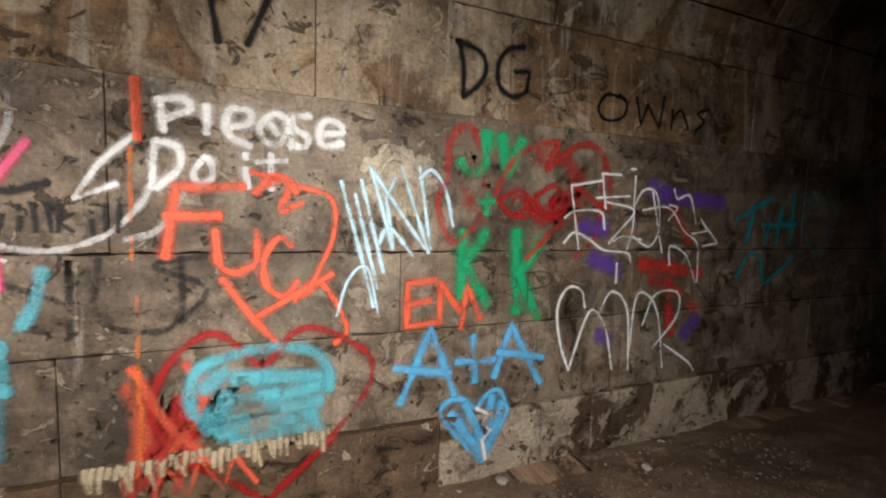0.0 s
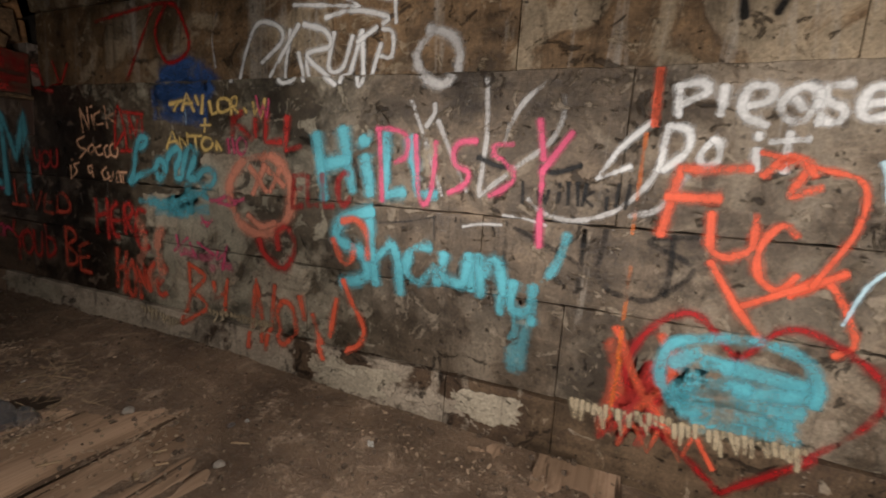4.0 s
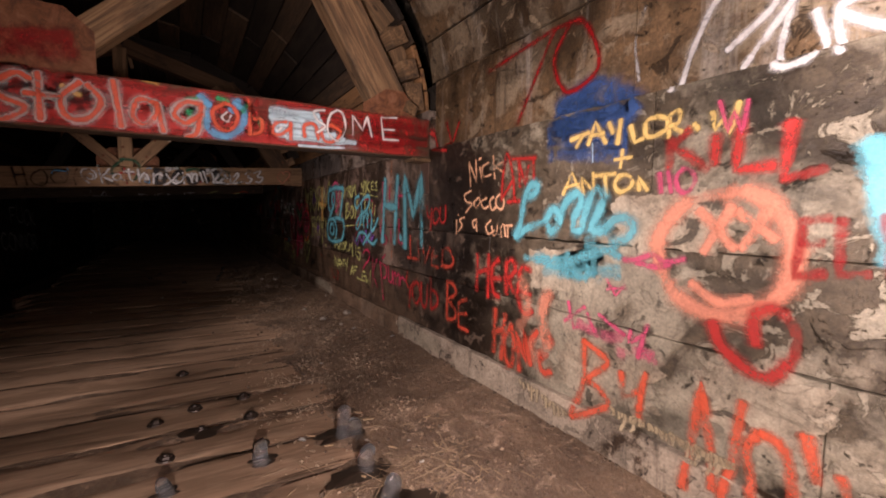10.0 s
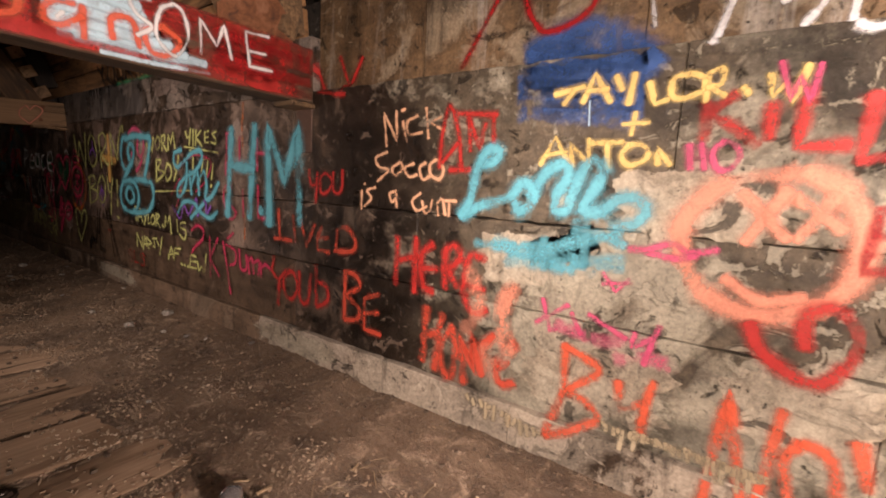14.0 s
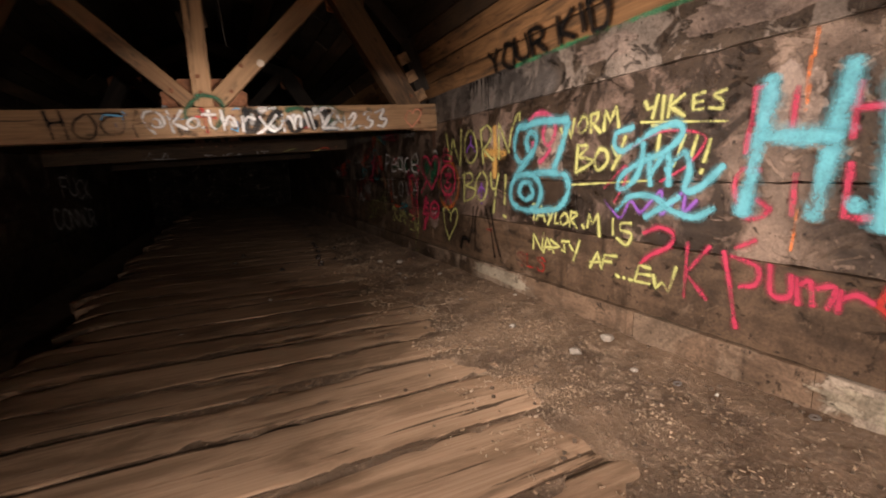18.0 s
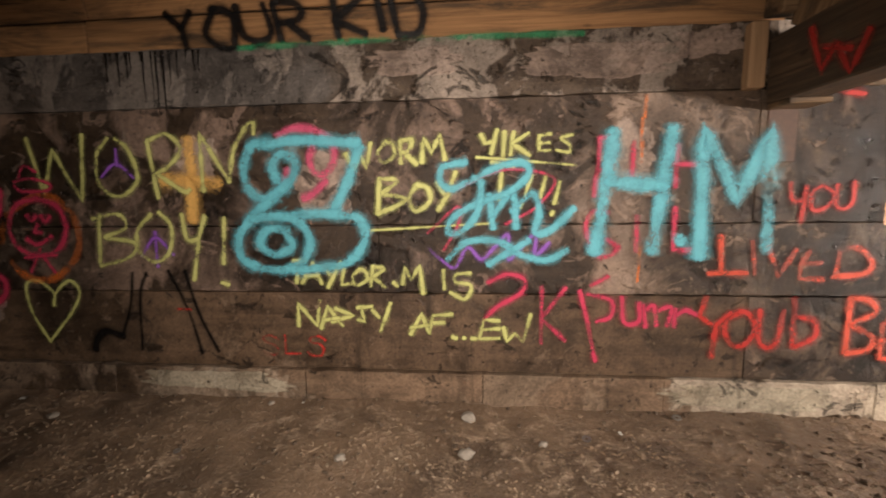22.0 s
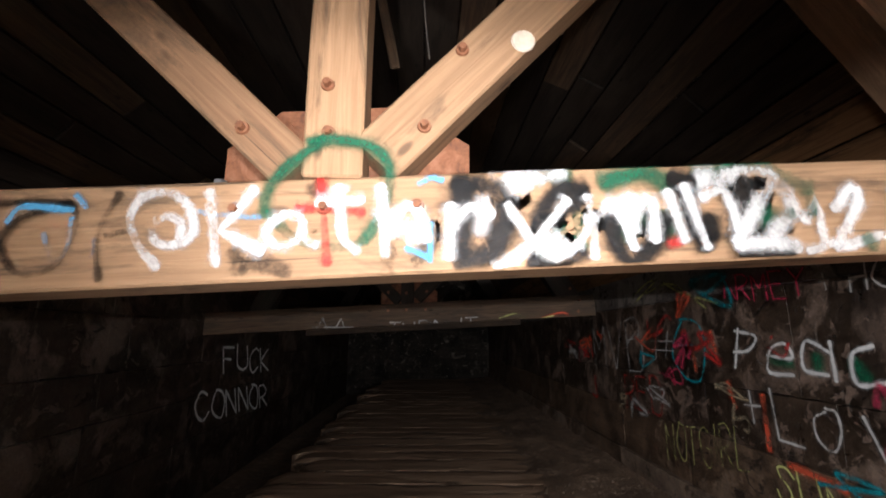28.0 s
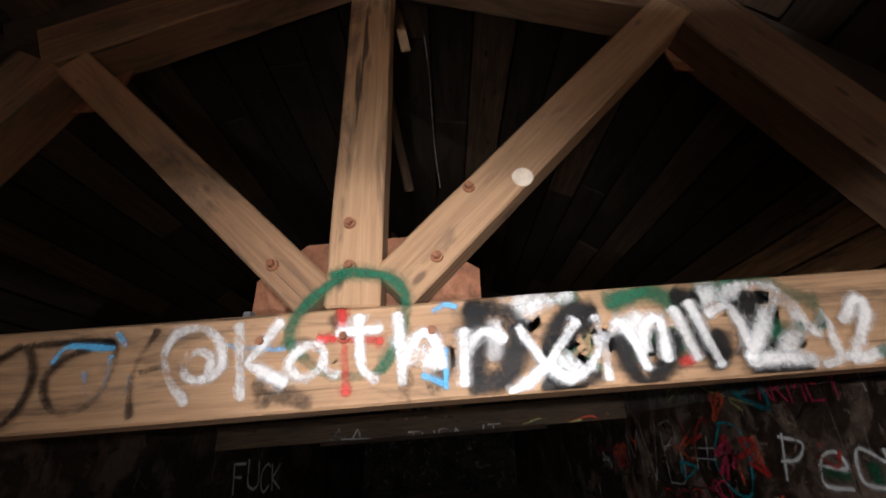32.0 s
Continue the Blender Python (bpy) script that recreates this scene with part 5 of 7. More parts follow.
spray('', 'wall', (-5.682, 0.904), (-4.830, 0.904), (-5.682, 1.149), "faded_red", 0.05, "orange-red sprayed word on the blocks", "%4Z 59|07 f8/gR i7/mN r3 xG/CD zl z0 I0|zk Hn/~MC TI Zp X8 L3|NB M4", thin=0.1)
spray('', 'wall', (-4.487, 0.722), (-3.872, 0.722), (-4.487, 1.078), "red", 0.06, "red sprayed word running downhill", "%0X 0b|2A gH|eZ e7/~qV jL iw le rb|jw ty/~zh yF zS EW IN DD wA|Bz Gl/~XO OP LB Lm|Mo Xn|~Km O4 T0 Z6", thin=0.08)
spray('', 'wall', (-5.717, 0.433), (-5.086, 0.433), (-5.717, 0.794), "red", 0.054, "red sprayed word on the blocks", "%3Z 0G 7x|hK 9x 80/~lK ez hf pe uv qJ lL/~wN wk Bb Gj IN/NZ Oc|~OG YD Zn Pc", thin=0.04)
spray('', 'wall', (-4.922, 0.444), (-4.597, 0.444), (-4.922, 0.797), "faded_red", 0.054, "orange-red sprayed word on the blocks", "%1Z 05|~1Z kW qK 2z|~3y pn na 15/WI yz z1 Z0|yj Vn", thin=0.1)
spray('', 'wall', (-4.279, 0.325), (-3.684, 0.325), (-4.279, 0.692), "faded_red", 0.066, "orange-red sprayed word near the footing", "%3Z 18|eW a3|0v dE/~lN es f8 m2 oq lL/u0 qG Af yM Fc|~El FC LP/~ZI WN RI Ou Og Sa Yf|On Uu", thin=0.1)
spray('', 'wall', (-4.02, 0.42), (-3.70, 0.42), (-4.02, 0.95), "salmon", 0.15, "soft salmon overspray on pale blocks", "#~5z bn 3d|~uw ql v9|~i8 m0", thin=0.34)
spray('', 'wall', (-3.85, 0.98), (-3.25, 0.98), (-3.85, 1.16), "cyan", 0.14, "thin turquoise mist under a cursive word", "#~0m ck of zl|~4c gb sa", thin=0.36)
spray('', 'wall', (-3.5, 0.60), (-3.0, 0.60), (-3.5, 0.84), "pink", 0.10, "soft pink overspray on pale blocks", "#~0p bj lm|~ja rf zd", thin=0.30)
spray('', 'wall', (-3.507, 0.216), (-3.077, 0.216), (-3.507, 0.676), "orange_red", 0.058, "orange-red sprayed word near the footing", "%8Z 9x 00|~8Y nT uN cx|~av nt vj 10/GL Jv WD|ZQ Wz Vj", thin=0.16)
spray('', 'wall', (-2.858, 0.161), (-2.233, 0.161), (-2.858, 0.654), "orange_red", 0.06, "orange-red sprayed word near the footing", "%00 4Z c8|f1 kW/~qK mx sb Bl yG qK/ER Iy|OE Z6", thin=0.12)
spray('', 'wall', (-6.330, 1.378), (-5.769, 1.378), (-6.330, 1.710), "crimson", 0.048, "crimson sprayed letters behind larger ones", "%3Z 00|~2Y bW 8u 2r/nU ma/MQ M8|Kw Zv", thin=0.08)
spray('', 'wall', (-6.371, 1.029), (-5.773, 1.029), (-6.371, 1.310), "crimson", 0.048, "crimson sprayed letters behind larger ones", "%~dU 4V 0B 64 e0 jc|cm jc/tQ t7/OZ O8 Z9", thin=0.08)
spray('', 'wall', (-6.133, 1.564), (-6.035, 1.555), (-6.118, 1.937), "orange", 0.035, "broken orange vertical stripe", "59 56|46 42|53 50", thin=0.34)
spray('', 'wall', (-6.104, 0.879), (-6.047, 0.878), (-6.096, 1.089), "orange", 0.025, "orange vertical drip on the blocks", "59 50", thin=0.15)
spray('H', 'wall', (-6.332, 1.053), (-5.897, 1.037), (-6.299, 1.752), "cyan", 0.1, "very large turquoise sprayed initial")
spray('', 'wall', (-5.879, 1.08), (-5.807, 1.077), (-5.877, 1.167), "cyan", 0.09, "turquoise sprayed dot on the blocks", "44 55")
spray('M', 'wall', (-5.789, 1.048), (-5.326, 1.057), (-5.769, 1.736), "cyan", 0.1, "very large turquoise sprayed initial")
spray('', 'wall', (-6.959, 0.394), (-5.733, 0.394), (-6.959, 0.922), "crimson", 0.041, "crimson thin sprayed letters and numbers", "%~1T 7Z cV bM 4C 0t/hR hc|oQ hu oe/sO uw x0/AY vR|~uM BH Bw xs/~EK Fs Jt JG/Lp KF|~LB NE Oq|~OA SD Rq/Tp TC|~Tx WB Zy")
spray('', 'wall', (-6.979, 1.613), (-6.456, 1.613), (-6.979, 1.768), "lime", 0.036, "yellow-green sprayed word over an underline", "%0P 3v az|bZ 76/gU f0/mT k3|wQ lt x1/LM DJ Db Lb|Dt Kt/~ZK RC Wp X7 Oc")
spray('', 'wall', (-7.007, 1.592), (-6.435, 1.539), (-7.005, 1.624), "lime", 0.022, "yellow-green underline on the blocks", "06 95")
spray('T!!!', 'wall', (-6.967, 1.381), (-6.521, 1.263), (-6.929, 1.578), "lime", 0.034, "yellow-green exclamation marks on the blocks")
spray('', 'wall', (-7.785, 1.556), (-7.187, 1.556), (-7.785, 1.747), "lime", 0.043, "yellow-green sprayed word on the blocks", "%0v 50 9s d2 gN/~pN ku nb uo tJ pP/y9 yP|~yP FR Dx zu|Au I7/La MU Rt WZ Ze")
spray('', 'wall', (-7.599, 1.287), (-7.125, 1.287), (-7.599, 1.532), "lime", 0.043, "yellow-green sprayed word over a line", "%2S 00|~2R gN 4v|~4v ml 00/~vH pn u3 Fj DC vH/LL Qs|ZZ Tt L4")
spray('', 'wall', (-7.647, 1.189), (-6.934, 1.157), (-7.641, 1.259), "lime", 0.022, "yellow-green underline on the blocks", "00 99")
spray('', 'wall', (-8.150, 0.769), (-7.039, 0.769), (-8.150, 1.008), "lime", 0.036, "yellow-green sprayed words on the blocks", "%0X 5Z|2Y 1n/3n 7V am|4z 9A/bP dB|hX cg/iL hl ln/~nJ ly mk qu pI nK/ri sQ|~sO wL sy|sx wh/zp Aj/Cm DO Fu IQ J7/QK Qf/~ZF UC Ur Zl X0 Sa")
spray('', 'wall', (-8.130, 0.501), (-6.677, 0.501), (-8.130, 0.749), "lime", 0.036, "yellow-green sprayed words low on the wall", "%0j 0U 5l 6Z/6g 8Q cl|7u by/aN fC 9r/gO kR|hO it gw/kM mz|pX mc/u9 xG zb|uk zp/AF zb|AE FG|As Dt/F7 G5/I6 I5/K5 L5/Rx Ny M5 R6|Nj Rl/Sn T2 Ve X0 ZI")
spray('', 'wall', (-7.296, 1.063), (-6.458, 1.064), (-7.307, 1.538), "crimson", 0.03, "thin crimson rings on the blocks", "~27 59 88 75 53|~02 25 23 10", thin=0.1)
spray('', 'wall', (-7.294, 0.962), (-6.576, 0.968), (-7.299, 1.177), "violet", 0.035, "violet scribble under turquoise lettering", "~05 12 20 35 42 55 68 62 75 88 83 96")
spray('SLS', 'wall', (-8.397, 0.393), (-7.939, 0.401), (-8.393, 0.522), "red", 0.022, "small red sprayed letters")
spray('', 'wall', (-8.214, 1.387), (-7.861, 1.387), (-8.214, 1.801), "pink", 0.07, "soft pink sprayed heart behind a turquoise cloud", "#~0v az oy zr yg qc kj nr|~u9 l2 f0|~7f 48", thin=0.16)
spray('', 'wall', (-8.435, 1.289), (-7.701, 1.289), (-8.435, 1.735), "cyan", 0.08, "turquoise sprayed cloud figure with rounded loops", "#~9y 3x 0m 2b 78 eg gp ct 9o ag|~5x iz zx|~zw wi r2|~ef 87 20")
spray('', 'wall', (-8.491, 0.946), (-7.681, 0.946), (-8.491, 1.292), "cyan", 0.075, "turquoise sprayed cloud figure with two rings", "#~4x 0l 16 90 h4 ki hu by 4w|~ep 8p 6g a9 ff do|~by pz xw zl v6 m1 d0")
spray('', 'wall', (-7.218, 1.173), (-6.439, 1.173), (-7.218, 1.585), "cyan", 0.055, "turquoise cursive sprayed initials", "#~7z 1x 0q 3m as gx my ns ik 9e 37 20 61 ab bq|dj e2|~e8 jk k2|~ja oj qa p0 t1 zc")
spray('', 'wall', (-7.181, 0.979), (-6.471, 0.979), (-7.181, 1.124), "cyan", 0.055, "turquoise wavy underline strokes", "#~07 6x fy me t7 zm|~c0 jl oz")
spray('', 'wall', (-8.973, 1.258), (-8.593, 1.258), (-8.973, 1.76), "amber", 0.11, "amber sprayed cross behind yellow-green letters", "#iz h0|0i zg")
spray('', 'wall', (-9.387, 1.527), (-9.161, 1.527), (-9.387, 1.711), "violet", 0.03, "violet peace sign strokes", "#~iz ip if|~02 hh z0")
spray('', 'wall', (-9.162, 0.958), (-8.94, 0.958), (-9.162, 1.188), "violet", 0.032, "violet peace sign strokes", "#hz h0|~0a ht zc")
spray('', 'wall', (-9.884, 1.387), (-8.353, 1.387), (-9.884, 1.844), "lime", 0.042, "large yellow-green sprayed letters", "#0v 24 4p 80 9w|~du bm b8 e2 ha go eu|js k1|~js mv oo mg kd|~kd o4 p5|r4 rv v8|~v8 wn yy zz zu")
spray('', 'wall', (-9.482, 0.846), (-8.58, 0.846), (-9.482, 1.313), "lime", 0.042, "large yellow-green sprayed word", "#2y 1a|~0w 7y 9s 3n|~3n bk 9d 19|~gy cq cg gb kg ls iz|~oy pm sm|ux sm q2|zw ya|x1 z0")
spray('', 'wall', (-10.015, 0.439), (-9.63, 0.439), (-10.015, 0.865), "lime", 0.032, "yellow-green sprayed heart outline", "#~hl is 8z 0w 2h c0|~c1 ti zt tz js hl")
spray('', 'wall', (-9.351, 0.386), (-8.684, 0.386), (-9.351, 0.937), "black", 0.03, "black painted stick legs with a boot", "#~6y 4k 07|~by 8o 71|~jz pj t0|~pz th z1", thin=-0.05)
spray('', 'wall', (-9.559, 0.391), (-9.342, 0.391), (-9.559, 0.525), "black", 0.06, "black painted boot shape", "#~zq fz 3i 00", thin=-0.3)
spray('', 'wall', (-8.949, 0.681), (-8.847, 0.681), (-8.949, 0.701), "red", 0.02, "small red dash on the blocks", "#05 z0")
spray('', 'wall', (-10.149, 0.889), (-9.597, 0.889), (-10.149, 1.437), "orange", 0.09, "hazy orange ring round a face", "#~kz 5r 0d a0 n0 ya zn sw kz", thin=0.42)
spray('', 'wall', (-10.083, 1.032), (-9.674, 1.032), (-10.083, 1.408), "crimson", 0.052, "crimson sprayed round face outline", "#~jz 6v 0i 45 h0 u5 zi vu jz")
spray('', 'wall', (-9.97, 1.106), (-9.777, 1.106), (-9.97, 1.299), "crimson", 0.045, "crimson heart-eyed face on the blocks", "#~4z as hz|~nz sr zy|~io cf me|~07 f0 ya")
spray('', 'wall', (-10.008, 0.919), (-9.75, 0.919), (-10.008, 1.616), "crimson", 0.032, "crimson sprayed strokes round a face", "#15 y6|i8 60|j6 u0|~0u hv zt ur 7r 0t|~5v bz nx")
spray('', 'wall', (-10.56, 1.193), (-10.225, 1.193), (-10.56, 1.45), "dark_green", 0.1, "dark green fill of a heart", "#0x 6g|xy zd|mi n0|5z dn|si l5", thin=0.05)
spray('', 'wall', (-10.739, 1.029), (-10.121, 1.029), (-10.739, 1.541), "crimson", 0.05, "crimson sprayed heart outline", "#~kr dz 4w 4l l4|~kr ry zv xi l4|bb 00")
spray('', 'wall', (-10.291, 1.558), (-10.151, 1.558), (-10.291, 1.604), "white", 0.025, "short white sprayed curve", "#~0f iz z0")
spray('', 'wall', (-10.683, 0.519), (-10.497, 0.519), (-10.683, 0.902), "crimson", 0.07, "crimson lightning bolt on the blocks", "#7z zy|my 7l zk 00|dt tr")
spray('', 'wall', (-10.426, 0.693), (-10.177, 0.693), (-10.426, 0.926), "crimson", 0.06, "crimson smiling face on the blocks", "#~jz 0o 05 g0 ya zr jz|7j tk|a9 pb")
spray('', 'wall', (-10.347, 0.749), (-10.238, 0.749), (-10.347, 0.844), "white", 0.014, "white smile on a crimson face", "#~0b f0 zh|6x 7v|sz uw")
spray('', 'wall', (-11.938, 1.364), (-10.836, 1.364), (-11.938, 1.52), "dark_green", 0.09, "dark green shadow behind white letters", "#0l 6e|cr c8|jo l2|tt y7|u0 zz", thin=0.05)
spray('', 'wall', (-12.285, 1.319), (-10.842, 1.319), (-12.285, 1.667), "white", 0.034, "white sprayed word with a green shadow", "#2z 05|~1x 6t 4j 0h|~8g df co 9k 85 d4|~kj gq f9 j6|kq k3|~qo nj n3 r5|~uc ze ys ul u4 z0")
spray('+Love', 'wall', (-12.312, 0.893), (-10.755, 0.978), (-12.288, 1.235), "faint_white", 0.028, "greyish white sprayed word with a plus")
spray('', 'wall', (-11.216, 0.578), (-10.764, 0.717), (-11.261, 1.329), "crimson", 0.06, "crimson sprayed devil figure", "~05 38 75 53 24|~08 19 35|~79 98 75|~33 40 02|~30 63 60 20", thin=0.1)
spray('', 'wall', (-10.709, 0.484), (-10.453, 0.592), (-10.736, 0.9), "crimson", 0.1, "crimson sprayed lightning bolt", "69 15 54 10")
spray('SUMMER', 'wall', (-12.044, 0.559), (-10.859, 0.405), (-12.055, 0.789), "lime", 0.026, "yellow-green sprayed word on the blocks")
spray('', 'wall', (-11.071, 0.067), (-10.816, 0.202), (-11.106, 0.646), "lime", 0.024, "yellow-green letter with a long tail", "~09 79 85 36|36 50 90", thin=0.1)
spray('NOTGIRL', 'wall', (-13.396, 0.431), (-12.225, 0.639), (-13.404, 0.749), "lime", 0.02, "dull yellow-green sprayed words", thin=0.15)
spray('', 'wall', (-12.829, 0.73), (-11.123, 0.73), (-12.829, 1.645), "orange_red", 0.08, "orange-red blotches behind white words", "#6z 7t|9k ad|gi g4|j2 r1|zi z0|0x 1m", thin=0.25)
spray('', 'wall', (-13.116, 1.231), (-12.616, 1.248), (-13.132, 1.754), "teal", 0.03, "teal sprayed ring on the blocks", "~49 16 03 30 70 95 88 59 39|~25 45 65")
spray('#', 'wall', (-13.551, 1.377), (-13.065, 1.377), (-13.557, 1.663), "faint_white", 0.018, "faint white hash sign", thin=0.15)
spray('ARMEY', 'wall', (-12.331, 1.892), (-11.524, 1.845), (-12.339, 2.079), "crimson", 0.025, "crimson sprayed word on the upper course")
spray('+ HOW', 'wall', (-11.479, 1.856), (-10.895, 1.861), (-11.487, 2.001), "faint_white", 0.02, "white sprayed words on the upper course")
spray('', 'wall', (-13.844, 1.878), (-12.386, 1.742), (-13.852, 2.274), "lime", 0.04, "yellow-green scrawl on the upper course", "~04 38 65 93|~25 57 82|02 49", thin=0.2)
spray('MVB', 'wall', (-15.153, 1.12), (-13.616, 1.214), (-15.151, 1.71), "faint_white", 0.03, "dim white sprayed letters", thin=0.2)
spray('RED', 'wall', (-14.233, 0.789), (-13.343, 0.851), (-14.238, 1.157), "red", 0.03, "dim red sprayed letters", thin=0.2)
rng4 = random.Random(21)
for k in range(22):
    x, z, w, h = rng4.uniform(-16.5, -11.4), rng4.uniform(0.45, 1.85), rng4.uniform(0.25, 0.6), rng4.uniform(0.14, 0.3)
    wild = "~" + " ".join(rng4.choice("0123456789") + rng4.choice("0123456789") for _ in range(7))
    spray("", "wall", (x, z), (x + w, z), (x, z + h), ("orange_red", "red", "faint_white", "crimson", "teal", "red", "cream")[k % 7], rng4.uniform(0.03, 0.07), "overlapping sprayed scrawl on sooty blocks", wild, thin=0.18)
spray('FUCK', 'left', (-15.637, 1.074), (-17.604, 0.969), (-15.582, 1.467), "white", 0.05, "whitish sprayed word on a dark wall", thin=-0.2)
spray('CONNOR', 'left', (-15.023, 0.502), (-17.679, 0.308), (-14.904, 0.885), "white", 0.05, "whitish sprayed word on a dark wall", thin=-0.2)
spray('', '-5.25', (-2.3, 1.90), (2.0, 1.90), (-2.3, 2.16), "red", 0.13, "worn red paint coat along a tie beam", "#0y 9z iy rz zy|0m 9n im rn zm|0b 9a ib ra zb|01 90 i1 r0 z1", thin=0.0)
spray('', '-5.25', (-1.26, 1.959), (0.159, 1.959), (-1.26, 2.108), "red", 0.15, "red paint coat on a tie beam", "#0z as ls zw|0c 92 l0 z0", thin=-0.15)
spray('', '-5.25', (-0.859, 1.967), (-0.292, 1.967), (-0.859, 2.151), "black", 0.07, "dark smudges over a red tie beam", "#~7c k1 zk|~ot v0|~0z 8k gm", thin=0.25)
spray('', '-5.234', (-0.842, 2.276), (-0.38, 2.276), (-0.842, 2.381), "dark_red", 0.16, "dark red paint on the plate over the post foot", "#60 k3 z7|08 dl yz", thin=0.15)
spray('', '-5.25', (1.418, 1.979), (1.994, 1.979), (1.418, 2.112), "dark_red", 0.1, "dark red paint coat on a beam end", "#0z hy zy|04 h2 z0", thin=0.05)
spray('', '-5.25', (-0.446, 2.06), (0.029, 2.06), (-0.446, 2.21), "amber", 0.05, "dull yellow blots on a tie beam", "#~tz zv|~0b 60", thin=0.2)
spray('', '-5.25', (0.264, 1.895), (0.54, 1.895), (0.264, 2.155), "sky", 0.07, "pale blue sprayed fill round a letter", "#~6m 57 i0 wb zq qu|~0x 6r|~vz oo")
spray('', '-5.25', (0.709, 1.935), (1.348, 1.935), (0.709, 2.11), "ice_blue", 0.06, "icy blue patch on a tie beam", "#0z jz|0r kr|1j mi|29 q8|61 z0|34 u3", thin=-0.2)
spray('', '-5.25', (0.181, 1.989), (0.649, 1.989), (0.181, 2.152), "green", 0.05, "green blots between sprayed letters", "#~0q 5t|~ez ju|~1b 24|~yc z0|~qk st", thin=0.05)
spray('', '-5.25', (-0.834, 1.862), (0.27, 1.862), (-0.834, 2.175), "white", 0.062, "white outline of sprayed letters on a tie beam", "#0r 0p|0f 03|~8t 6w 3n 4g 7b 54 31|9y 94|7k ck|~fv cj d7 g8 ik gu|kz l4|~rn oo nc p7 rg rl|rn s3|~zq wq uh wb zj|~zp y5 w0")
spray('', '-5.25', (-0.834, 1.862), (0.27, 1.862), (-0.834, 2.175), "orange_red", 0.045, "orange-red sprayed letters on a tie beam", "#0r 0p|0f 03|~8t 6w 3n 4g 7b 54 31|9y 94|7k ck|~fv cj d7 g8 ik gu|kz l4|~rn oo nc p7 rg rl|rn s3|~zq wq uh wb zj|~zp y5 w0")
spray('', '-5.25', (0.338, 1.915), (1.231, 1.915), (0.338, 2.165), "orange_red", 0.042, "orange-red sprayed letters on a tie beam", "#~3t 0k 16 44 6g 5q 3t|9z 91|~ah ch c6 a2|~ji gg f6 h4 kc|ki k0|~o4 og ri s3|~wk te u2 x3 zd wk")
spray('', '-5.25', (0.392, 1.972), (0.785, 1.972), (0.392, 2.064), "white", 0.02, "white centres of sprayed letters", "#~3z 0k 3a 5s|~za x0")
spray('', '-5.25', (1.025, 1.939), (1.737, 1.939), (1.025, 2.178), "white", 0.024, "white sprayed letters on a tie beam", "#~4x 0u 1l 4f 17|~9z 6s 5a 90 cf bv 9z|f6 fv jf lw n8|yz rx s7 z8|sj xk")
spray('', '-5.25', (0.905, 1.876), (1.372, 1.876), (0.905, 1.896), "ice_blue", 0.03, "icy blue underline on a tie beam", "#00 g7 zw")
spray('W', '-10.17', (-2.611, 1.626), (-2.337, 1.649), (-2.593, 1.889), "black", 0.045, "faded black sprayed letter on a pale tie beam", thin=-0.3)
spray('', '-10.17', (-1.923, 1.724), (-1.171, 1.724), (-1.923, 1.995), "black", 0.034, "worn black sprayed letters on a tie beam", "#0w 20|5z 70|1i 6k|~eu al 9a b2 f1 h9 hk fu|~rv lp jf m5 q7 sj ru lv gu|~xz vj w3|wj zl", thin=0.08)
spray('', '-10.17', (-0.875, 1.771), (-0.307, 1.771), (-0.875, 2.018), "black", 0.08, "sooty smudges on a pale tie beam", "#08 11|35 90|dz ev|~qa q1|~zh v5", thin=0.32)
spray('', '-10.17', (-1.506, 1.792), (-0.296, 1.792), (-1.506, 2.056), "sky", 0.03, "thin blue sprayed letters on a tie beam", "#~0f 1l 5k|3b 40|~40 54 5h|~61 72 7a|5q 6l|fk gj ki|~xw yz zy|~w7 y3|yh y2", thin=0.2)
spray('', '-10.17', (-0.80, 1.85), (-0.44, 1.87), (-0.815, 2.16), "dark_green", 0.05, "dark green sprayed ring over a post foot", "~49 16 03 30 70 95 88 59 39")
spray('', '-10.17', (-0.106, 1.828), (0.801, 1.828), (-0.106, 2.118), "dark_green", 0.075, "dark green sprayed shading on a tie beam", "#~0p 3t 7t|~8f 83|~br gv jp|~mt tz ys zo|~ie i8|~tg vc|~6a 40|~d7 ef")
spray('', '-10.17', (-0.715, 1.797), (0.397, 1.797), (-0.715, 2.062), "red", 0.04, "red sprayed cross stroke on a tie beam", "#2z 30|0l 6k|y9 za")
spray('', '-10.17', (-0.459, 1.851), (0.748, 1.851), (-0.459, 2.085), "white", 0.091, "white sprayed fill round bold letters", "#9w fy|8m 87|~rv vz yw zj x5 z1|dw ap|e6 f0|09 36|~jf lk", thin=0.1)
spray('', '-10.17', (-0.252, 1.805), (-0.109, 1.805), (-0.252, 2.043), "black", 0.085, "bold black sprayed letter on a tie beam", "#4y 25|~0z rx zl n4 10", thin=-0.1)
spray('', '-10.17', (-0.041, 1.793), (0.127, 1.793), (-0.041, 2.024), "black", 0.065, "bold black sprayed letter on a tie beam", "#~zz hy 4j gn zx|~02 g0 v7", thin=-0.1)
spray('', '-10.17', (0.197, 1.805), (0.367, 1.805), (0.197, 1.944), "black", 0.07, "bold black sprayed curve on a tie beam", "#~0x 2f a0 nb zz", thin=-0.1)
spray('', '-10.17', (0.397, 1.856), (0.494, 1.856), (0.397, 2.064), "black", 0.065, "bold black sprayed stroke on a tie beam", "#0z gx|~aw ge t0|ze z6", thin=-0.3)
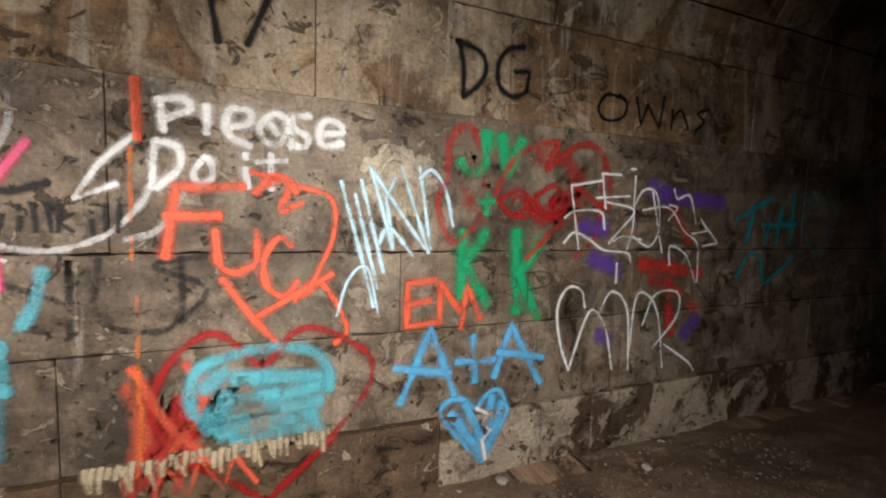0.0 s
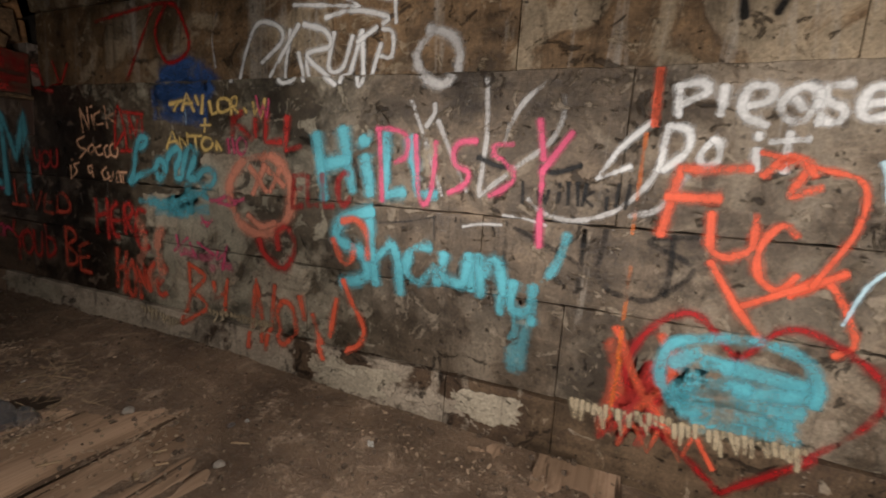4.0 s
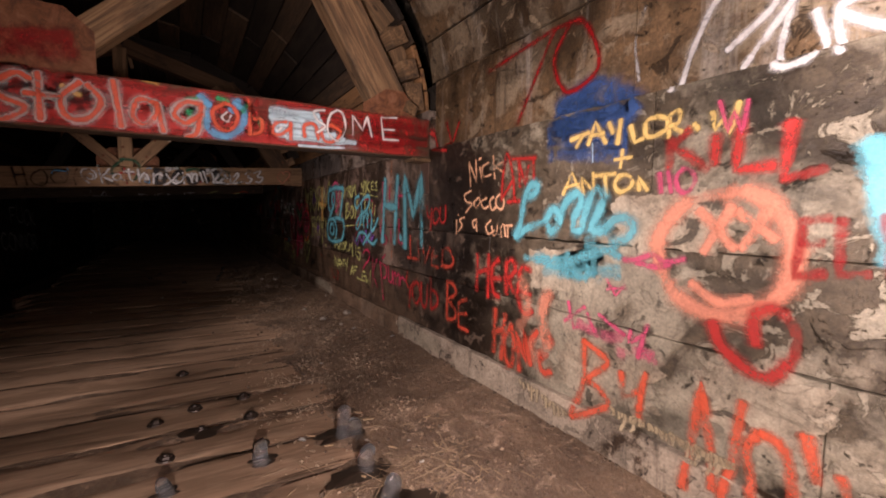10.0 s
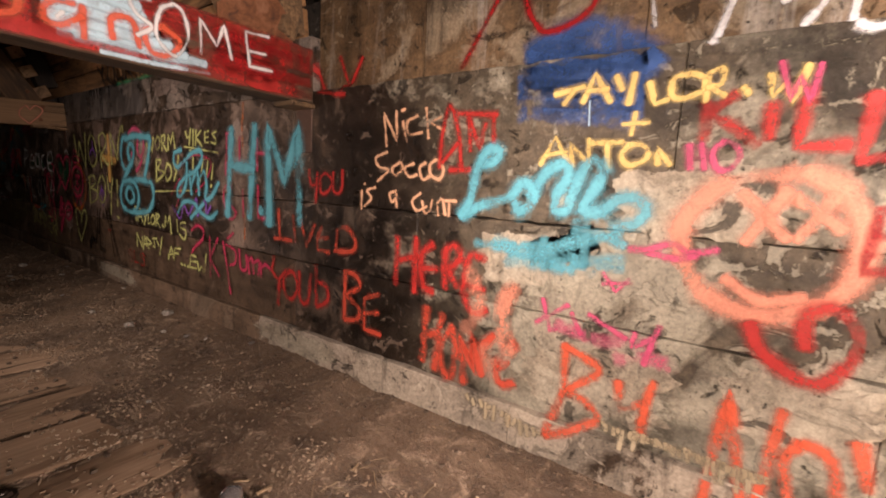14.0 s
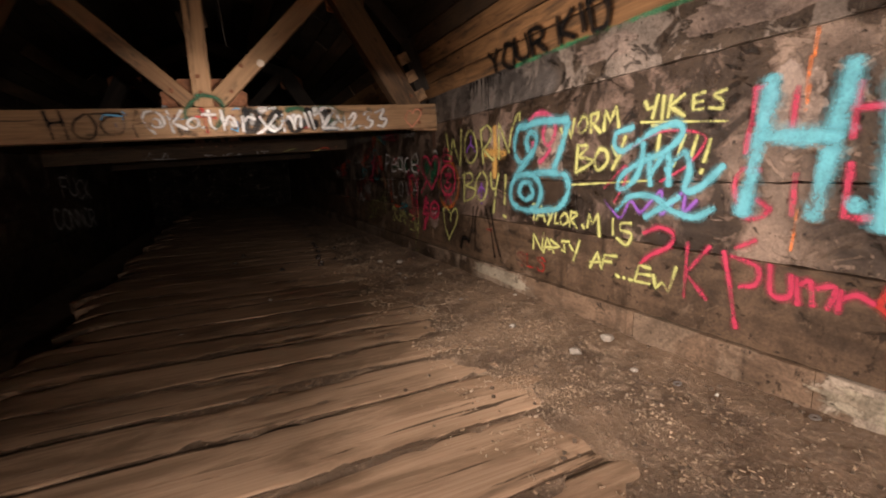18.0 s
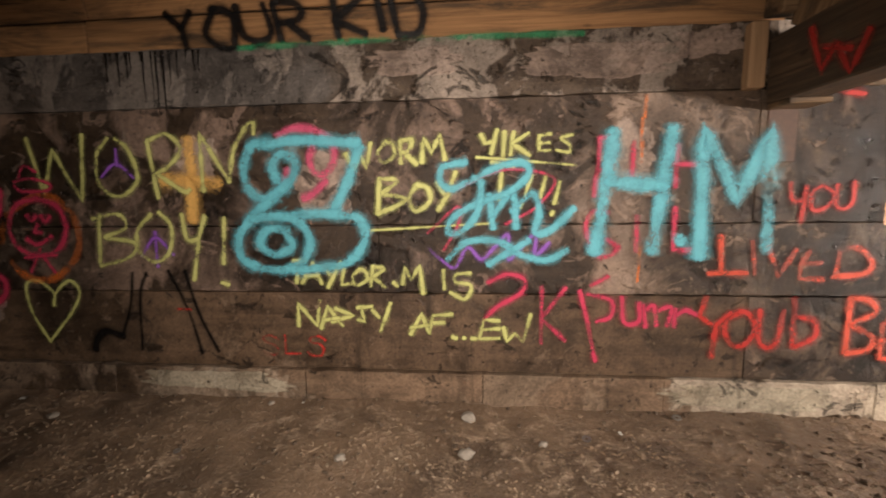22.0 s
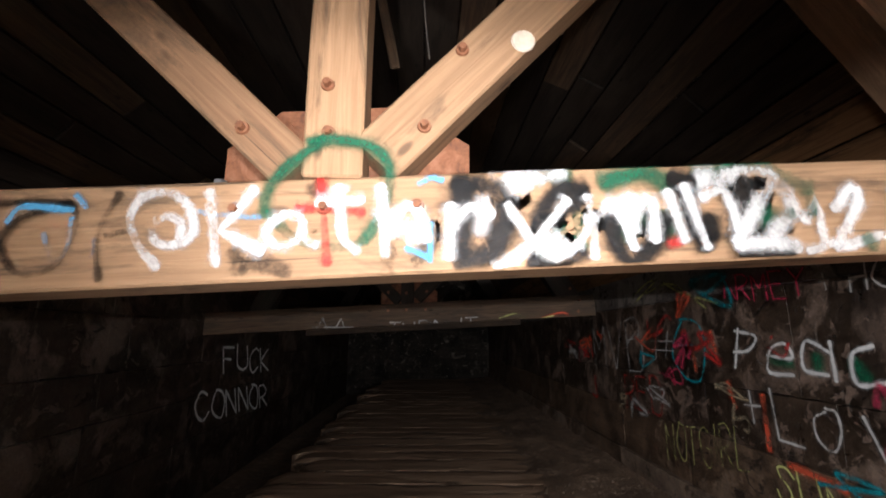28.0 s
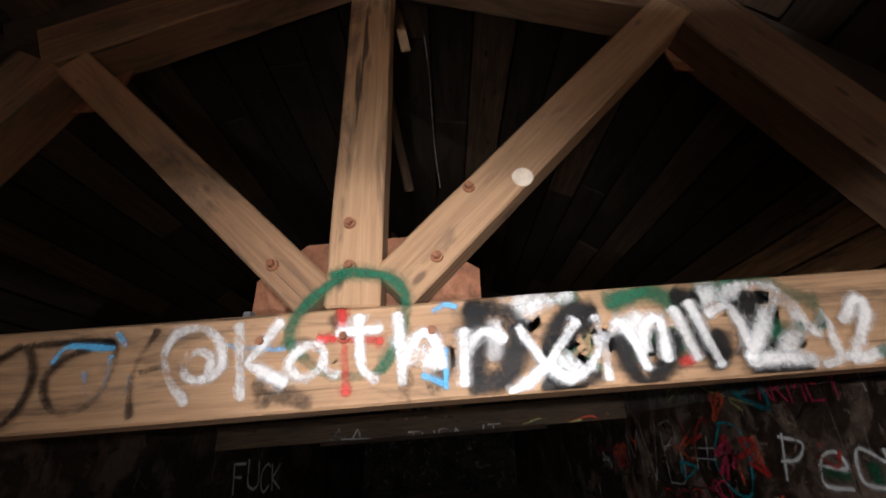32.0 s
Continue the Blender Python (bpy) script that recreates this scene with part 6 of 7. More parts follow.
spray('', '-10.17', (0.598, 1.811), (0.724, 1.811), (0.598, 2.061), "black", 0.09, "bold black sprayed letter on a tie beam", "#~3z 0h 14 i0 z2", thin=-0.3)
spray('', '-10.17', (-1.174, 1.781), (-0.998, 1.781), (-1.174, 1.996), "white", 0.047, "white sprayed at-sign on a tie beam", "#~i0 6b 0o 7y mz xr zg rb gc dk jo sl se")
spray('', '-10.17', (-0.964, 1.793), (-0.801, 1.793), (-0.964, 2.012), "white", 0.047, "white sprayed letter on a tie beam", "#0y 90|sz 9f z6")
spray('', '-10.17', (-0.789, 1.83), (-0.528, 1.83), (-0.789, 2.023), "white", 0.047, "white sprayed letters on a tie beam", "#~dg 6k 0c 34 b6 df|~dg e7 j4|~qz s9 y0|iq zs")
spray('', '-10.17', (-0.474, 1.824), (-0.339, 1.824), (-0.474, 2.027), "white", 0.052, "white sprayed letters on a tie beam", "#0z 40|~6c jp tk z8", thin=0.03)
spray('', '-10.17', (-0.277, 1.818), (-0.151, 1.818), (-0.277, 1.973), "white", 0.047, "white sprayed letter on a tie beam", "#1z 00|~1m hy zt")
spray('', '-10.17', (-0.139, 1.783), (0.127, 1.783), (-0.139, 1.992), "white", 0.047, "white sprayed letter on a tie beam", "#4x df|sz ff 00|~ee n7 yi zr")
spray('', '-10.17', (0.131, 1.823), (0.58, 1.823), (0.131, 2.044), "white", 0.044, "white sprayed letters on a tie beam", "#~0t 1f 10|~1h 5q 8i a4|~ac bn fr f8|jw m8|nz r5|~rt wx yn z5")
spray('2', '-10.17', (0.534, 1.86), (0.77, 1.871), (0.533, 2.092), "white", 0.058, "white sprayed figure on a tie beam")
spray('', '-10.17', (0.781, 1.843), (1.351, 1.843), (0.781, 2.102), "white", 0.052, "white sprayed figures on a tie beam", "#0d 3m 32|00 54|~6i ar bm 52|52 h9|~hq nw kj of l5 i6|~qt xz ul zj w8 s9")
spray('', '-10.17', (0.682, 1.867), (1.175, 1.867), (0.682, 2.097), "dark_green", 0.06, "dark green smears on a tie beam", "#k3 l0|vz zx|9o 9e|0g 4e", thin=0.1)
spray('', '-10.17', (1.599, 1.879), (1.802, 1.916), (1.621, 2.095), "salmon", 0.02, "small salmon heart on a tie beam", "~47 29 07 04 40|~47 69 97 84 40")
spray('TURN IT', '-15.0', (-0.909, 1.607), (0.389, 1.711), (-0.901, 1.776), "faint_white", 0.035, "dim white sprayed words on a far tie beam", thin=0.1)
spray('', '-15.0', (1.272, 1.746), (2.212, 1.742), (1.274, 1.959), "orange_red", 0.05, "dim orange-red scrawl on a far tie beam", "~05 38 52 75 97", thin=0.1)
spray('', '-15.0', (-1.929, 1.567), (-1.363, 1.561), (-1.911, 1.849), "faint_white", 0.03, "dim white scrawl on a far tie beam", "00 29 40 69 80|05 95", thin=0.1)
spray('', '-15.0', (0.665, 1.748), (1.438, 1.745), (0.669, 1.941), "lime", 0.04, "dim greenish scrawl on a far tie beam", "~05 38 52 75 97", thin=0.1)
spray('', 'b-5.44', (1.726, 1.961), (1.37, 1.827), (1.729, 2.139), "red", 0.05, "red sprayed letters on the back of a tie beam", "09 20 46 60 89|25 65")
spray('', 'deck', (-11.339, -1.45), (-11.226, -0.987), (-11.606, -1.578), "faint_white", 0.02, "chalky white curves on the deck", "~00 38 69 99|~24 53 91|~62 74 83", thin=0.1)
spray('', 'wall', (-3.255, 0.287), (-2.67, 0.287), (-3.255, 0.375), "cream", 0.032, "cream paint drips along the footing", "#0w 1q|1t 1k|3t 3g|4u 4p|5v 51|7v 7l|8z 88|9u 8n|ay al|bt bp|dw do|dx ep|fv fo|gu hh|ht hp|it ik|jz kk|ky kf|lv mj|mt nk|nt or|ox o8|pu q2|qy r4|rx r6|st sn|tt ti|ux u0|vx ve|ww w7|wv xj|xw yl|yv yo|zu zp")
spray('', 'wall', (-0.714, 0.212), (0.259, 0.212), (-0.714, 0.343), "cream", 0.032, "cream paint drips along the footing", "#0w 1a|1w 1a|2u 28|2w 2m|3t 3o|4r 4l|4u 5o|5s 64|6x 67|7t 7s|8v 8k|8t 90|9t an|au af|bx br|bx cl|cx db|dy ds|dx dp|ew er|fy fq|gw gt|gy gs|ht he|iv i7|iv js|jt jl|ky kl|ky lr|ly ls|mu mm|nx nd|ny o6|ox ot|ov os|py qd|qv qf|ru rg|ry ro|sv se|sv sq|tv ts|tv um|uw uj|vz vp|vy vn|wv wo|wy xk|xy xq|yx yb|yx yq|zy zu")
spray('', 'wall', (-3.937, 0.181), (-3.526, 0.181), (-3.937, 0.285), "cream", 0.032, "cream paint drips along the footing", "#0z 1t|3w 4l|7y 8o|ax a4|ct bq|ex e6|ir il|kr l5|lq lb|ol nd|qn r0|tk u2|wk x8|yg zf")
spray('', 'wall', (-8.474, 2.269), (-6.415, 2.269), (-8.474, 2.289), "green", 0.055, "pale green paint line along a lagging board", "#09 hu rc z0", thin=0.3)
spray('YOUR KID', 'wall', (-8.827, 2.294), (-7.247, 2.317), (-8.861, 2.493), "black", 0.05, "black handwritten words on the lagging boards", thin=-0.3)

TAR = plain("glossy_black_tar", (0.010, 0.008, 0.007), 0.12)
rng_tar = random.Random(12)
for k in range(15):
    x = -9.28 + 0.043 * k + rng_tar.uniform(-0.02, 0.02)
    length, r = rng_tar.uniform(0.07, 0.34) * (1.2 if 5 < k < 11 else 0.7), rng_tar.uniform(0.003, 0.0085)
    bm = bmesh.new()
    rings = []
    for i in range(13):
        u = i / 12
        w = r * (1.5 * (1 - u) ** 2 + 0.45 + 0.35 * max(0.0, noise.noise(Vector((k * 3.7, u * 6.0, 0))))) * (1.0 if u < 0.96 else 0.55)
        cx = 0.012 * noise.noise(Vector((k * 5.1, u * 2.5, 7.0))) * u
        rings.append([bm.verts.new((cx + w * math.cos(q), 0.5 * w * math.sin(q), -u * length)) for q in (math.pi * j / 4 for j in range(8))])
    for p0, p1 in zip(rings, rings[1:]):
        for j in range(8):
            bm.faces.new((p0[j], p0[(j + 1) % 8], p1[(j + 1) % 8], p1[j])).smooth = True
    bm.faces.new(rings[0])
    bm.faces.new(rings[-1][::-1])
    ob = part("tar_drip", bm, TAR)
    ob.location = (x, FACE - 0.001, 2.287)
    tagged(ob, "glossy black tar drip running down from a lagging board", "tar drip", "tar drips on the wall")


# ---- timber packing and ribs where the vault changes from concrete to boards ----
def timber_block(name, centre, size, turn, material, label, category, cuts=3, seed=0):
    ob = part(name, box(*size, 0.006, 0.004, cuts, seed), material, None)
    ob.matrix_world = pose(*centre, *turn)
    return tagged(ob, label, category)


def arch_rib(x, deep, lift, material, label):
    rib = empty("arch_rib", Matrix.Translation((x, FACE, 2.3)), label, "arch rib")
    bpy.context.view_layer.update()
    angles = (3, 24, 46, 68, 90, 112, 134, 156, 177)
    for k, (a0, a1) in enumerate(zip(angles, angles[1:])):
        p0, p1 = arch(a0, lift), arch(a1, lift)
        member("rib_segment", p0, p1, 0.20, deep, x + 0.004 * (k % 2), material, rib, k)
    return rib


arch_rib(-5.52, 0.16, -0.10, OLD_WOOD, "curved rib of nailed brown timber segments")
# Rib behind the pale truss, its shade put into the wood colour.
arch_rib(-10.42, 0.16, -0.10, UNLIT_WOOD, "curved rib of nailed timber segments coloured as if unlit")
for k, (y, z, sx, sz, tilt) in enumerate(((1.93, 2.40, 0.16, 0.24, 8), (1.86, 2.62, 0.15, 0.16, 20), (1.72, 2.86, 0.17, 0.14, 30), (1.83, 2.27, 0.12, 0.10, -20))):
    timber_block("packing_block", (-5.40 + 0.03 * k, y, z), (0.20, sx, sz), (tilt, 0, 4 * k), OLD_WOOD, "rough brown packing block behind a rafter foot", "wood block", 3, k)
for k, (y, z) in enumerate(((1.84, 2.30), (1.72, 2.52), (1.62, 2.72))):
    timber_block("packing_block", (-10.26, y, z), (0.16, 0.14, 0.13), (28, 0, 3 * k), NEW_WOOD, "pale sawn packing block behind a rafter foot", "wood block", 3, k + 9)
timber_block("bearing_post", (-5.345, FACE + 0.0225, 1.70), (0.30, 0.16, 0.05), (90, 90, 0), PAD, "rust-stained pad set in the wall under a beam end", "beam pad", 2, 3)
timber_block("wedge", (-5.33, FACE - 0.09, 1.847), (0.20, 0.18, 0.03), (0, 0, 0), OLD_WOOD, "thin rusty-brown wedge under a beam end", "wedge", 2, 4)
timber_block("timber_stub", (-5.53, FACE - 0.036, 2.105), (0.34, 0.07, 0.085), (0, 90, 0), NEW_WOOD, "short pale upright timber beside a beam end", "timber stub", 3, 5)
timber_block("bearing_post", (-10.27, FACE + 0.0225, 1.76), (0.26, 0.12, 0.05), (90, 90, 0), PAD, "rust-stained pad set in the wall under a beam end", "beam pad", 2, 6)
timber_block("wedge", (-10.24, FACE - 0.16, 1.876), (0.16, 0.34, 0.026), (0, 0, 0), NEW_WOOD, "thin orange-brown wedge under a beam end", "wedge", 2, 7)
nut = bmesh.new()
bmesh.ops.create_cone(nut, cap_ends=True, segments=6, radius1=0.022, radius2=0.020, depth=0.03)
bmesh.ops.create_cone(nut, cap_ends=True, segments=12, radius1=0.033, radius2=0.033, depth=0.006, matrix=Matrix.Translation((0, 0, -0.016)))
ob = part("steel_nut", nut, STEEL)
ob.location = (-10.25, -0.985, chord(-0.985) + 0.32)
tagged(ob, "bright steel nut and washer on a tie beam", "nut")
for x, y0, z0, y1, z1, wide, wood in ((-10.6, -0.60, 4.12, -0.515, 3.68, 0.055, NEW_WOOD), (-11.2, -0.69, 3.9, -0.54, 3.13, 0.06, DARK_WOOD), (-13.5, -0.95, 4.0, -0.75, 3.3, 0.06, DARK_WOOD)):
    hang = empty("hanging_lath", Matrix.Translation((x, y0, z0)), "splintered lath hanging from the dark vault", "lath")
    bpy.context.view_layer.update()
    member("lath", (y0, z0), (y1, z1), wide, 0.02, x, wood, hang, x)
cord = bpy.data.curves.new("rope", "CURVE")
cord.dimensions, cord.bevel_depth = "3D", 0.003
line = cord.splines.new("POLY")
line.points.add(8)
for k, pt in enumerate(line.points):
    u = k / 8
    pt.co = (-10.6, -0.47 + 0.15 * u + 0.02 * math.sin(u * 5), 4.13 - 1.36 * u, 1)
cord.materials.append(plain("grey_cord", (0.10, 0.085, 0.07), 0.8))
tagged(new("rope", cord), "thin grey rope hanging from the dark vault", "rope")

# pale knot scar on the strut
bm = bmesh.new()
bmesh.ops.create_cone(bm, cap_ends=True, segments=16, radius1=0.04, radius2=0.036, depth=0.006)
ob = part("paint_spot", bm, plain("pale_paint_spot", (0.62, 0.52, 0.40), 0.7))
ob.matrix_world = pose(-10.166, -0.037, 2.532, 0, 90, 0)
tagged(ob, "pale round paint spot on a timber strut", "paint spot")


# ---- ice stumps standing on the deck ----
def ice_stump(x, y, height, radius, bulges, seed):
    rr = random.Random(seed)
    bm = bmesh.new()
    rings, sides = 16, 14
    rows = []
    for i in range(rings + 1):
        u = i / rings
        r = radius * (1.0 - 0.18 * u) * (0.95 + 0.07 * math.sin(u * math.pi * bulges + seed))
        dome = min(0.5, 0.9 * radius / height)
        if u > 1 - dome:
            r *= math.sqrt(max(0.02, 1 - ((u - 1 + dome) / dome) ** 2))
        cx, cy = 0.012 * math.sin(u * 4 + seed), 0.012 * math.cos(u * 3 + seed * 2)
        rows.append([bm.verts.new((cx + r * math.cos(a), cy + r * math.sin(a), u * height - 0.01)) for a in (2 * math.pi * k / sides + rr.uniform(-0.05, 0.05) for k in range(sides))])
    for a, b in zip(rows, rows[1:]):
        for k in range(sides):
            bm.faces.new((a[k], a[(k + 1) % sides], b[(k + 1) % sides], b[k])).smooth = True
    bm.faces.new(rows[0][::-1])
    bm.faces.new(rows[-1])
    ob = part("ice_stump", bm, ICE)
    ob.location = (x, y, max(0.0, dirt_top(x, y)))
    return tagged(ob, "cloudy ice stump standing on a wet deck timber", "ice", "ice stumps on the deck")


for k, (x, y, h, r, n_b) in enumerate(((-4.23, 0.02, 0.10, 0.040, 1.5), (-4.29, 0.47, 0.13, 0.048, 2.0), (-4.34, 0.94, 0.19, 0.050, 2.4), (-4.29, 1.00, 0.13, 0.050, 1.3), (-3.91, 0.94, 0.17, 0.050, 2.0), (-3.63, 0.94, 0.15, 0.048, 1.6), (-3.40, 0.93, 0.16, 0.07, 2.6), (-3.36, 1.02, 0.09, 0.06, 1.4), (-3.80, 0.04, 0.05, 0.04, 1.0), (-3.53, 0.49, 0.06, 0.04, 1.0))):
    ice_stump(x, y, h, r, n_b, k)


def blot(x, y, r, seed, z=0.016):
    """A wet black stain with an uneven rim, hugging the deck."""
    bm = bmesh.new()
    mid = bm.verts.new((0, 0, 0.004))
    rim = []
    for k in range(26):
        a = 2 * math.pi * k / 26
        q = r * (0.75 + 0.55 * noise.noise(Vector((math.cos(a) * 1.6, math.sin(a) * 1.6, seed * 3.1))))
        rim.append(bm.verts.new((q * 0.8 * math.cos(a), q * 1.3 * math.sin(a), -0.006)))
    for a, b in zip(rim, rim[1:] + rim[:1]):
        bm.faces.new((mid, a, b))
    ob = part("wet_stain", bm, WET)
    ob.location = (x, y, z)
    return tagged(ob, "black wet stain round an ice stump", "stain", "wet stains on the deck")


for k, (x, y, r) in enumerate(((-4.34, 0.94, 0.15), (-3.91, 0.90, 0.15), (-3.55, 0.92, 0.30), (-4.29, 0.47, 0.08), (-4.23, 0.02, 0.07), (-4.80, 0.20, 0.13), (-3.80, 0.04, 0.10), (-3.53, 0.49, 0.09))):
    blot(x, y, r, k)


# ---- iron bolts standing out of the deck ----
def deck_bolt():
    t = empty("deck_bolt", Matrix(), "dark rusty bolt and nut standing out of a deck timber", "bolt", "bolts in the deck")
    bm = bmesh.new()
    bmesh.ops.create_cone(bm, cap_ends=True, segments=14, radius1=0.048, radius2=0.044, depth=0.010, matrix=Matrix.Translation((0, 0, 0.005)))
    part("washer", bm, BLACK_IRON, t)
    bm = bmesh.new()
    bmesh.ops.create_cone(bm, cap_ends=True, segments=6, radius1=0.034, radius2=0.029, depth=0.016, matrix=Matrix.Translation((0, 0, 0.017)))
    part("nut", bm, BLACK_IRON, t)
    bm = bmesh.new()
    bmesh.ops.create_cone(bm, cap_ends=True, segments=10, radius1=0.018, radius2=0.014, depth=0.008, matrix=Matrix.Translation((0, 0, 0.028)))
    part("shank", bm, BLACK_IRON, t)
    return t


BLACK_IRON = plain("black_iron", (0.045, 0.032, 0.024), 0.45, 0.5)
first = deck_bolt()
spots = [(-5.19, 0.16), (-5.22, 0.47), (-5.06, -0.06), (-4.83, 0.19), (-4.87, 0.48), (-4.58, 0.01), (-4.48, 0.49)]
spots += [(-11.33, 0.62), (-11.31, 0.07), (-11.88, 0.68), (-12.14, 0.74), (-12.48, 0.79), (-12.90, 0.82), (-13.20, 0.86), (-13.47, 0.87), (-12.67, 1.10), (-12.22, -0.52), (-12.85, -0.39), (-11.39, 1.16), (-11.68, 0.91), (-11.51, 0.66)]
rng3 = random.Random(11)
first.matrix_world = pose(-5.97, 0.08, 0.005, 0, 0, 20)
for x, y in spots:
    copy_thing(first, pose(x, y, rng3.uniform(0.0, 0.012), rng3.uniform(-6, 6), rng3.uniform(-6, 6), rng3.uniform(0, 60)))


# ---- litter and grit ----
def stone(r, seed, squash=0.6):
    bm = bmesh.new()
    bmesh.ops.create_icosphere(bm, subdivisions=2, radius=r)
    for v in bm.verts:
        v.co *= 1 + 0.35 * noise.noise(v.co / r * 1.3 + Vector((seed * 5.0, 0, 0)))
        v.co.z *= squash
    return bm


def ground_z(x, y):
    return max(dirt_top(x, y), 0.004)


for k, (x, y, r) in enumerate(((-7.05, 1.86, 0.045), (-6.65, 1.66, 0.022), (-7.05, 1.56, 0.04), (-7.7, 1.49, 0.03), (-8.3, 1.95, 0.02), (-9.6, 1.75, 0.03), (1.13, 1.82, 0.035), (1.98, 1.65, 0.03), (-3.0, 1.3, 0.03), (-2.2, 1.2, 0.025), (-10.6, 1.6, 0.05), (-10.9, 1.4, 0.04))):
    ob = part("stone", stone(r, k), PEBBLE)
    ob.location = (x, y, ground_z(x, y) + r * 0.3)
    tagged(ob, "small pale stone lying on the dirt", "stone", "stones on the dirt")


def ring_mesh(r0, r1, h):
    bm = bmesh.new()
    n = 18
    loops = [[bm.verts.new((r * math.cos(2 * math.pi * k / n), r * math.sin(2 * math.pi * k / n), z)) for k in range(n)] for r, z in ((r1, 0), (r1, h), (r0, h), (r0, 0))]
    for a, b in zip(loops, loops[1:] + loops[:1]):
        for k in range(n):
            bm.faces.new((a[k], a[(k + 1) % n], b[(k + 1) % n], b[k]))
    bmesh.ops.recalc_face_normals(bm, faces=bm.faces)
    return bm


for x, y, r in ((-6.41, 1.73, 0.024), (-5.85, 1.95, 0.024), (-8.6, 1.5, 0.02), (-2.4, 1.45, 0.02)):
    ob = part("washer_ring", ring_mesh(r * 0.45, r, 0.005), STEEL)
    ob.matrix_world = pose(x, y, ground_z(x, y) + 0.008, 8, -6, 0)
    tagged(ob, "small bright metal ring lying on the dirt", "washer", "metal rings on the dirt")


def scrap(size, seed):
    bm = bmesh.new()
    n = 5
    vs = [[bm.verts.new(((i / n - 0.5) * size * (1 + 0.3 * noise.noise(Vector((i, j, seed)))), (j / n - 0.5) * size * 0.7, 0.25 * size * noise.noise(Vector((i * 0.5, j * 0.5, seed * 2.0))))) for j in range(n + 1)] for i in range(n + 1)]
    for i in range(n):
        for j in range(n):
            bm.faces.new((vs[i][j], vs[i + 1][j], vs[i + 1][j + 1], vs[i][j + 1]))
    bmesh.ops.solidify(bm, geom=list(bm.faces), thickness=0.0015)
    return bm


for k in range(26):
    x = rng3.uniform(-13, 2.4)
    y = rng3.uniform(0.9, 1.95) if k % 4 else rng3.uniform(-1.0, 1.0)
    ob = part("scrap", scrap(rng3.uniform(0.02, 0.05), k), LITTER)
    ob.matrix_world = pose(x, y, ground_z(x, y) + 0.014, rng3.uniform(-15, 15), rng3.uniform(-15, 15), rng3.uniform(0, 180))
    tagged(ob, "crumpled scrap of dirty white paper", "paper scrap", "paper scraps on the ground")


def scatter(name, count, make, material, where, label, category):
    """Many small pieces as one mesh."""
    verts, faces = [], []
    for k in range(count):
        x, y = where(k)
        shape, m = make(k), pose(x, y, ground_z(x, y), rng3.uniform(-25, 25), rng3.uniform(-25, 25), rng3.uniform(0, 360))
        base = len(verts)
        verts += [m @ Vector(v) for v in shape[0]]
        faces += [tuple(base + i for i in f) for f in shape[1]]
    me = bpy.data.meshes.new(name)
    me.from_pydata(verts, [], faces)
    me.materials.append(material)
    return tagged(new(name, me), label, category, kind="stuff")


CUBE_F = ((0, 1, 3, 2), (4, 6, 7, 5), (0, 4, 5, 1), (2, 3, 7, 6), (0, 2, 6, 4), (1, 5, 7, 3))


def shard(a, b, c):
    j = lambda v: v * rng3.uniform(0.5, 1.2)
    return [(sx * j(a), sy * j(b), sz * j(c)) for sx in (-1, 1) for sy in (-1, 1) for sz in (-1, 1)], CUBE_F


def near_wall(k):
    return rng3.uniform(-14, 3.0), min(2.0, max(-0.6, rng3.gauss(1.5, 0.38)))


def seam(k):
    """Along the edge of the dirt, in drifts."""
    while True:
        x, y = rng3.uniform(-13, 1.5), min(1.95, max(-0.3, rng3.gauss(1.2, 0.34)))
        if noise.noise(Vector((x * 2.1, y * 2.6, 4.0))) > 0.12:
            return x, y


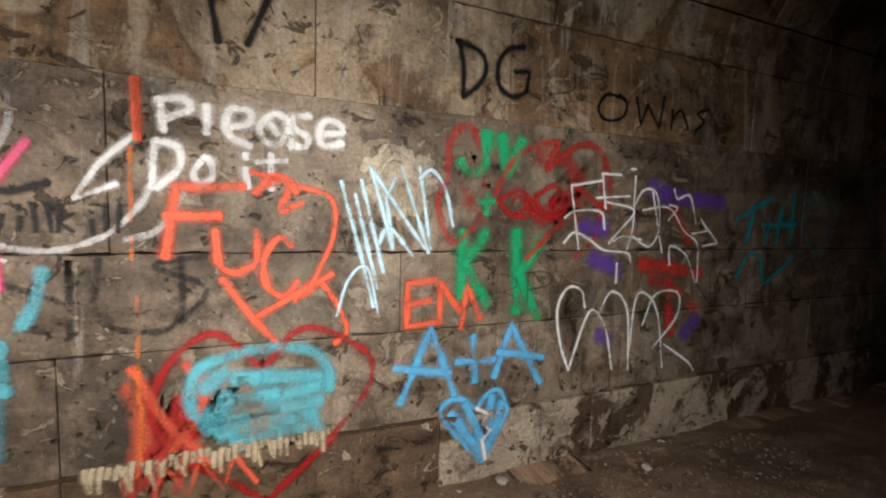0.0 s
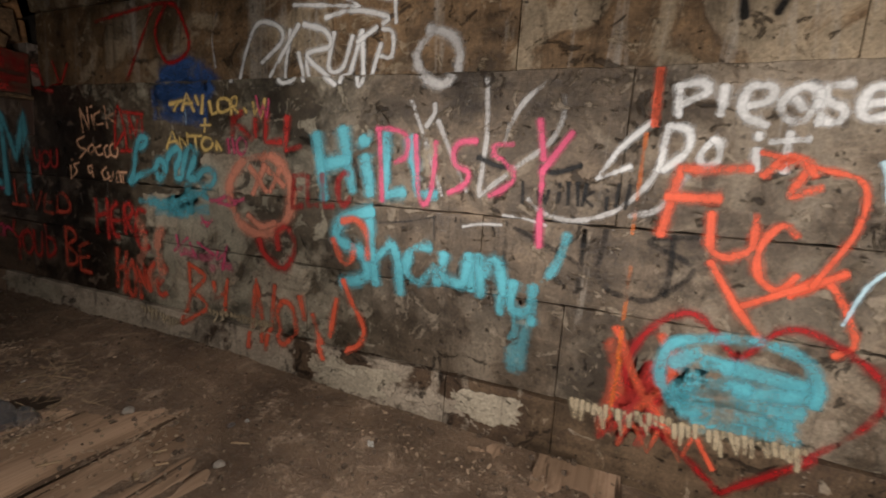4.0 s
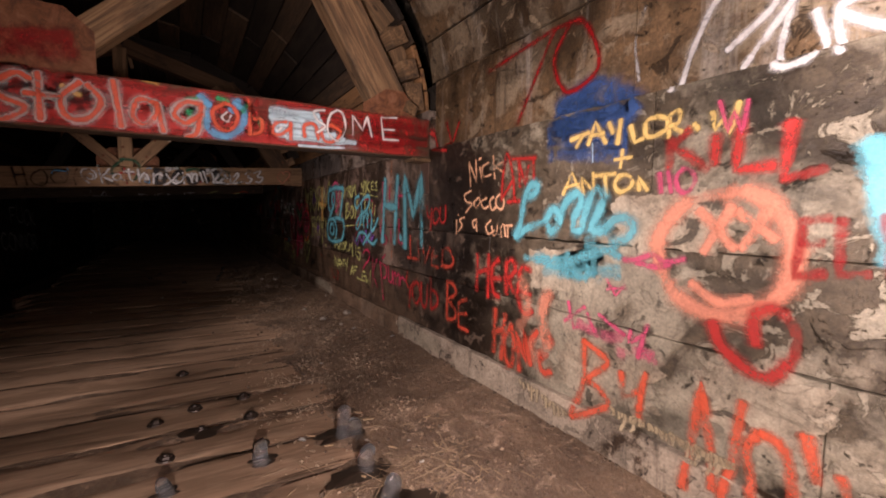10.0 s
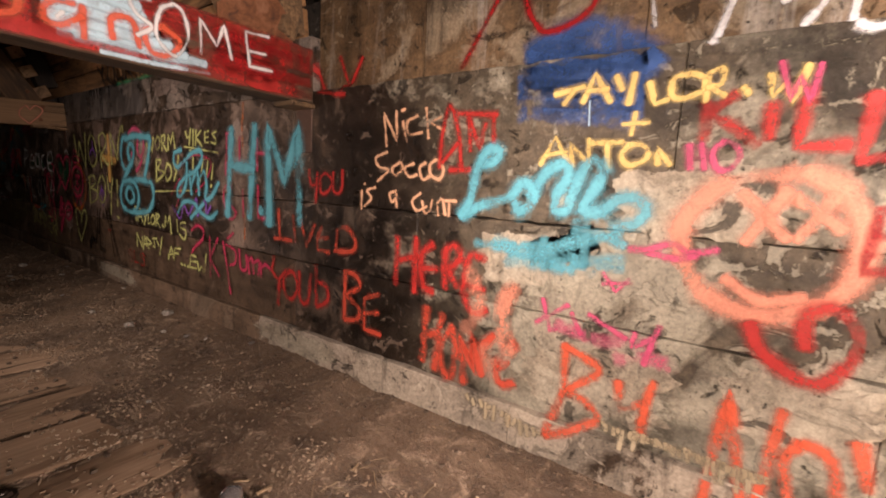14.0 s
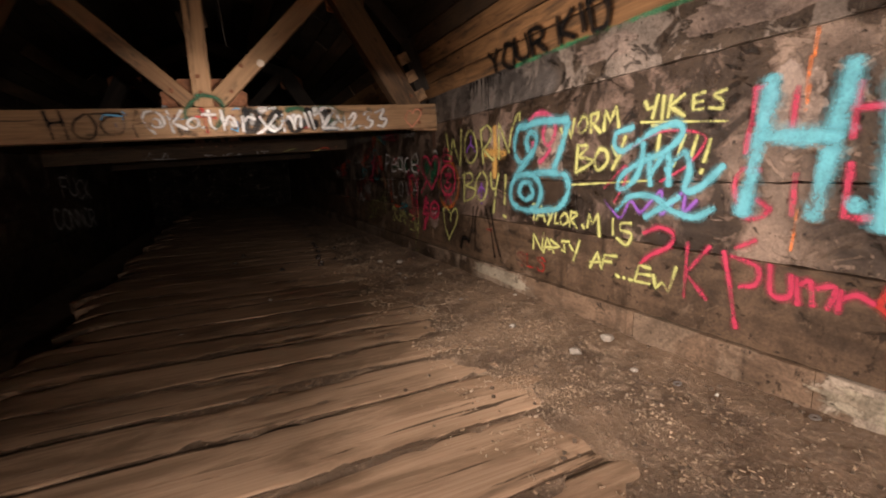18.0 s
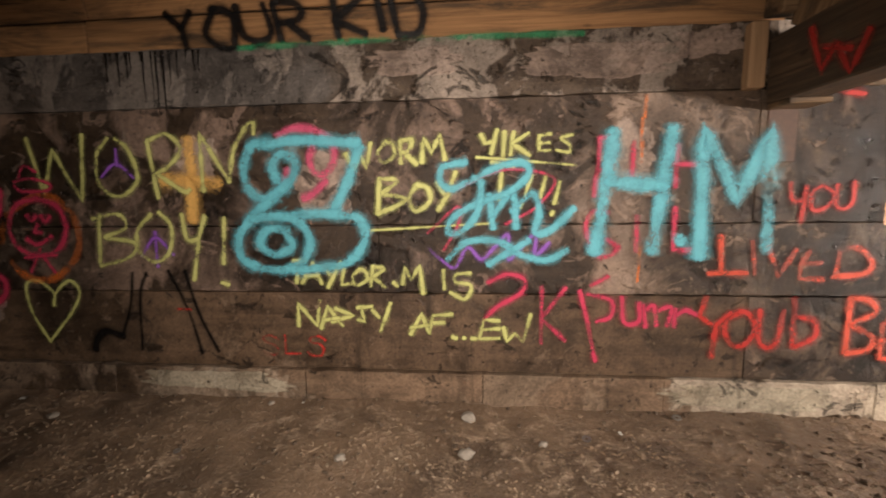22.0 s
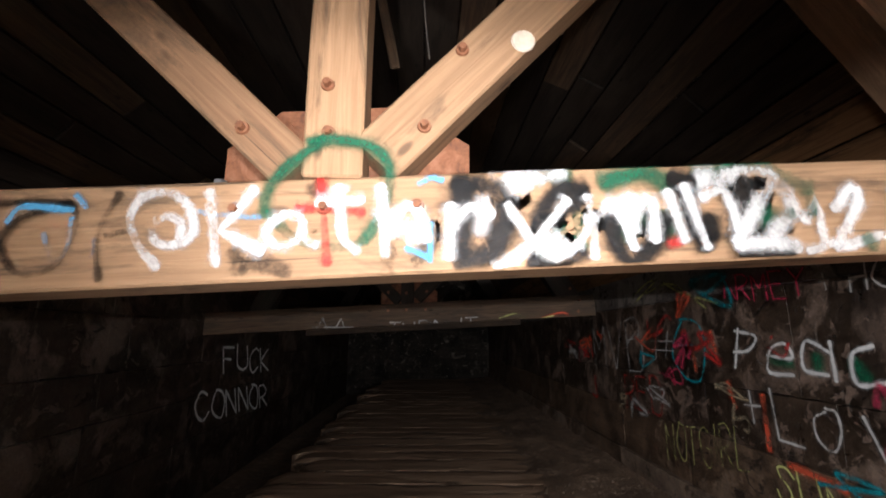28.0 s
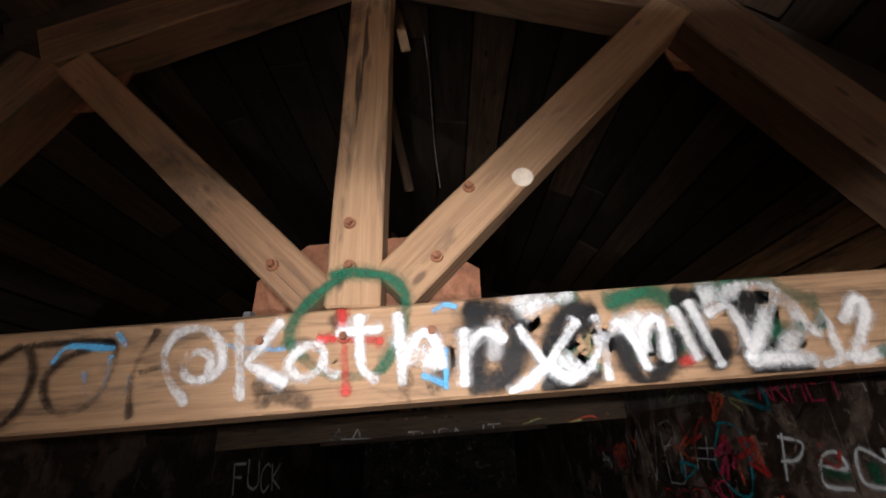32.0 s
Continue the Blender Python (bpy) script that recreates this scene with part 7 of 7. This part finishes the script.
scatter("grit", 2600, lambda k: shard(*(rng3.uniform(0.002, 0.007),) * 3), plain("brown_grit", (0.19, 0.135, 0.085), 0.9), near_wall, "grey-brown grit strewn on the dirt", "grit")
scatter("dark_grit", 1300, lambda k: shard(*(rng3.uniform(0.004, 0.012),) * 3), plain("dark_clod", (0.10, 0.068, 0.043), 0.9), near_wall, "dark clods strewn on the dirt", "grit")
scatter("wood_chips", 2600, lambda k: shard(rng3.uniform(0.004, 0.016), rng3.uniform(0.003, 0.008), 0.003), plain("rotten_chip", (0.29, 0.20, 0.125), 0.85), seam, "pale splinters and rotten wood chips along the deck", "wood chips")


def drifts(k):
    """Crumbled patches of rotten wood, mostly along the seam."""
    while True:
        x, y = rng3.uniform(-13, -3.0), min(1.9, max(0.3, rng3.gauss(1.2, 0.3)))
        if noise.noise(Vector((x * 2.6, y * 3.4, 14.0))) + rng3.gauss(0, 0.12) > 0.28:
            return x, y


scatter("rot_crumbs", 5200, lambda k: shard(*(0.0012 + 0.0085 * rng3.random() ** 4 for _ in range(3))), plain("pale_rot_crumb", (0.36, 0.26, 0.17), 0.8), drifts, "pale crumbs of rotten wood and plaster on the dirt", "wood crumbs")


def bay_drifts(k):
    while True:
        x, y = rng3.uniform(-8.2, -4.6), rng3.gauss(1.2, 0.3)
        if y < 1.9 and noise.noise(Vector((x * 3.1, y * 3.1, 24.0))) + rng3.gauss(0, 0.15) > 0.22:
            return x, y


scatter("rot_crumbs", 1900, lambda k: shard(*(0.0012 + 0.008 * rng3.random() ** 4 for _ in range(3))), plain("pale_plaster_crumb", (0.38, 0.29, 0.20), 0.75), bay_drifts, "pale crumbs of plaster strewn over the dirt", "plaster crumbs")


def by_ice(k):
    a = rng3.gauss(0, 0.25)
    return -3.6 + rng3.gauss(0, 0.3), 1.12 + a


scatter("straw", 170, lambda k: shard(rng3.uniform(0.04, 0.15), 0.0018, 0.0014), plain("dull_straw", (0.27, 0.19, 0.11), 0.9), by_ice, "dry straw stalks lying by the ice stumps", "straw")


for k in range(14):
    x, y = rng3.uniform(-4.6, -2.0), rng3.uniform(0.7, 1.5)
    ob = part("wood_fragment", box(rng3.uniform(0.04, 0.11), rng3.uniform(0.008, 0.02), 0.010, 0.003, 0.006, 3, k), STRAW)
    ob.matrix_world = pose(x, y, ground_z(x, y) + 0.008, rng3.uniform(-12, 12), rng3.uniform(-10, 10), rng3.uniform(0, 180))
    tagged(ob, "pale broken wood fragment on the dirt", "wood fragment", "wood fragments on the dirt")
